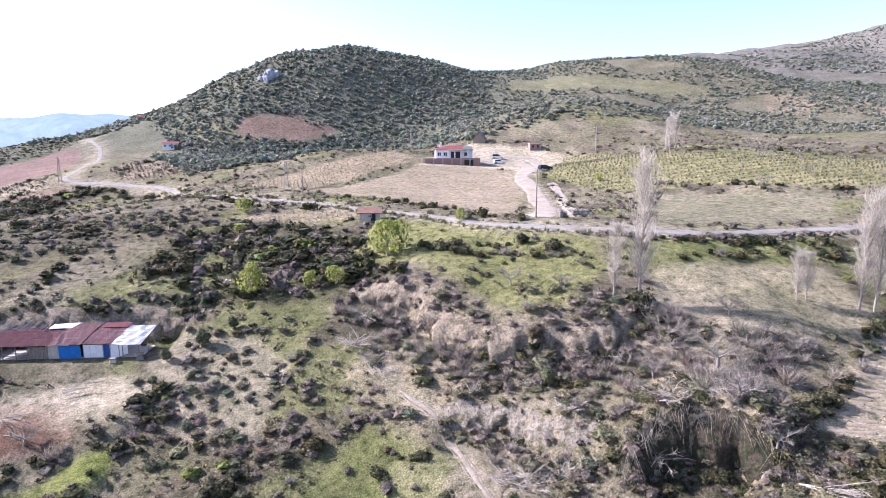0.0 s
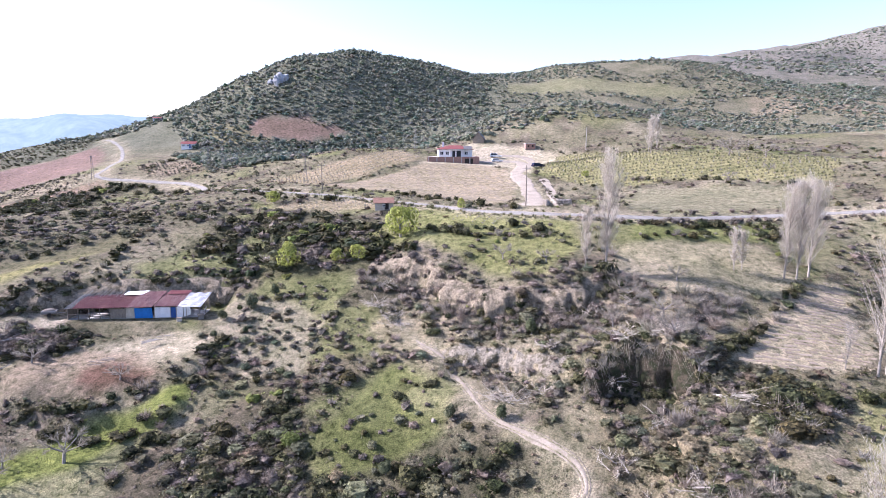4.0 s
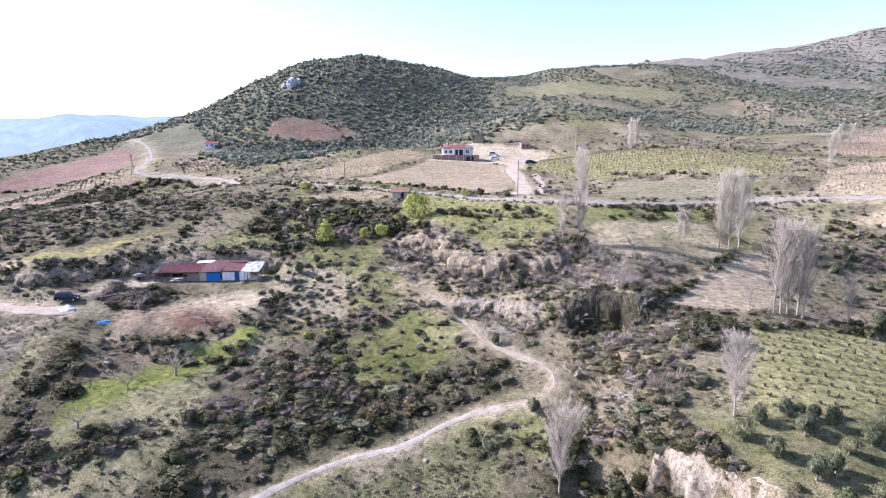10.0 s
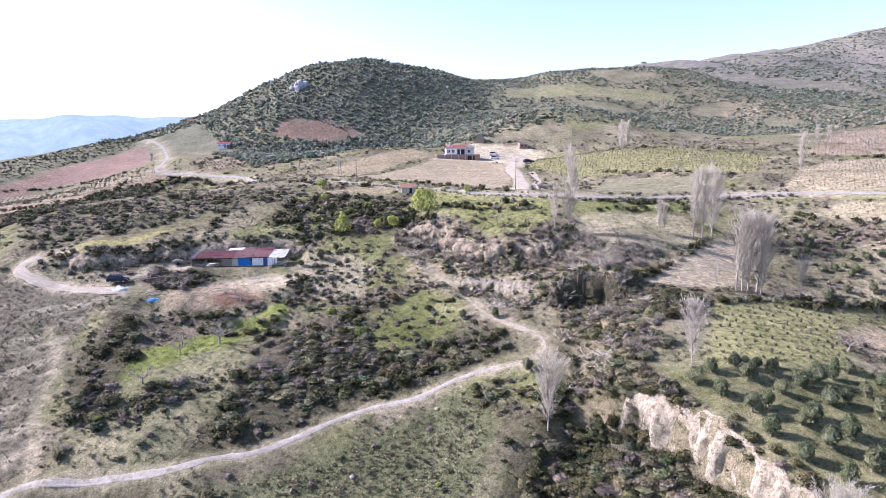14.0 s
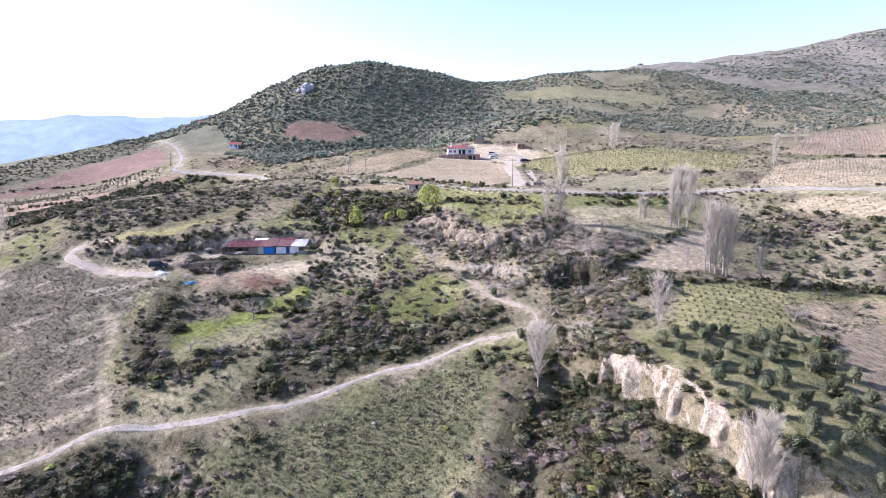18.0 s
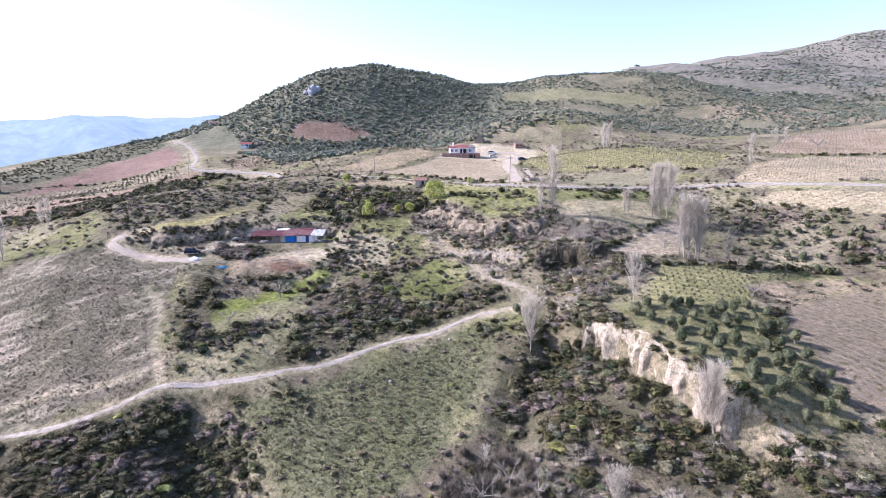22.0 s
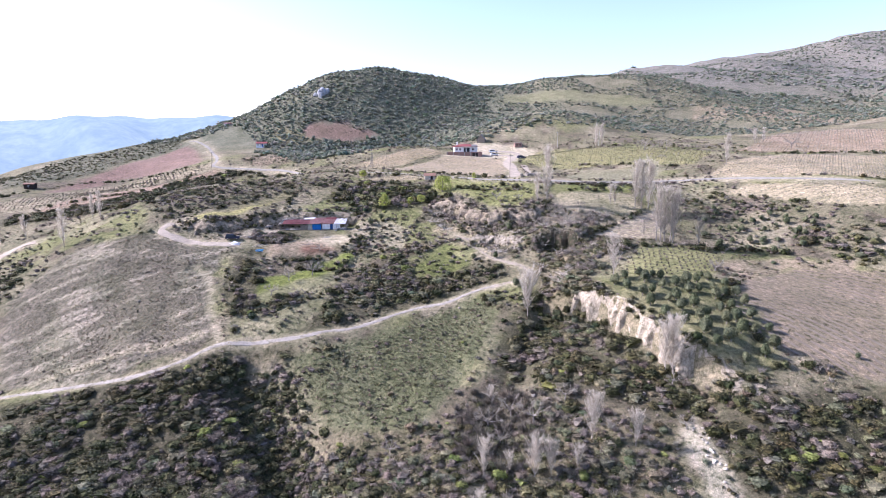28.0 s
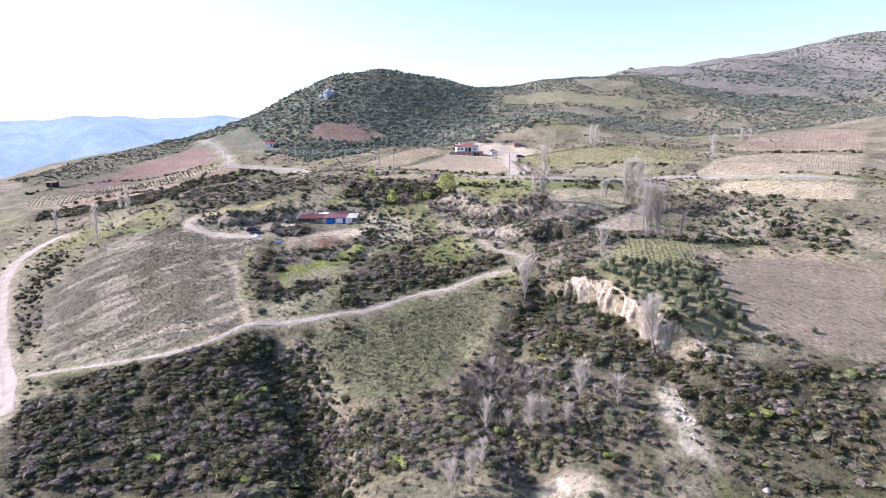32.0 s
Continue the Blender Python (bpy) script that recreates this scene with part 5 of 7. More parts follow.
fringe(MAIN_ROAD[8:17], 0.9, ((-1.9, 0.8), (-2.6, 0.7), (1.9, 0.5)), "grass", "tussock_grass", "tall spring grass along the country road", 0.5, 1.0, 0.4)
fringe(MAIN_ROAD[8:15], 1.6, ((-2.6, 0.35), (2.4, 0.3)), "sage_mid", "grey_scrub", "low shrubs along the country road", 0.5, 1.1)
fringe(MAIN_ROAD[16:22], 1.2, ((-2.2, 0.5), (-3.0, 0.75), (2.4, 0.35)), "bramble_mid", "bramble", "brown brambles on the bank below the road", 0.5, 1.2)
SLOPE_BUSHES = [(-44.6, 12.6), (-35.0, 13.7), (-30.9, 11.0), (-35.2, 2.6), (-38.9, -0.9), (-47.5, -2.0), (-51.5, 6.4)]
mixed(SLOPE_BUSHES, 1.6, 0.5, 1.5, 0.75, (0.55, 0.15, 0.22, 0.04, 0.04))
mixed(GREEN_SLOPE, 2.6, 0.3, 0.95, 0.6, (0.3, 0.42, 0.22, 0.02, 0.04), False, (), 0.35, 7.0)
for k, line in enumerate(HEDGES):
    far = np.hypot(*line[0]) > 105
    p = smooth_line(line, 0.9 if not far else 1.3)
    x, y = p[:, 0] + rng.normal(0, 0.55, len(p)), p[:, 1] + rng.normal(0, 0.55, len(p))
    ok = rng.random(len(p)) < 0.82
    for road_line, w in CLEAR:
        ok &= np.abs(along(road_line, x, y)[0]) > w * 0.8
    dark = rng.random(len(p)) < (0.35 if k in (3, 9, 10) else 0.68)
    for mask, kind, name, label in ((ok & dark, "bush_mid" if far else "bush", "hedge", "uneven dark hedge along a field edge"), (ok & ~dark, "bare_far" if far else "bare", "bare_hedge", "leafless brambles along a field edge")):
        if mask.any():
            planted(kind, name, label, x[mask], y[mask], 0.55 + 1.2 * rng.random(mask.sum()) ** 1.6)
thicket("heath", [(-112, -48), (85, -48), (85, 82), (-112, 82)], 1.35, 0.25, 0.7, 0.88, 0.3, 10.0, "heath", "low brown and olive heath between the bushes", (0.5, 0.9), FIELDS + (GREEN_STRIP,))
thicket("heath", [(-200, 60), (-112, 82), (120, 82), (140, 130), (-60, 240), (-190, 200)], 2.8, 0.4, 1.1, 0.8, 0.36, 22.0, "heath", "low brown heath and dry weeds on the terraces", (0.5, 0.8), FIELDS + (GREEN_STRIP,))
thicket("heath", GREEN_SLOPE, 1.3, 0.25, 0.7, 0.75, 0.3, 8.0, "heath", "low brown heath on the green slope", (0.5, 0.9))
# tussocks
NEAR = [(-110, -50), (80, -50), (80, 75), (-110, 80)]
x, y = spots(DRY_SLOPE, 0.75)
lines = np.sin((y - x * 0.38 + 2.4 * ripple(x, y, 24.0, 2.0) + 0.7 * ripple(x, y, 7.0, 6.0)) * 3.3) + 0.8 * ripple(x, y, 11.0, 4.0) + rng.normal(0, 0.35, len(x))
for keep, kind, name, label in ((lines > 0.25, "dry", "dry_grass", "dry tussocks in lines along the slope"), ((lines < -0.5) & (rng.random(len(x)) < 0.4), "heath", "heath", "low grey heath between the tussock lines")):
    planted(kind, name, label, x[keep], y[keep], rng.uniform(0.2, 0.45, keep.sum()), (0.7, 1.0))
thicket("grass", GREEN_SLOPE, 0.72, 0.25, 0.7, 0.95, 0.0, 9.0, "tussock_grass", "green and straw-coloured tussocks on the slope", (0.6, 0.9))
thicket("dry", GREEN_SLOPE, 1.5, 0.22, 0.5, 0.9, 0.0, 9.0, "dry_grass", "dry tussocks on the green slope", (0.7, 1.0))
thicket("dry", NEAR, 1.7, 0.2, 0.45, 0.8, 0.35, 14.0, "dry_grass", "dry tussock grass", (0.7, 1.0), FIELDS + (DRY_SLOPE, GREEN_SLOPE))
thicket("grass", NEAR, 1.7, 0.2, 0.45, 0.8, 0.45, 20.0, "tussock_grass", "green tussock grass", (0.7, 1.0), FIELDS[:-2] + (DRY_SLOPE, GREEN_SLOPE))


# ---- trees ----
def part(name, bm, mat, parent, label=""):
    """Link a bmesh as one mesh object under a thing."""
    me = bpy.data.meshes.new(name)
    bm.to_mesh(me)
    bm.free()
    me.materials.append(mat)
    ob = new(name, me)
    ob.parent = parent
    return tagged(ob, label)


def part_from(name, verts, faces, mat, parent, label="", tone=None):
    me = bpy.data.meshes.new(name)
    mesh_from(me, np.asarray(verts), np.asarray(faces))
    if tone is not None:
        layer = me.color_attributes.new("cover", "FLOAT_COLOR", "POINT")
        layer.data.foreach_set("color", np.tile(np.float32([*tone, 1]), len(me.vertices)))
    me.materials.append(mat)
    ob = new(name, me)
    ob.parent = parent
    return tagged(ob, label)


def limb(verts, faces, p, q, r0, r1, sides=4):
    """Add a tapered limb from p to q."""
    d = np.array(q) - p
    u = np.cross(d, (0.3, 0.5, 0.81))
    u /= np.linalg.norm(u) + 1e-9
    w = np.cross(d, u)
    w /= np.linalg.norm(w) + 1e-9
    b = len(verts)
    for c, r in ((p, r0), (q, r1)):
        for k in range(sides):
            a = 2 * math.pi * k / sides
            verts.append(np.array(c) + (u * math.cos(a) + w * math.sin(a)) * r)
    for k in range(sides):
        n = (k + 1) % sides
        faces.append((b + k, b + n, b + sides + n, b + sides + k))


def twig(verts, p, d, length, width, g):
    s = np.cross(d, g.normal(0, 1, 3))
    s = s / (np.linalg.norm(s) + 1e-9) * width
    verts += [p - s, p + s, p + d * length]


POPLAR_BARK = plain("poplar_bark", (0.33, 0.295, 0.25), 0.9, 5.0, 0.3)


def poplar_model(seed, fine=6500, wide=0.11, thick=1.0):
    """A leafless poplar 10 m high: straight trunk, steep limbs, a narrow haze of pale twigs."""
    g = np.random.default_rng(seed)
    top = new("poplar")
    tv, tf, cv = [], [], []
    bend = g.normal(0, 0.18, 2)
    spine = [np.array([bend[0] * math.sin(h * 2.2), bend[1] * math.sin(h * 1.7), 10 * h]) for h in np.linspace(0, 0.93, 9)]
    for k in range(8):
        limb(tv, tf, spine[k] - ((0, 0, 0.3) if k == 0 else 0), spine[k + 1], 0.11 * (1 - k / 8.6), 0.11 * (1 - (k + 1) / 8.6), 6)
    limbs = []
    for k in range(64):
        h = g.uniform(0.1, 0.92)
        p = spine[min(8, int(h / 0.93 * 8))] * 1.0
        p[2] = 10 * h
        a = g.uniform(0, 2 * math.pi)
        out = 10 * wide * (0.25 + math.sin(math.pi * (0.08 + 0.86 * h) ** 0.8)) * g.uniform(0.35, 1.0)
        q = p + (math.cos(a) * out, math.sin(a) * out, min(out * g.uniform(1.3, 2.6) + 0.2, 10.25 - p[2]))
        limb(tv, tf, p, q, 0.04, 0.01, 3)
        limbs.append((p, q))
    for k in range(fine):
        p, q = limbs[g.integers(len(limbs))]
        f = g.uniform(0.1, 1.05)
        d = (q - p) / (np.linalg.norm(q - p) + 1e-9) * 0.7 + g.normal(0, 0.5, 3) + (0, 0, 0.45)
        twig(cv, p + (q - p) * f + g.normal(0, 0.1, 3), d / np.linalg.norm(d), g.uniform(0.3, 0.9), thick * g.uniform(0.006, 0.012), g)
    part_from("trunk", tv, np.array(tf), POPLAR_BARK, top)
    part_from("crown", cv, np.arange(len(cv)).reshape(-1, 3), PALE_TWIGS, top, "", (1, 1, 1))
    return top


def spread_model(seed, name, fine, mat, bark, leaf=None, height=4.0, tone=(1, 1, 1)):
    """A low spreading tree: short trunk, forking limbs, then twigs or leaf sprays. About 4 m high."""
    g = np.random.default_rng(seed)
    top = new(name)
    tv, tf, cv = [], [], []
    lean = g.normal(0, 0.12, 2)
    fork = np.array([lean[0], lean[1], height * 0.28])
    limb(tv, tf, np.array([0, 0, -0.25]), fork, 0.17, 0.12, 6)
    ends = []
    for k in range(7):
        a, up = 2 * math.pi * k / 7 + g.uniform(-0.3, 0.3), g.uniform(0.35, 1.1)
        q = fork + np.array([math.cos(a), math.sin(a), up]) * height * g.uniform(0.24, 0.36)
        limb(tv, tf, fork, q, 0.08, 0.04, 4)
        for j in range(3):
            d = g.normal(0, 0.5, 3) + np.array([math.cos(a), math.sin(a), 0.9])
            r = q + d / np.linalg.norm(d) * height * g.uniform(0.16, 0.3)
            limb(tv, tf, q, r, 0.035, 0.012, 3)
            ends.append((q, r))
    for k in range(fine):
        p, q = ends[g.integers(len(ends))]
        at = p + (q - p) * g.uniform(0.1, 1.05)
        if leaf:
            d = g.normal(0, 1, 3)
            d /= np.linalg.norm(d)
            c = at + d * g.uniform(0, 0.5)
            u = np.cross(d, g.normal(0, 1, 3))
            u /= np.linalg.norm(u) + 1e-9
            s = leaf * g.uniform(0.6, 1.4)
            cv += [c - u * s, c + u * s, c + (d * 0.6 + np.cross(u, d) * 0.9) * s * 1.3]
        else:
            d = (q - p) / np.linalg.norm(q - p) + g.normal(0, 0.5, 3) + (0, 0, 0.2)
            twig(cv, at, d / np.linalg.norm(d), g.uniform(0.3, 0.9), g.uniform(0.011, 0.02), g)
    part_from("trunk", tv, np.array(tf), bark, top)
    part_from("crown", cv, np.arange(len(cv)).reshape(-1, 3), mat, top, "", tone)
    return top


def round_model(seed, name, n, leaf, mat, height=3.6, tone=(1, 1, 1), core=True):
    """A small tree with a dense lumpy crown on a short forked trunk."""
    g = np.random.default_rng(seed)
    top = new(name)
    tv, tf = [], []
    fork = np.array([g.normal(0, 0.1), g.normal(0, 0.1), height * 0.3])
    limb(tv, tf, np.array([0, 0, -0.25]), fork, 0.16, 0.12, 6)
    for k in range(5):
        a = 2 * math.pi * k / 5 + g.uniform(-0.3, 0.3)
        limb(tv, tf, fork, fork + np.array([math.cos(a) * 0.6, math.sin(a) * 0.6, 0.8]) * height * 0.3, 0.08, 0.03, 4)
    v, f = leafy(n, leaf, 9, g, core)
    v = v * (height * 0.44, height * 0.44, height * 0.62) + (0, 0, height * 0.2)
    part_from("trunk", tv, np.array(tf), BARK, top)
    part_from("crown", v, f, mat, top, "", tone)
    return top


def grow(models, rows, unit, label, category, group, squash=1.0):
    """Stand copies of the models at the rows' places: x, y, height."""
    for k, (x, y, h) in enumerate(rows):
        if h < 0.8:
            continue
        s = h / unit
        turn = (k * 137.5) % 360
        ob = copy_thing(models[k % len(models)], pose(x, y, float(ground_z(x, y)), 0, 0, turn) @ Matrix.Diagonal((s * squash, s * squash, s, 1)))
        tagged(ob, label if isinstance(label, str) else label(h), category, group)


def retire(models):
    """Take the patterns themselves out of the scene once they are copied."""
    for top in models:
        for o in (*top.children, top):
            bpy.data.objects.remove(o)


poplars = [poplar_model(s, 4200, w) for s, w in ((1, 0.12), (2, 0.14), (3, 0.11), (4, 0.13))]
broad = [poplar_model(s, 1000, w) for s, w in ((5, 0.19), (6, 0.16), (7, 0.21))]
full = [poplar_model(s, 4200, w, 1.6) for s, w in ((8, 0.2), (9, 0.23))]
open_grown = [r for r in POPLARS if 48 < r[0] < 70 and 46 < r[1] < 56]
near = [r for r in POPLARS if r[1] < 30 and abs(r[0]) < 60]
grow(full, near, 10.2, "leafless young poplar with a full pale crown", "tree", "poplars")
retire(full)
tall, short = ([r for r in POPLARS if r not in open_grown and r not in near and (r[2] > 8.5) == high] for high in (True, False))
grow(broad, open_grown, 10.2, "tall leafless tree with an open spreading crown", "tree", "field-edge trees")
retire(broad)
grow(poplars, tall, 10.2, "tall leafless poplar with pale upright twigs", "tree", "poplars")
grow(poplars[::-1], short, 10.2, "young leafless poplar with a thin pale crown", "tree", "poplars", 1.25)
retire(poplars)
bare_trees = [spread_model(s, "bare_tree", 900, TWIGS, BARK) for s in (21, 22, 23)]
grow(bare_trees, [(x, y, h * 0.78) for x, y, h in BARE_TREES], 3.6, "small leafless tree with grey spreading twigs", "tree", "bare trees", 1.1)
retire(bare_trees)
fresh_trees = [round_model(s, "leafy_tree", 900, 0.085, FRESH_LEAF, core=False) for s in (31, 32)]
grow(fresh_trees, FRESH_TREES, 3.6, "tree in fresh yellow-green spring leaf", "tree", "spring trees")
retire(fresh_trees)

olives = [round_model(s, "olive_tree", 420, 0.085, OLIVE_LEAF, 3.6, t) for s, t in ((41, (1, 1, 1)), (42, (0.85, 0.9, 0.8)), (43, (1.15, 1.1, 1.05)), (44, (0.95, 1.0, 0.95)))]
grow(olives, [(x, y, h * 0.8) for x, y, h in OLIVES], 3.6, "olive tree with grey-green crown on dry ground", "tree", "olive trees", 1.0)
def row_places(poly, angle, row_gap, plant_gap, jitter=0.15):
    """Places in straight rows inside an outline."""
    p = np.array(poly, float)
    c, s = math.cos(radians(angle)), math.sin(radians(angle))
    u, v = p[:, 0] * c + p[:, 1] * s, -p[:, 0] * s + p[:, 1] * c
    gu, gv = np.meshgrid(np.arange(u.min(), u.max(), plant_gap), np.arange(v.min(), v.max(), row_gap))
    gu = gu.ravel() + rng.normal(0, jitter, gu.size)
    gv = gv.ravel() + rng.normal(0, jitter * 0.5, gv.size)
    x, y = gu * c - gv * s, gu * s + gv * c
    ok = inside(poly, x, y) & (rng.random(x.size) < 0.93)
    return x[ok], y[ok]


ox, oy = row_places(OLIVE_GROVE, 28, 4.2, 3.8, 0.6)
inland = along(WHITE_CLIFF, ox, oy)[0] < -2.5
grove = [(float(a), float(b), float(h)) for a, b, h in zip(ox[inland], oy[inland], rng.uniform(2.2, 3.5, inland.sum()))]
grow(olives, grove, 3.6, "olive tree in the grove above the white cliff", "tree", "olive grove", 1.0)
ox, oy = spots(ORCHARD_DARK, 4.2, 0.85)
grow(olives, [(float(a), float(b), float(h)) for a, b, h in zip(ox, oy, rng.uniform(1.4, 2.4, len(ox)))], 3.6, "small round olive tree in the hillside orchard", "tree", "hillside orchard", 1.2)
retire(olives)


# ---- vines and furrows ----
def vines(poly, angle, row_gap, plant_gap, lo, hi, label, kind="vine"):
    x, y = row_places(poly, angle, row_gap, plant_gap)
    planted(kind, "vines", label, x, y, rng.uniform(lo, hi, len(x)), (0.9, 1.3), 0.0)


vines(VINES_GREEN, -14, 2.6, 1.5, 0.42, 0.6, "rows of pruned vines on pale green ground", "stump")
vines(VINES_LEFT, 60, 3.4, 2.2, 0.45, 0.75, "rows of pruned vines on tan soil", "stump")
vines(VINES_RIGHT, 8, 3.0, 1.3, 0.45, 0.75, "rows of bare vines on tan soil")
vines(VINES_RIGHT_NEAR, 8, 2.6, 1.3, 0.45, 0.7, "rows of bare vines on tan soil")
vines(VINES_FAR_RIGHT, 12, 3.6, 1.8, 0.5, 0.9, "rows of bare vines on reddish soil")
vines(VINES_TAN, 62, 3.0, 1.6, 0.5, 0.8, "rows of bare vines beside the ploughed field")
vines(VINES_STRIP, 60, 2.6, 1.3, 0.45, 0.7, "rows of bare vines along the road")
vines(VINES_SMALL, 62, 2.2, 1.0, 0.4, 0.6, "rows of bare vines on a small terrace")
vines(ORCHARD_GREEN, 4, 4.5, 2.6, 0.5, 0.9, "rows of young leafless vines in green grass")
vines(ORCHARD_GREEN, 4, 2.9, 1.1, 0.4, 0.75, "strips of tall green grass between the vine rows", "grass")
vines(VINES_TERRACE, 4, 3.2, 1.6, 0.45, 0.75, "rows of bare vines on a hillside terrace", "stump")
vines(RED_LEFT_NEAR, 55, 4.0, 2.4, 0.4, 0.7, "rows of low vines on red-brown soil")


def furrows(poly, angle, gap, height, mat, label, bend=0.0, keep=0.8):
    """Ploughed ridges across a field, as one mesh."""
    p = np.array(poly, float)
    c, s = math.cos(radians(angle)), math.sin(radians(angle))
    u, v = p[:, 0] * c + p[:, 1] * s, -p[:, 0] * s + p[:, 1] * c
    verts, faces = [], []
    for row in np.arange(v.min(), v.max(), gap):
        us = np.arange(u.min(), u.max(), 1.1)
        vv = row + bend * np.sin((us - u.min()) / (u.max() - u.min()) * math.pi) + rng.normal(0, 0.06, len(us))
        x, y = us * c - vv * s, us * s + vv * c
        ok = inside(poly, x, y)
        z = ground_z(x, y)
        hh = height * rng.uniform(0.1, 1.3, len(us))
        for k in range(len(us) - 1):
            if ok[k] and ok[k + 1] and rng.random() < keep:
                b = len(verts)
                for i in (k, k + 1):
                    for off, up in ((-0.32 * gap, -0.05), (0.0, hh[i]), (0.32 * gap, -0.05)):
                        verts.append((x[i] - s * off, y[i] + c * off, z[i] + up))
                faces += [(b, b + 1, b + 4, b + 3), (b + 1, b + 2, b + 5, b + 4)]
    if verts:
        me = bpy.data.meshes.new("furrows")
        mesh_from(me, np.array(verts), np.array(faces))
        me.materials.append(mat)
        tagged(new("furrows", me), label, "soil", kind="stuff")


TAN_SOIL = earth_material("tan_soil", (0.24, 0.2, 0.145), (0.33, 0.275, 0.2))
PALE_SOIL = earth_material("pale_soil", (0.25, 0.205, 0.15), (0.34, 0.28, 0.21), (0.2, 0.185, 0.11))
FALLOW_SOIL = earth_material("fallow_soil", (0.185, 0.152, 0.116), (0.25, 0.205, 0.158), (0.17, 0.15, 0.105))
RED_SOIL = earth_material("red_soil", (0.195, 0.135, 0.115), (0.25, 0.175, 0.15))
furrows(PLOUGHED, 24, 1.5, 0.06, TAN_SOIL, "ploughed tan soil in long ridges", 3.0)
furrows(TILLED_SHADE, -8, 0.9, 0.2, PALE_SOIL, "coarse ploughed clods in rows", 0.0, 0.6)
furrows(PALE_RIGHT, -58, 2.1, 0.03, FALLOW_SOIL, "shallow plough lines on a pale field", 4.0, 0.85)
furrows(RED_LEFT, 52, 3.0, 0.07, RED_SOIL, "ploughed red soil")


# ---- buildings, vehicles and small things ----
def box(bm, x0, x1, y0, y1, z0, z1, bevel=0.0):
    r = bmesh.ops.create_cube(bm, size=1.0, matrix=Matrix.LocRotScale(((x0 + x1) / 2, (y0 + y1) / 2, (z0 + z1) / 2), None, (x1 - x0, y1 - y0, z1 - z0)))
    if bevel:
        edges = list({e for v in r["verts"] for e in v.link_edges})
        bmesh.ops.bevel(bm, geom=edges, offset=bevel, segments=1, affect="EDGES")
    return bm


def box_part(name, dims, mat, parent, label="", bevel=0.0):
    return part(name, box(bmesh.new(), *dims, bevel), mat, parent, label)


def rod(bm, p, q, r, sides=6, r2=None):
    p, q = Vector(p), Vector(q)
    d = q - p
    m = Matrix.Translation((p + q) / 2) @ d.to_track_quat("Z", "Y").to_matrix().to_4x4()
    bmesh.ops.create_cone(bm, cap_ends=True, segments=sides, radius1=r, radius2=r if r2 is None else r2, depth=d.length, matrix=m)
    return bm


def slab(bm, corners, thick):
    """A plate with four corners, given a thickness downwards."""
    up = [bm.verts.new(c) for c in corners]
    low = [bm.verts.new((c[0], c[1], c[2] - thick)) for c in corners]
    bm.faces.new(up)
    bm.faces.new(low[::-1])
    for k in range(4):
        n = (k + 1) % 4
        bm.faces.new((up[k], low[k], low[n], up[n]))
    return bm


def corrugated(a, b, c, d, waves, depth=0.035, drop=0.03, seed=0):
    """A corrugated sheet roof between the eave corners a, b and the ridge corners d, c, with uneven sheets."""
    g = np.random.default_rng(seed)
    a, b, c, d = (np.array(v, float) for v in (a, b, c, d))
    n = waves * 4
    bm = bmesh.new()
    rows = []
    for j, f in enumerate((0.0, 0.33, 0.34, 0.67, 0.68, 1.0)):
        row = []
        for i in range(n + 1):
            u = i / n
            p = (a + (b - a) * u) * (1 - f) + (d + (c - d) * u) * f
            lift = depth * math.sin(u * waves * 2 * math.pi) + (0.03 if j in (0, 2, 4) else 0.0) + 0.03 * math.sin(u * 9 + j)
            row.append(bm.verts.new((p[0], p[1] + (g.uniform(-0.12, 0.06) if j == 0 else 0), p[2] + lift)))
        rows.append(row)
    for r0, r1 in zip(rows, rows[1:]):
        for i in range(n):
            bm.faces.new((r0[i], r0[i + 1], r1[i + 1], r1[i]))
    return bm


def rusty(name, base, rust, rough=0.6):
    m, nodes, links, b = material(name, rough)
    co = nodes.new("ShaderNodeTexCoord").outputs["Object"]
    stretch = nodes.new("ShaderNodeMapping")
    stretch.inputs["Scale"].default_value = (2.2, 0.35, 1.0)
    links.new(co, stretch.inputs["Vector"])
    n1, n2 = noise_node(nodes, links, 1.0, 6, stretch.outputs[0], 0.7), noise_node(nodes, links, 9.0, 4, co)
    r1 = ramp_node(nodes, links, n1.outputs[0], [(0.38, base), (0.66, rust)])
    r2 = ramp_node(nodes, links, n2.outputs[0], [(0.3, (0.7, 0.7, 0.7)), (0.7, (1.15, 1.15, 1.15))])
    links.new(mix_node(nodes, links, "MULTIPLY", 1.0, r1.outputs[0], r2.outputs[0]), b.inputs["Base Color"])
    return m


ROOF_RED = rusty("red_sheet_metal", (0.095, 0.02, 0.026), (0.15, 0.05, 0.045))
ROOF_FADED = rusty("faded_red_sheet", (0.15, 0.06, 0.06), (0.23, 0.13, 0.115))
ROOF_TILE = plain("terracotta_tile", (0.2, 0.065, 0.06), 0.85, 2.0, 0.25)
OLD_TILE = plain("old_brown_tile", (0.24, 0.14, 0.10), 0.9, 2.0, 0.3)
TARP = plain("white_tarpaulin", (0.74, 0.75, 0.76), 0.5, 1.5, 0.12)
BLUE_TARP = plain("blue_tarpaulin", (0.05, 0.34, 0.62), 0.5, 1.5, 0.25)
BLUE_SHEET = plain("bright_blue_sheet", (0.02, 0.17, 0.50), 0.55, 1.2, 0.15)
BLUE_DOOR = plain("blue_paint", (0.03, 0.08, 0.24), 0.6, 2.0, 0.25)
WHITEWASH = plain("white_paint", (0.74, 0.75, 0.76), 0.8, 1.0, 0.08)
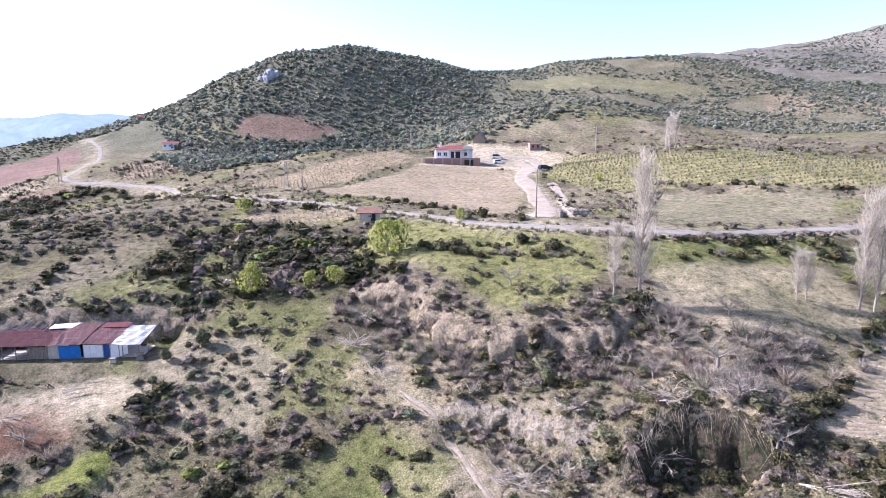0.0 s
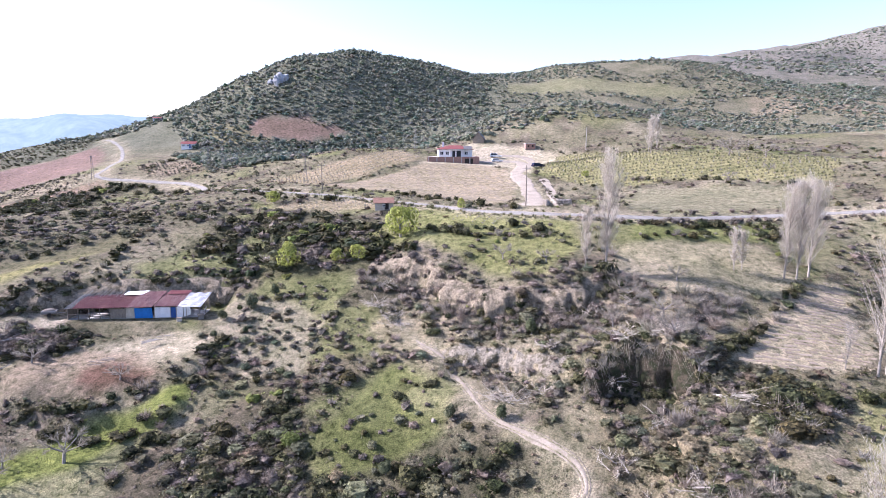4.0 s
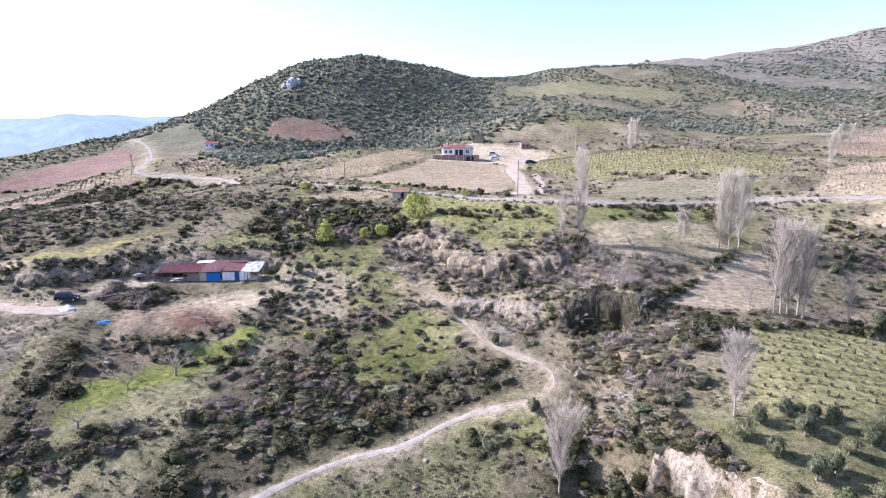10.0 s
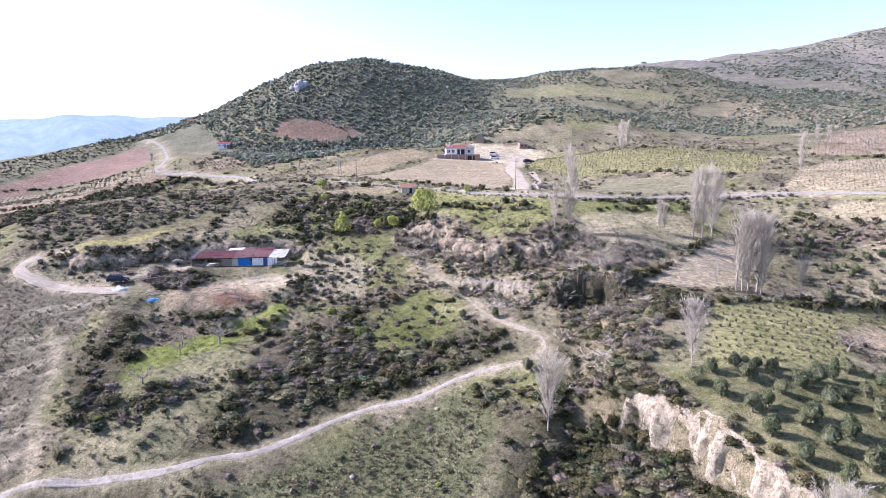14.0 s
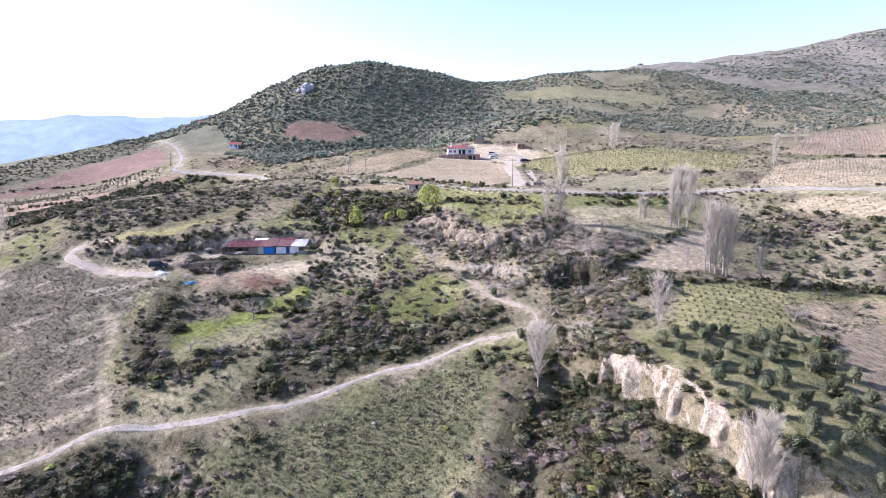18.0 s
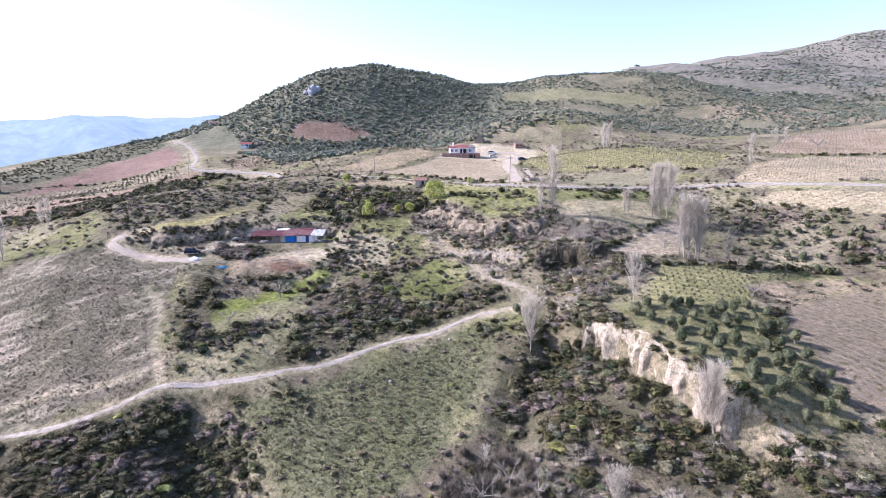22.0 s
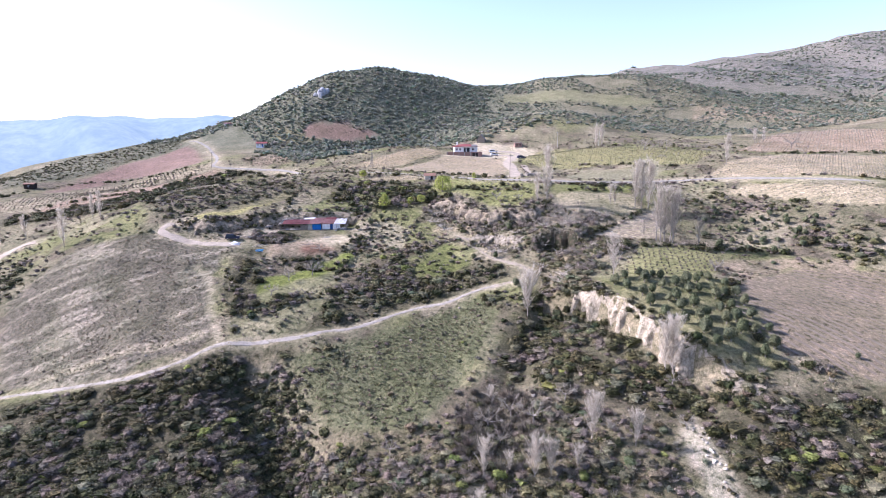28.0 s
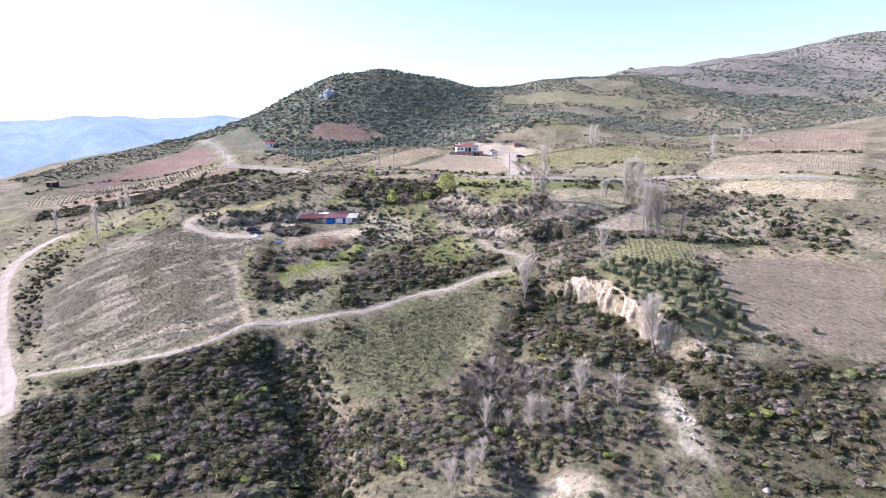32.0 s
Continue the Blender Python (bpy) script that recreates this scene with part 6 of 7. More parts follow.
BEIGE = plain("beige_panel", (0.45, 0.41, 0.34), 0.85, 1.5, 0.2)
WOOD = plain("grey_weathered_wood", (0.24, 0.205, 0.165), 0.9, 4.0, 0.35)
PALE_WOOD = plain("bleached_wood", (0.43, 0.395, 0.345), 0.9, 3.0, 0.25)
# for dark walls and doors, and for shade painted into openings
DARK = plain("near_black", (0.035, 0.03, 0.028), 0.9, 2.0, 0.3)
BRICK = plain("orange_brick", (0.3, 0.185, 0.15), 0.9, 3.0, 0.25)
CONCRETE = plain("grey_concrete", (0.42, 0.40, 0.37), 0.9, 1.5, 0.2)
STONE = plain("pale_stone", (0.27, 0.24, 0.2), 0.95, 1.2, 0.3)
GREY_ROCK = plain("grey_rock", (0.33, 0.34, 0.35), 0.95, 0.3, 0.3)
CAR_DARK = plain("dark_blue_car_paint", (0.018, 0.025, 0.05), 0.25, 1.0, 0.1)
CAR_WHITE = plain("white_car_paint", (0.72, 0.73, 0.74), 0.3, 1.0, 0.05)
CAR_RED = plain("dark_red_car_paint", (0.16, 0.02, 0.03), 0.3, 1.0, 0.1)
RUBBER = plain("black_rubber", (0.02, 0.02, 0.02), 0.8, 6.0, 0.2)
GLASS = plain("dark_window_glass", (0.03, 0.04, 0.05), 0.08, 1.0, 0.1)
CHROME = plain("grey_alloy", (0.5, 0.5, 0.52), 0.3, 3.0, 0.1, 0.8)
STEEL = plain("dull_steel", (0.23, 0.22, 0.21), 0.6, 3.0, 0.2, 0.5)


def place(ob, x, y, turn=0.0, lift=0.0):
    ob.matrix_world = pose(x, y, float(ground_z(x, y)) + lift, 0, 0, turn)
    return ob


def barn():
    """The long ramshackle barn; x runs along its front from the open bays to the tarpaulin, y goes back."""
    top = new("barn")
    top.matrix_world = pose(-63.9, 76.6, 10.15, 0, 0, 4.0) @ Matrix.Diagonal((0.935, 1, 1, 1))
    eave, back, deep = 1.95, 3.0, 5.0

    def z_at(y):
        return eave + (back - eave) * y / deep
    box_part("floor", (0, 23.5, 0.1, 5.1, -0.9, -0.02), CONCRETE, top, "trodden concrete floor")
    box_part("back_wall", (0, 20.0, deep - 0.15, deep, 0.0, back - 0.1), WOOD, top, "back wall of old boards")
    box_part("side_wall", (0.02, 0.14, 0.1, deep - 0.16, 0.0, eave), WOOD, top)
    for x in (7.6, 10.2, 15.2):
        box_part("inner_wall", (x - 0.06, x + 0.06, 0.15, deep - 0.17, 0.0, eave), BEIGE, top)
    for x in (0.1, 1.9, 3.8, 5.7, 7.45):
        part("post", rod(bmesh.new(), (x, 0.0, -0.2), (x, 0.0, eave - 0.05), 0.075, 7), WOOD, top)
    part("beam", rod(bmesh.new(), (0, 0.0, eave - 0.02), (7.5, 0.0, eave - 0.02), 0.07, 6), WOOD, top)
    # low fence of the open bays
    for z in (0.35, 0.75):
        box_part("rail", (0.2, 7.4, -0.02, 0.03, z, z + 0.11), WOOD, top)
    for k in range(13):
        x = 7.6 + 0.2 * k
        box_part("board", (x, x + 0.185, -0.03 + 0.02 * (k % 3), 0.02 + 0.02 * (k % 3), 0.0, eave - 0.1 - 0.07 * (k % 4)), WOOD, top)
    box_part("panel", (10.25, 11.75, -0.04, 0.02, 0.0, eave - 0.12), BEIGE, top, "beige panel")
    blue = box_part("blue_panel", (11.8, 14.9, -0.10, -0.03, 0.0, 1.78), BLUE_SHEET, top, "bright blue sheet covering the bay")
    for x in (12.55, 13.35, 14.1):
        box_part("rib", (x, x + 0.05, -0.125, -0.102, 0.03, 1.75), BLUE_SHEET, blue)
    for x in (15.35, 16.25, 17.15):
        box_part("white_panel", (x, x + 0.86, -0.08, -0.02, 0.05, 1.85), WHITEWASH, top, "white wall panel")
    door = box_part("door", (18.15, 19.05, -0.06, 0.0, 0.0, 1.82), BLUE_DOOR, top, "dark blue wooden door")
    box_part("door_frame", (18.05, 18.14, -0.09, 0.02, 0.0, 1.9), PALE_WOOD, door)
    box_part("door_frame", (19.06, 19.15, -0.09, 0.02, 0.0, 1.9), PALE_WOOD, door)
    box_part("white_panel", (19.2, 20.3, -0.08, -0.02, 0.0, 1.85), WHITEWASH, top, "white wall panel")
    # roofs
    part("roof", corrugated((1.2, -0.45, eave + 0.02), (10.9, -0.45, eave + 0.02), (10.9, deep, back + 0.06), (1.2, deep - 0.8, back - 0.1), 60, 0.02, seed=1), ROOF_RED, top, "dark red corrugated sheets")
    part("roof", corrugated((10.7, -0.7, eave + 0.08), (15.2, -0.7, eave + 0.12), (15.6, deep + 0.3, back + 0.35), (10.8, deep, back + 0.25), 28, 0.02, seed=2), ROOF_FADED, top, "faded red corrugated sheets")
    part("roof", corrugated((15.4, -0.4, eave + 0.12), (19.7, -0.4, eave + 0.12), (20.1, deep, back + 0.2), (15.5, deep, back + 0.2), 27, 0.02, seed=3), ROOF_FADED, top, "weathered brown corrugated sheets")
    part("roof_patch", slab(bmesh.new(), [(13.0, 1.6, z_at(1.6) + 0.24), (14.0, 1.6, z_at(1.6) + 0.26), (14.0, 2.9, z_at(2.9) + 0.28), (13.0, 2.9, z_at(2.9) + 0.26)], 0.03), ROOF_RED, top, "dark red patch sheet")
    part("roof_patch", slab(bmesh.new(), [(16.2, 3.9, back + 0.12), (20.0, 3.9, back + 0.12), (20.3, 5.2, back + 0.42), (16.2, 5.2, back + 0.42)], 0.04), ROOF_RED, top, "dark red ridge sheet")
    part("roof_patch", slab(bmesh.new(), [(8.2, 4.0, back + 0.05), (11.6, 4.0, back + 0.1), (12.4, 5.3, back + 0.46), (8.4, 5.2, back + 0.32)], 0.04), TARP, top, "pale grey sheet")
    # tarpaulin lean-to
    bm = bmesh.new()
    nx, ny = 12, 8
    grid = [[bm.verts.new((19.5 + 4.2 * i / nx + 0.25 * j / ny, -0.5 + (deep + 0.4) * j / ny - 0.35 * math.sin(i / nx * math.pi), eave + 0.12 + (back - eave) * j / ny - 0.28 * max(0, i / nx - 0.55) + 0.08 * math.sin(i * 1.3) * math.sin(j * 1.1))) for i in range(nx + 1)] for j in range(ny + 1)]
    for r0, r1 in zip(grid, grid[1:]):
        for i in range(nx):
            bm.faces.new((r0[i], r0[i + 1], r1[i + 1], r1[i]))
    bmesh.ops.solidify(bm, geom=bm.faces[:], thickness=0.03)
    tarp = part("tarpaulin", bm, TARP, top, "crumpled white tarpaulin roof")
    for k in range(6):
        y = 0.1 + 0.85 * k
        part("batten", rod(bmesh.new(), (19.9, y, z_at(y) + 0.32), (23.4, y, z_at(y) + 0.12), 0.035, 5), PALE_WOOD, tarp)
    for x, y in ((21.0, -0.3), (23.3, -0.2), (23.5, 2.2), (23.5, 4.6)):
        part("post", rod(bmesh.new(), (x, y, -0.4), (x, y, eave + 0.1), 0.06, 6), WOOD, top)
    part("side_sheet", slab(bmesh.new(), [(20.4, 0.0, 1.9), (21.6, 0.0, 1.85), (21.6, 0.04, 0.5), (20.4, 0.04, 0.1)], 0.02), TARP, top, "hanging white sheet")
    # bare poles sticking out over the back edge and the open end
    for k in range(17):
        x = 0.3 + 0.5 * k + 0.12 * math.sin(k * 2.3)
        part("rafter", rod(bmesh.new(), (x + 0.2, deep - 1.4, back - 0.25), (x + 0.75, deep + 0.7 + 0.35 * math.sin(k * 1.7), back + 0.38 + 0.18 * math.sin(k)), 0.045, 5), PALE_WOOD, top)
    for k in range(6):
        x = 0.1 + 0.24 * k
        part("rafter", rod(bmesh.new(), (x - 0.3, -0.4, eave), (x + 0.45, deep, back), 0.05, 5), PALE_WOOD, top)
    part("pole", rod(bmesh.new(), (23.2, -1.3, -0.2), (24.4, 0.6, 1.7), 0.07, 6), PALE_WOOD, top, "bleached leaning pole")
    tagged(top, "long ramshackle barn with rusty red sheet roof", "barn")


barn()


def clutter(name, label, category, x, y, w, d, h, mat, turn=0.0):
    """A lidded crate, drum or bundle: a bevelled body with a lid and straps."""
    top = new(name)
    box_part("body", (-w / 2, w / 2, -d / 2, d / 2, -0.1, h * 0.8), mat, top, "", min(w, d, h) * 0.12)
    box_part("lid", (-w / 2 - 0.03, w / 2 + 0.03, -d / 2 - 0.03, d / 2 + 0.03, h * 0.8, h), WOOD if mat is not WOOD else STEEL, top, "", 0.02)
    tagged(place(top, x, y, turn), label, category)


clutter("crate", "small wooden box by the blue door", "crate", -44.9, 76.2, 0.8, 0.6, 0.6, PALE_WOOD, 8)
clutter("drum", "dark metal drum under the tarpaulin", "drum", -41.7, 77.2, 0.9, 0.9, 0.9, STEEL, 30)


def planks(x, y, n, length, label, turn, mat=PALE_WOOD, spread=1.1):
    g = np.random.default_rng(int(abs(x * 7 + y * 3)))
    top = new("plank_pile")
    for k in range(n):
        a = g.normal(0, 0.35)
        o = g.normal(0, spread, 2)
        z = 0.08 + 0.07 * (k % 5)
        c, s = math.cos(a), math.sin(a)
        bm = rod(bmesh.new(), (o[0] - c * length / 2, o[1] - s * length / 2, z), (o[0] + c * length / 2, o[1] + s * length / 2, z + g.uniform(-0.05, 0.3)), 0.06, 5, 0.04)
        part("plank", bm, mat, top)
    tagged(place(top, x, y, turn), label, "wood pile")


planks(-47.5, 71.5, 9, 2.2, "pile of old boards on the bare ground below the barn", 15)
planks(-52.0, 65.5, 12, 2.4, "heap of cut branches in the round yard", -10, WOOD, 0.9)
planks(-69.5, 69.5, 8, 5.0, "long poles lying on the bank by the barn", 30, PALE_WOOD, 0.7)
planks(-48.5, 62.0, 5, 3.2, "long poles lying across the red soil", -35, WOOD, 0.9)
planks(-66.5, 63.0, 7, 1.8, "scattered boards beside the track", 40, PALE_WOOD, 1.2)


def heap(name, x, y, w, d, h, mat, label, category, seed, folds=0.12):
    """A crumpled sheet or heap of sacks lying on the ground."""
    g = np.random.default_rng(seed)
    bm = bmesh.new()
    n = 14
    ph = g.uniform(0, 6, 6)
    rows = []
    for j in range(n + 1):
        row = []
        for i in range(n + 1):
            u, v = i / n * 2 - 1, j / n * 2 - 1
            fall = max(0.0, 1 - (u * u + v * v) * 0.8)
            z = h * fall * (0.6 + 0.4 * math.sin(3.1 * u + ph[0]) * math.sin(2.7 * v + ph[1])) + folds * math.sin(7 * u + ph[2] + 2 * v) * math.sin(6 * v + ph[3]) * min(1, fall * 2)
            x_, y_ = x + u * w / 2 * (1 + 0.15 * math.sin(4 * v + ph[4])), y + v * d / 2 * (1 + 0.15 * math.sin(4 * u + ph[5]))
            row.append(bm.verts.new((x_ - x, y_ - y, float(ground_z(x_, y_)) - float(ground_z(x, y)) + max(z, 0) + 0.04)))
        rows.append(row)
    for r0, r1 in zip(rows, rows[1:]):
        for i in range(n):
            bm.faces.new((r0[i], r0[i + 1], r1[i + 1], r1[i]))
    bmesh.ops.solidify(bm, geom=bm.faces[:], thickness=0.04)
    me = bpy.data.meshes.new(name)
    bm.to_mesh(me)
    bm.free()
    me.materials.append(mat)
    place(tagged(new(name, me), label, category), x, y)


heap("tarp", -66.0, 60.6, 2.6, 0.9, 0.35, BLUE_TARP, "crumpled bright blue tarpaulin on the yard edge", "tarpaulin", 3)
heap("sack_heap", -74.6, 63.9, 3.0, 2.0, 0.8, TARP, "heap of white sacks beside the track", "sacks", 4)
heap("tarp", -35.2, 92.0, 2.0, 1.4, 0.2, TARP, "pale sheet lying in the grass", "tarpaulin", 5)


def car(x, y, turn, mat, label, tall=1.62, length=4.3, lift=0.0):
    """A car heading along its own x: body, cabin with windows, wheels, lamps."""
    top = new("car")
    hl, w = length / 2, 0.88
    bm = bmesh.new()
    outline = [(-hl, 0.32), (-hl, 0.78), (-hl + 0.12, 0.92), (hl * 0.42, 0.95), (hl * 0.92, 0.82), (hl, 0.66), (hl, 0.32)]
    left, right = ([bm.verts.new((a, s * w, b)) for a, b in outline] for s in (-1, 1))
    bm.faces.new(left)
    bm.faces.new(right[::-1])
    for k in range(len(outline)):
        n = (k + 1) % len(outline)
        bm.faces.new((left[n], left[k], right[k], right[n]))
    bmesh.ops.bevel(bm, geom=bm.edges[:], offset=0.06, segments=2, affect="EDGES")
    body = part("body", bm, mat, top)
    bm = bmesh.new()
    low = [(-hl + 0.1, 0.92), (hl * 0.44, 0.94)]
    high = [(-hl + 0.35, tall), (hl * 0.12, tall)]
    corners = [bm.verts.new((a, s * k, b)) for (a, b), k in zip(low + high, (w - 0.04, w - 0.04, w - 0.2, w - 0.2)) for s in (-1, 1)]
    l0, r0, l1, r1, l2, r2, l3, r3 = corners
    for f in ((l0, l1, l3, l2), (r0, r2, r3, r1), (l1, r1, r3, l3), (l0, l2, r2, r0), (l2, l3, r3, r2), (l0, r0, r1, l1)):
        bm.faces.new(f)
    bmesh.ops.bevel(bm, geom=bm.edges[:], offset=0.05, segments=1, affect="EDGES")
    cabin = part("cabin", bm, mat, top)
    part("windscreen", slab(bmesh.new(), [(hl * 0.43, -0.7, 0.99), (hl * 0.43, 0.7, 0.99), (hl * 0.15, 0.6, tall - 0.06), (hl * 0.15, -0.6, tall - 0.06)], -0.03), GLASS, cabin)
    for s in (-1, 1):
        part("side_window", slab(bmesh.new(), [(-hl + 0.4, s * (w - 0.05), 1.0), (hl * 0.32, s * (w - 0.05), 1.0), (hl * 0.1, s * (w - 0.17), tall - 0.1), (-hl + 0.5, s * (w - 0.17), tall - 0.1)], -0.03), GLASS, cabin)
        box_part("headlight", (hl - 0.08, hl + 0.015, s * 0.62 - 0.16, s * 0.62 + 0.16, 0.62, 0.74), WHITEWASH, body)
        box_part("tail_light", (-hl - 0.015, -hl + 0.05, s * 0.66 - 0.12, s * 0.66 + 0.12, 0.66, 0.84), CAR_RED, body)
        for a in (-hl * 0.62, hl * 0.64):
            tyre = part("wheel", rod(bmesh.new(), (a, s * (w - 0.2), 0.33), (a, s * (w + 0.02), 0.33), 0.33, 14), RUBBER, top)
            part("rim", rod(bmesh.new(), (a, s * (w + 0.0), 0.33), (a, s * (w + 0.035), 0.33), 0.2, 10), CHROME, tyre)
    box_part("bumper", (hl - 0.05, hl + 0.06, -0.8, 0.8, 0.34, 0.5), RUBBER, body, "", 0.02)
    tagged(place(top, x, y, turn, lift), label, "car")


car(-76.3, 66.9, 8, CAR_DARK, "dark blue car parked on the dirt track", 1.66, 4.4, 0.16)
car(20.6, 225.0, -4, CAR_WHITE, "white car parked on the building site", 1.75, 4.9, 0.1)
car(20.0, 212.0, 6, CAR_WHITE, "pale grey car parked near the white house", 1.5, 4.3, 0.1)
car(31.0, 181.0, 20, CAR_DARK, "dark car parked beside the earth drive", 1.5, 4.3, 0.1)


def trailer(x, y):
    top = new("trailer")
    box_part("tray", (-1.2, 1.2, -0.7, 0.7, 0.5, 0.95), STEEL, top, "", 0.03)
    heap_bm = bmesh.new()
    bmesh.ops.create_icosphere(heap_bm, subdivisions=2, radius=1.0, matrix=Matrix.LocRotScale((0, 0, 0.95), None, (1.0, 0.6, 0.35)))
    part("load", heap_bm, WOOD, top, "grey brushwood load")
    for s in (-1, 1):
        part("wheel", rod(bmesh.new(), (0.1, s * 0.72, 0.33), (0.1, s * 0.92, 0.33), 0.33, 12), RUBBER, top)
    part("drawbar", rod(bmesh.new(), (1.2, 0, 0.5), (2.3, 0, 0.35), 0.06, 6), STEEL, top)
    tagged(place(top, x, y, 20), "dark farm trailer loaded with grey brushwood", "trailer")


trailer(-67.6, 77.8)


def window(parent, x, y, z, w, h, face=-1, frame_mat=WHITEWASH):
    """A window in a wall that looks along y: frame and two panes."""
    f = box_part("window", (x - w / 2, x + w / 2, y + min(0, face * 0.06), y + max(0, face * 0.06), z, z + h), frame_mat, parent)
    for s in (-1, 1):
        box_part("pane", (x + s * w / 4 - w * 0.2, x + s * w / 4 + w * 0.2, y + min(face * 0.065, face * 0.085), y + max(face * 0.065, face * 0.085), z + 0.1, z + h - 0.1), GLASS, f)


def hip_roof(x0, x1, y0, y1, z, rise, over=0.5):
    bm = bmesh.new()
    x0, x1, y0, y1 = x0 - over, x1 + over, y0 - over, y1 + over
    half = (y1 - y0) / 2
    low = [bm.verts.new(p) for p in ((x0, y0, z), (x1, y0, z), (x1, y1, z), (x0, y1, z))]
    r0, r1 = bm.verts.new((x0 + half, y0 + half, z + rise)), bm.verts.new((x1 - half, y0 + half, z + rise))
    base = [bm.verts.new((v.co.x, v.co.y, z - 0.18)) for v in low]
    for f in ((low[0], low[1], r1, r0), (low[1], low[2], r1), (low[2], low[3], r0, r1), (low[3], low[0], r0)):
        bm.faces.new(f)
    for k in range(4):
        n = (k + 1) % 4
        bm.faces.new((low[k], base[k], base[n], low[n]))
    bm.faces.new(base[::-1])
    return bm


def gable_roof(x0, x1, y0, y1, z, rise, over=0.35, thick=0.14):
    bm = bmesh.new()
    xm = (y0 + y1) / 2
    for s, ye in ((-1, y0 - over), (1, y1 + over)):
        slab(bm, [(x0 - over, ye, z - 0.05), (x1 + over, ye, z - 0.05), (x1 + over, xm, z + rise), (x0 - over, xm, z + rise)][::s], thick)
    return bm


def white_house():
    """The new white house on its brick terrace."""
    top = new("house")
    place(top, -6.5, 197.5, 3.0, 0.0)
    top.location.z = 31.3
    box_part("terrace", (0.6, 18.6, 1.2, 13.5, -2.2, 2.1), CONCRETE, top, "concrete terrace floor")
    front = box_part("brick_wall", (0.0, 18.9, 0.0, 1.19, -2.5, 2.3), BRICK, top, "unplastered brick retaining wall")
    for k in range(6):
        box_part("pier", (0.3 + 3.0 * k, 0.6 + 3.0 * k, -0.14, -0.01, -2.5, 2.3), CONCRETE, front)
    # the wall is closed here; a dark plate gives the bay's inner shade
    box_part("garage_opening", (13.6, 16.6, -0.03, 0.02, -0.4, 1.7), DARK, front, "dark plate painting the shade inside a garage bay")
    box_part("brick_wall", (18.61, 19.0, 1.2, 13.5, -2.5, 2.2), BRICK, top, "brick side wall")
    walls = box_part("wall", (4.2, 16.6, 3.2, 11.5, 2.1, 5.0), WHITEWASH, top, "white rendered walls")
    for x in (5.4, 7.4):
        window(walls, x, 3.2, 2.9, 1.2, 1.3)
    door = box_part("glass_door", (9.2, 12.4, 3.14, 3.2, 2.1, 4.4), GLASS, walls, "dark glazed doors under the porch")
    for x in (9.15, 10.75, 12.4):
        box_part("door_frame", (x, x + 0.1, 3.1, 3.13, 2.1, 4.4), WHITEWASH, door)
    window(walls, 14.4, 3.2, 2.9, 1.3, 1.3)
    for x in (8.3, 10.4, 12.6, 14.9):
        part("column", rod(bmesh.new(), (x, 1.9, 2.1), (x, 1.9, 4.85), 0.14, 8), WHITEWASH, top)
    box_part("porch_roof", (7.9, 15.6, 1.5, 3.19, 4.85, 5.05), CONCRETE, top)
    roof = part("roof", hip_roof(4.2, 16.6, 3.2, 11.5, 5.05, 1.3), ROOF_TILE, top, "red tiled hip roof")
    part("dormer", gable_roof(13.6, 16.2, 2.3, 5.2, 5.2, 0.9, 0.2), STEEL, roof, "grey gabled dormer")
    box_part("chimney", (5.8, 6.5, 8.0, 8.7, 5.6, 7.6), WHITEWASH, roof)
    tagged(top, "white single-storey house with red roof on brick terrace", "house")


def cottage(x, y, w, d, h, rise, wall_mat, roof_mat, label, turn=0.0, lift=0.0, windows=2, name="house"):
    top = new(name)
    place(top, x, y, turn, lift)
    walls = box_part("wall", (-w / 2, w / 2, -d / 2, d / 2, -0.8, h), wall_mat, top)
    for x in (-w / 2, w / 2 - 0.12):
        bm = bmesh.new()
        near, far = ([bm.verts.new((x + k, *q)) for q in ((-d / 2, h - 0.05), (d / 2, h - 0.05), (0.0, h + rise - 0.03))] for k in (0.0, 0.12))
        bm.faces.new(near[::-1])
        bm.faces.new(far)
        for k in range(3):
            bm.faces.new((near[k], near[(k + 1) % 3], far[(k + 1) % 3], far[k]))
        part("gable", bm, wall_mat, walls)
    part("roof", gable_roof(-w / 2, w / 2, -d / 2, d / 2, h, rise), roof_mat, top)
    for k in range(windows):
        window(walls, -w / 2 + w * (k + 0.5) / max(1, windows), -d / 2, h * 0.35, w * 0.16, h * 0.4)
    box_part("door", (w * 0.04, w * 0.04 + 0.9, -d / 2 - 0.05, -d / 2, 0.0, min(2.0, h * 0.85)), DARK if wall_mat is not WHITEWASH else BLUE_DOOR, walls)
    tagged(top, label, "house" if name == "house" else name)


white_house()
cottage(-13.9, 111.8, 3.9, 3.0, 1.6, 0.9, BEIGE, OLD_TILE, "small white field hut with brown tiled roof", 5, 0.1, 1, "hut")
cottage(-134.0, 296.0, 7.0, 5.0, 2.3, 1.1, WHITEWASH, ROOF_TILE, "small white farmhouse with red tiled roof", 8, 0.0, 3)
cottage(-235.5, 206.0, 5.0, 4.0, 2.6, 0.6, DARK, OLD_TILE, "dark field shed with a low roof", 10, 0.0, 1, "shed")
cottage(-178.0, 356.0, 4.5, 3.5, 1.8, 0.6, WHITEWASH, ROOF_TILE, "distant white house on the ridge", 15, 0.0, 3)
cottage(15.2, 251.0, 4.2, 5.0, 1.2, 3.2, WOOD, STEEL, "steep-roofed wooden cabin under construction", 78, 0.2, 1, "cabin")


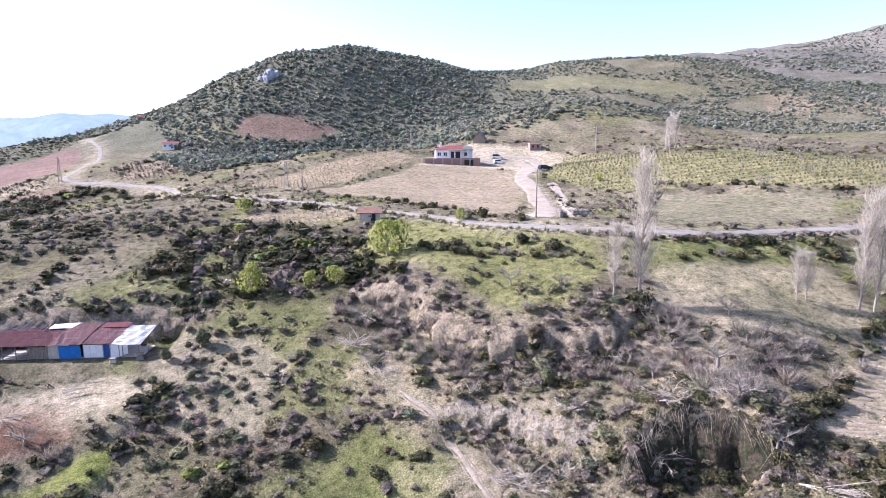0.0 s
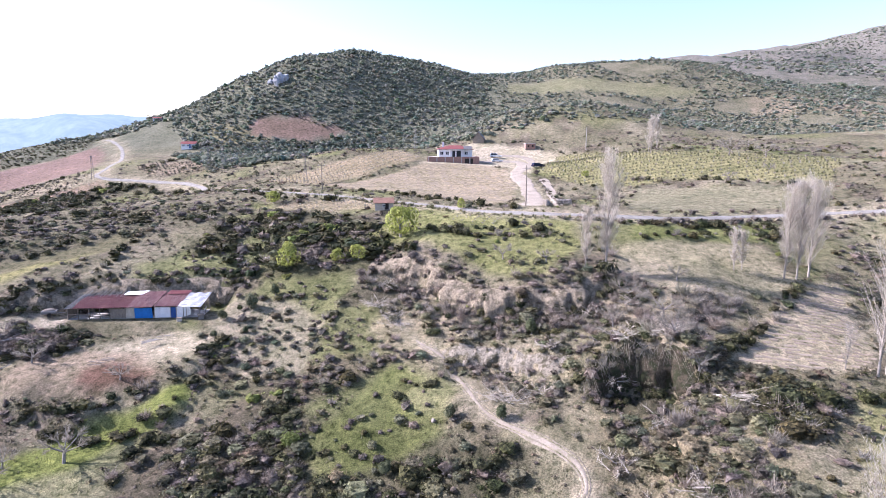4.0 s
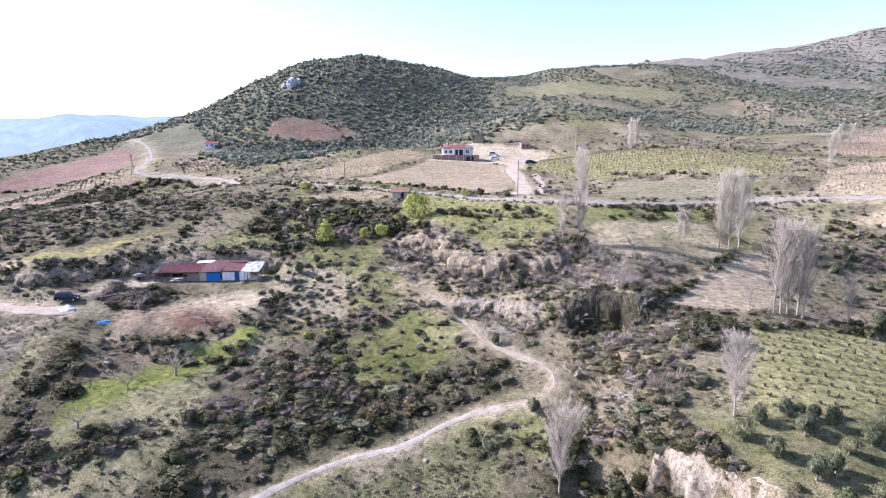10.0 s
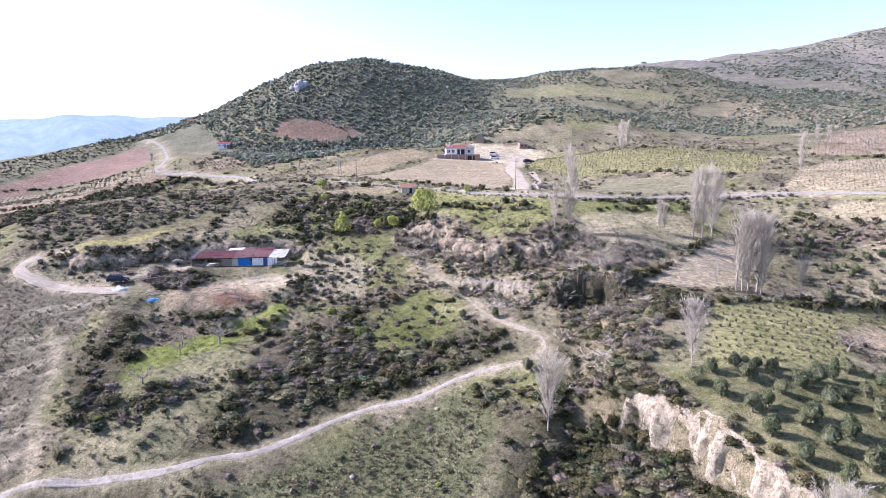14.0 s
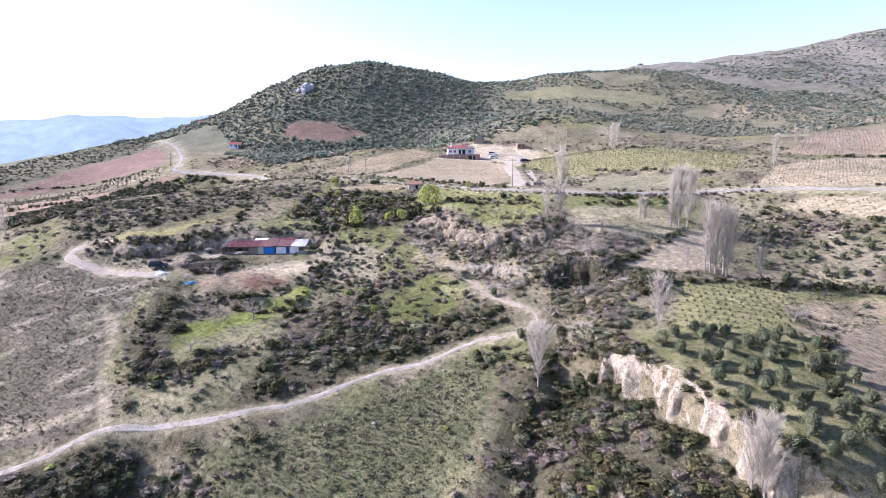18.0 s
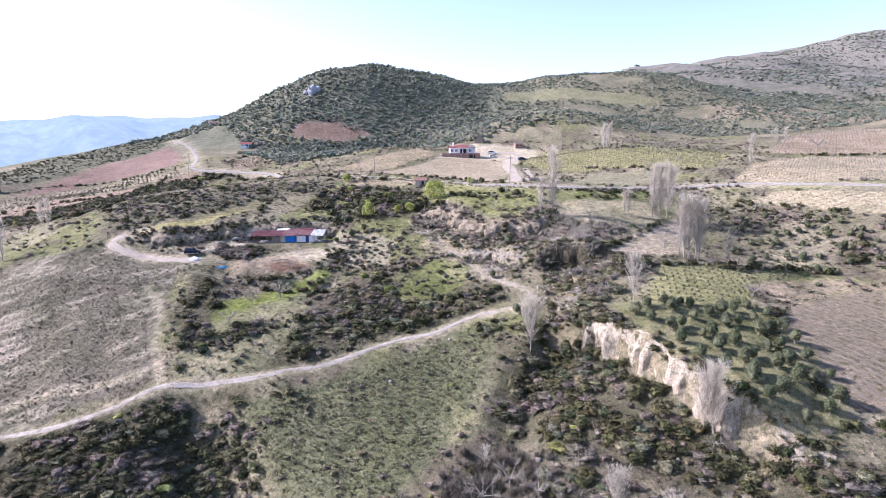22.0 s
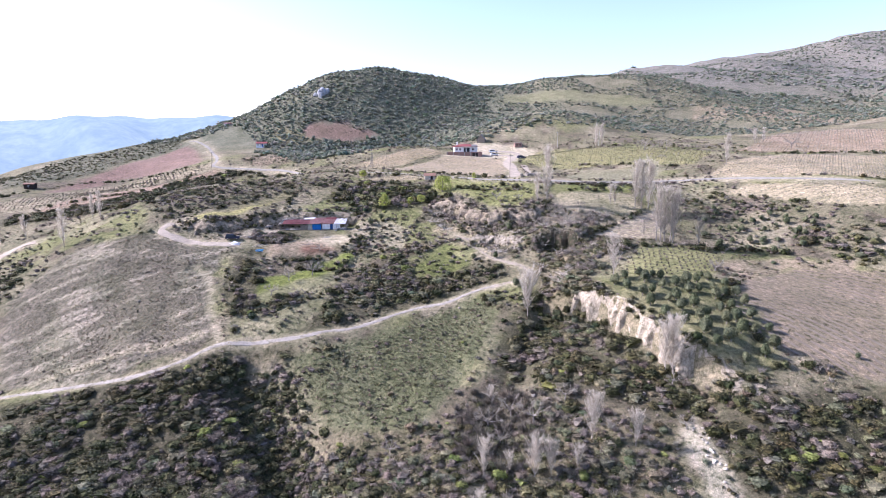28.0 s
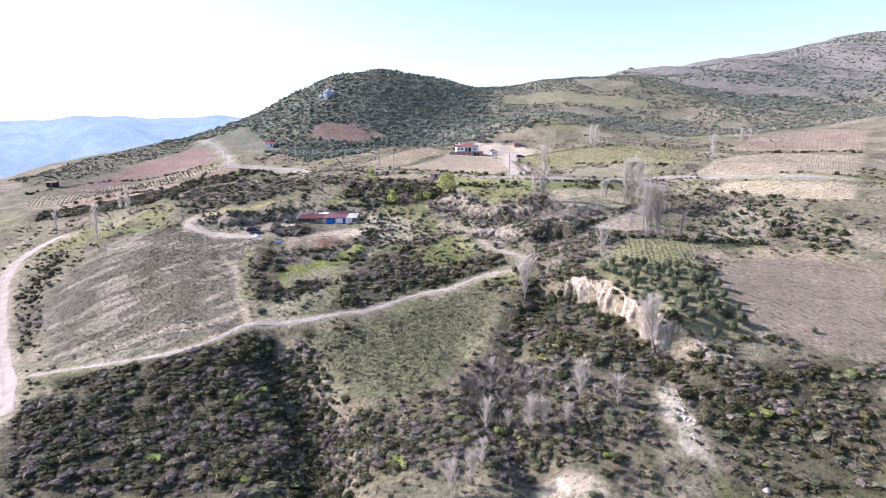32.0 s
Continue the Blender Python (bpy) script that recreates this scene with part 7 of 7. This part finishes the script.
def brick_shell(x, y):
    """An unfinished brick block with a flat slab."""
    top = new("brick_shell")
    top.matrix_world = pose(x, y, float(ground_z(x, y)), 0, 0, 6) @ Matrix.Scale(0.68, 4)
    w = box_part("wall", (-3.2, 3.2, -2.4, 2.4, -0.8, 2.8), BRICK, top)
    box_part("roof_slab", (-3.4, 3.4, -2.6, 2.6, 2.8, 3.0), CONCRETE, top)
    for a in (-1.8, 0.9):
        # dark plates on the closed wall, painting the shade of empty windows
        box_part("opening", (a, a + 1.0, -2.44, -2.38, 0.6, 1.9), DARK, w)
    for a in (-3.1, 2.9):
        box_part("column", (a, a + 0.2, -2.55, -2.41, -0.8, 2.8), CONCRETE, top)
    tagged(top, "unfinished brick building with flat concrete roof", "building")


brick_shell(36.3, 238.5)


def retaining(x, y, turn, n, label):
    """Broken rock stacked beside the drive."""
    g = np.random.default_rng(n)
    top = new("rock_wall")
    for k in range(n):
        bm = bmesh.new()
        r = g.uniform(0.22, 0.42)
        bmesh.ops.create_icosphere(bm, subdivisions=2, radius=r)
        ph = g.uniform(0, 6, 3)
        for v in bm.verts:
            v.co *= 1 + 0.22 * math.sin(v.co.x * 4 / r + ph[0]) * math.sin(v.co.y * 3 / r + ph[1]) + 0.1 * math.sin(v.co.z * 7 / r + ph[2])
            v.co += Vector(((k % (n // 2)) * 0.55 - n * 0.14, g.uniform(-0.02, 0.02) + (k // (n // 2)) * 0.2, 0.2 + (k // (n // 2)) * 0.42))
        part("stone", bm, STONE, top)
    tagged(place(top, x, y, turn), label, "wall")


retaining(21.5, 106.5, 75, 14, "stacked rough stones beside the earth drive")
retaining(25.0, 105.5, 5, 12, "low broken stone wall along the road")


def power_pole(x, y, h, label, mat=WOOD, turn=0.0):
    top = new("power_pole")
    place(top, x, y, turn)
    part("post", rod(bmesh.new(), (0, 0, -0.6), (0, 0, h), 0.15, 8, 0.09), mat, top)
    arm = box_part("crossarm", (-0.9, 0.9, -0.06, 0.06, h - 0.7, h - 0.58), STEEL, top)
    for a in (-0.8, 0.0, 0.8):
        part("insulator", rod(bmesh.new(), (a, 0, h - 0.58), (a, 0, h - 0.36), 0.05, 6), CONCRETE, arm)
    tagged(top, label, "power pole", "power line")


def lattice_tower(x, y, h):
    top = new("pylon")
    place(top, x, y, 20)
    b = 0.55
    for sx in (-1, 1):
        for sy in (-1, 1):
            part("leg", rod(bmesh.new(), (sx * b, sy * b, -0.5), (sx * 0.15, sy * 0.15, h), 0.05, 4), STEEL, top)
    for k in range(7):
        f0, f1 = k / 7, (k + 1) / 7
        w0, w1 = b + (0.15 - b) * f0, b + (0.15 - b) * f1
        for s in (-1, 1):
            part("brace", rod(bmesh.new(), (-w0 * s, -w0, h * f0), (w1 * s, -w1, h * f1), 0.03, 4), STEEL, top)
            part("brace", rod(bmesh.new(), (-w0, w0 * s, h * f0), (-w1, -w1 * s, h * f1), 0.03, 4), STEEL, top)
    part("crossarm", rod(bmesh.new(), (-1.1, 0, h - 0.4), (1.1, 0, h - 0.4), 0.06, 4), STEEL, top)
    tagged(top, "slim dark steel lattice pylon in the fields", "pylon", "power line")


power_pole(16.6, 104.9, 8.6, "slim wooden power pole at the road junction")
power_pole(58.0, 228.0, 9.0, "pale concrete power pole by the upper field", CONCRETE)
power_pole(76.0, 205.0, 8.0, "pale concrete power pole by the poplars", CONCRETE)
power_pole(-33.0, 139.0, 7.0, "wooden power pole beside the country road")
lattice_tower(-41.9, 158.5, 8.5)
lattice_tower(-90.0, 208.0, 10.0)
lattice_tower(-13.0, 246.0, 9.5)
lattice_tower(-137.2, 212.5, 9.0)


# ---- dead wood, rocks and the cliff face ----
def dead_branches(x, y, size, n, label, turn=0.0, name="dead_branches", lift=0.0):
    """A tangle of bleached uprooted branches."""
    g = np.random.default_rng(int(abs(x * 13 + y * 29)) + n)
    top = new(name)
    place(top, x, y, turn, lift)
    tv, tf, cv = [], [], []
    for k in range(n):
        a = g.uniform(0, 2 * math.pi)
        p = np.array([g.normal(0, 0.3), g.normal(0, 0.3), 0.1]) * size
        q = p + np.array([math.cos(a), math.sin(a), g.uniform(0.05, 0.7)]) * size * g.uniform(0.4, 0.9)
        limb(tv, tf, p, q, 0.042, 0.014, 4)
        for j in range(18):
            f = g.uniform(0.3, 1)
            d = (q - p) / np.linalg.norm(q - p) + g.normal(0, 0.5, 3)
            twig(cv, p + (q - p) * f, d / np.linalg.norm(d), size * g.uniform(0.2, 0.55), g.uniform(0.011, 0.022), g)
    tagged(part_from("branch_tangle", tv, np.array(tf), PALE_WOOD, top), kind="stuff")
    tagged(part_from("twig_tangle", cv, np.arange(len(cv)).reshape(-1, 3), PALE_TWIGS, top, "", (1, 1, 1)), kind="stuff")
    tagged(top, label, "dead wood", "dead wood")


for x, y, s, n in ((-10.3, 80.7, 2.4, 14), (-11.7, 75.7, 2.8, 18), (-7.7, 70.1, 2.6, 16), (-9.5, 73.0, 2.4, 14), (6.0, 52.9, 2.2, 14), (20.9, 53.0, 2.6, 16), (23.4, 29.7, 2.8, 18), (18.4, 40.1, 2.4, 16), (21.4, 30.2, 2.8, 16), (21.2, 34.2, 2.4, 14), (22.4, 26.0, 2.4, 12), (13.5, 58.5, 2.0, 12), (26.0, 60.0, 2.2, 12), (24.0, 44.0, 2.4, 14), (21.6, 67.7, 2.6, 18), (27.2, 67.2, 2.6, 16), (7.8, 52.4, 2.6, 18), (31.0, 57.3, 2.4, 12), (28.2, 55.6, 2.6, 16), (22.7, 56.2, 2.6, 16), (17.6, 28.3, 2.4, 14), (25.0, 33.6, 2.6, 14), (12.5, 53.0, 2.0, 10), (30.0, 62.5, 2.2, 12)):
    dead_branches(x, y, s, n, "tangle of bleached dead branches on the slope", x * 17)


def fallen_tree(x0, y0, x1, y1):
    top = new("fallen_tree")
    z0, z1 = float(ground_z(x0, y0)), float(ground_z(x1, y1))
    top.matrix_world = pose(x0, y0, z0)
    g = np.random.default_rng(5)
    tv, tf, cv = [], [], []
    a, b = np.array([0, 0, 0.7]), np.array([x1 - x0, y1 - y0, z1 - z0 + 1.6])
    limb(tv, tf, a, a + (b - a) * 0.55, 0.2, 0.14, 7)
    ends = []
    for k in range(26):
        p = a + (b - a) * g.uniform(0.35, 0.58)
        d = (b - a) * 0.5 + g.normal(0, 1.0, 3) * (1, 1, 0.6)
        q = p + d * g.uniform(0.5, 0.95)
        q[2] = max(q[2], p[2] * 0.3)
        limb(tv, tf, p, q, 0.035, 0.012, 4)
        ends.append((p, q))
    for k in range(600):
        p, q = ends[g.integers(26)]
        d = (q - p) / np.linalg.norm(q - p) + g.normal(0, 0.25, 3)
        twig(cv, p + (q - p) * g.uniform(0.3, 1), d / np.linalg.norm(d), g.uniform(0.5, 1.5), 0.016, g)
    part_from("trunk", tv, np.array(tf), PALE_WOOD, top)
    tagged(part_from("twig_tangle", cv, np.arange(len(cv)).reshape(-1, 3), PALE_TWIGS, top, "", (1, 1, 1)), kind="stuff")
    tagged(top, "bleached fallen tree with fanned bare branches", "tree")


fallen_tree(28.8, 50.6, 35.5, 43.5)


def hanging_roots(line):
    """Pale dead roots and stems hanging down a broken bank."""
    top = new("hanging_roots")
    p = smooth_line(line, 0.35)
    z = float(ground_z(*p[len(p) // 2]))
    top.matrix_world = pose(*p[len(p) // 2], z)
    g = np.random.default_rng(8)
    cv = []
    for k in range(240):
        x, y = p[g.integers(len(p))] + g.normal(0, 0.35, 2)
        a = np.array([x, y - 0.5, float(ground_z(x, y + 1.4)) + 0.3]) - (*p[len(p) // 2], z)
        d = np.array([g.normal(0, 0.5), -g.uniform(0.1, 0.8), -1.0])
        twig(cv, a, d / np.linalg.norm(d), g.uniform(0.8, 4.0), g.uniform(0.01, 0.03), g)
    tagged(part_from("root_tangle", cv, np.arange(len(cv)).reshape(-1, 3), TWIGS, top, "", (1, 1, 1)), kind="stuff")
    tagged(top, "pale dead roots hanging down the hollow's wall", "dead wood")


hanging_roots(HOLLOW_WALL)


def rock(x, y, r, mat, label, seed, flat=0.75, sink=0.3):
    g = np.random.default_rng(seed)
    bm = bmesh.new()
    bmesh.ops.create_icosphere(bm, subdivisions=3, radius=1.0)
    cuts = [(Vector(g.normal(0, 1, 3)).normalized(), g.uniform(0.62, 0.9)) for _ in range(9)]
    for v in bm.verts:
        for n, d in cuts:
            k = v.co.dot(n)
            if k > d:
                v.co -= n * (k - d) * 0.9
        v.co *= 1 + 0.05 * math.sin(v.co.x * 7 + seed) * math.sin(v.co.y * 6)
        v.co = Vector((v.co.x * r, v.co.y * r * 0.85, v.co.z * r * flat))
    me = bpy.data.meshes.new("boulder")
    bm.to_mesh(me)
    bm.free()
    me.materials.append(mat)
    place(tagged(new("boulder", me), label, "rock"), x, y, seed * 40, r * flat * (1 - 2 * sink))


for k, (x, y, r) in enumerate(((17.6, -0.9, 1.1), (15.5, 17.2, 0.8), (9.4, -7.3, 0.8), (-16.6, 15.3, 0.6), (-55.1, 6.6, 0.8), (30.5, -11.3, 0.7), (45.9, -42.9, 1.0), (-4.7, 27.9, 0.5), (5.5, 29.8, 0.5), (13.8, 8.0, 0.7), (20.5, 8.5, 0.7), (-2.0, 51.0, 0.5), (-80.0, 14.0, 0.5), (-92.0, 36.0, 0.6), (-60.0, 50.5, 0.7), (26.0, -6.0, 0.6), (78.5, -21.0, 0.6), (33.0, 46.0, 0.9), (29.5, 49.0, 0.8))):
    rock(x, y, r * 0.8, STONE, "pale rounded boulder on the scrubby slope", k + 1, 0.75, 0.38)
CHALK_STONE = plain("chalk_stone", (0.46, 0.42, 0.35), 0.95, 1.2, 0.25)
for k in range(16):
    x, y = np.array((36.5, -20.5)) + (np.array((38.0, -31.0)) - (36.5, -20.5)) * (k / 15) + rng.normal(0, 0.9, 2)
    rock(float(x), float(y), float(rng.uniform(0.25, 0.5)), CHALK_STONE, "white chalk lump on the eroded slope", k + 90, 0.6, 0.42)
for k, (x, y, r) in enumerate(((-105.5, 375.0, 3.6), (-108.5, 374.0, 2.8), (-103.0, 377.0, 2.6), (-106.5, 370.0, 2.4), (-111.5, 372.5, 1.8))):
    rock(x, y, r, GREY_ROCK, "grey rock outcrop high on the hillside", k + 60, 1.3, 0.35)


def face_material(name, dark, light, grass, bare=0.56):
    """A raw earth or chalk face: bedding, vertical wash marks, cracks and tufts."""
    m, nodes, links, b = material(name, 0.95)
    b.inputs["Specular IOR Level"].default_value = 0.05
    geo = nodes.new("ShaderNodeNewGeometry").outputs["Position"]
    squeeze = nodes.new("ShaderNodeMapping")
    squeeze.inputs["Scale"].default_value = (1.6, 1.6, 0.35)
    links.new(geo, squeeze.inputs["Vector"])
    n1, n2, n3 = noise_node(nodes, links, 1.1, 7, squeeze.outputs[0], 0.75), noise_node(nodes, links, 3.5, 6, geo, 0.75), noise_node(nodes, links, 0.7, 6, geo, 0.75)
    r1 = ramp_node(nodes, links, n1.outputs[0], [(0.34, dark), (0.6, light)])
    r2 = ramp_node(nodes, links, n2.outputs[0], [(0.34, (0.45, 0.44, 0.42)), (0.5, (1.0, 1.0, 1.0)), (0.7, (1.25, 1.25, 1.25))])
    c = mix_node(nodes, links, "MULTIPLY", 1.0, r1.outputs[0], r2.outputs[0])
    g = ramp_node(nodes, links, n3.outputs[0], [(bare, (0, 0, 0)), (bare + 0.08, (1, 1, 1))])
    c = mix_node(nodes, links, "MIX", g.outputs[0], c, grass)
    links.new(c, b.inputs["Base Color"])
    bump_node(nodes, links, b, n2.outputs[0], 1.0, 0.5)
    return m


def cliff_face(line, name, label, mat, lo, hi, seed, proud=0.6, gap=0.3, rows=22, cut=0.0):
    """Crumbling face hung on a step of the ground; the low side is on the line's left. cut: how often it sinks into the slope."""
    pts = smooth_line(line, gap)
    way = np.gradient(pts, axis=0)
    way /= np.linalg.norm(way, axis=1)[:, None] + 1e-9
    side = np.stack([-way[:, 1], way[:, 0]], 1)
    n = len(pts)
    run = np.arange(n) * gap
    ends = np.clip(np.minimum(np.linspace(0, 1, n), np.linspace(1, 0, n)) * 7, 0, 1)
    wave = np.array([noise.noise(Vector((r * 0.16, seed, 0))) for r in run])
    rib = np.array([noise.noise(Vector((r * 0.42, seed + 3, 5))) for r in run])
    cleft = np.array([max(0.0, 0.16 - abs(noise.noise(Vector((r * 0.24, seed + 8, 2))))) for r in run])
    out_by = (proud * (0.55 + 1.9 * wave + 1.3 * rib - 7.0 * cleft - cut)) * ends - 0.5 * (1 - ends)
    foot, brow = pts + side * lo, pts - side * (hi + proud * (0.9 * rib + 4.0 * cleft))[:, None]
    zf, zb = ground_z(foot[:, 0], foot[:, 1]) - 0.4, ground_z(brow[:, 0], brow[:, 1]) + 0.05
    verts = []
    for j in range(rows + 1):
        v = j / rows
        base = brow + (foot - brow) * (1 - v ** 2.4)
        z = zf + (zb - zf) * v
        d = np.empty(n)
        for k in range(n):
            p = Vector((base[k, 0], base[k, 1], z[k] * 0.45))
            d[k] = 0.75 * noise.noise(p * 0.55) + 0.5 * abs(noise.noise(p * 1.3 + Vector((7, 1, seed)))) + 0.3 * noise.noise(p * 2.9) - 0.2
        bell = math.sin(math.pi * min(1, 0.15 + v * 0.9))
        xy = base + side * ((out_by + d * 0.9) * bell)[:, None]
        verts.append(np.concatenate([xy, z[:, None] + 0.12 * d[:, None] * bell], 1))
    verts = np.array(verts)
    i = (np.arange(rows)[:, None] * n + np.arange(n - 1)).ravel()
    me = bpy.data.meshes.new(name)
    mesh_from(me, verts.reshape(-1, 3), np.stack([i, i + 1, i + n + 1, i + n], 1))
    me.materials.append(mat)
    tagged(new(name, me), label, kind="structure")


CHALK_FACE = face_material("chalk_face", (0.27, 0.225, 0.16), (0.51, 0.445, 0.34), (0.17, 0.15, 0.095), 0.54)
EARTH_FACE = face_material("earth_face", (0.19, 0.158, 0.112), (0.4, 0.335, 0.24), (0.14, 0.122, 0.082), 0.5)
PALE_FACE = face_material("pale_earth_face", (0.2, 0.175, 0.13), (0.42, 0.37, 0.29), (0.14, 0.125, 0.08), 0.5)
# the hollow wall's shade is put into this near-black earth colour
DARK_FACE = face_material("shaded_rooty_face", (0.045, 0.04, 0.028), (0.12, 0.1, 0.07), (0.05, 0.056, 0.03), 0.48)
cliff_face([*WHITE_CLIFF[:-2], (23.0, 20.0)], "cliff", "crumbling white chalk cliff face", CHALK_FACE, 1.3, 0.9, 1.0, 1.0, 0.3, 22, 0.35)
cliff_face(UPPER_CLIFF, "bank", "eroded tan earth cliff below the meadow", EARTH_FACE, 1.9, 1.2, 2.0, 0.5, 0.35, 18, 0.5)
cliff_face(MID_CLIFF, "bank", "small crumbling pale bank below a footpath", PALE_FACE, 1.0, 0.7, 6.0, 0.4, 0.3, 14, 0.2)
cliff_face(HOLLOW_WALL, "bank", "steep earth wall of the hollow with its shade painted in", DARK_FACE, 1.3, 0.8, 3.0, 0.5, 0.3, 18, 0.1)
cliff_face(BARN_BANK, "bank", "bare cut bank behind the barn", EARTH_FACE, 1.8, 1.2, 4.0, 0.2, 0.4, 16, 0.3)
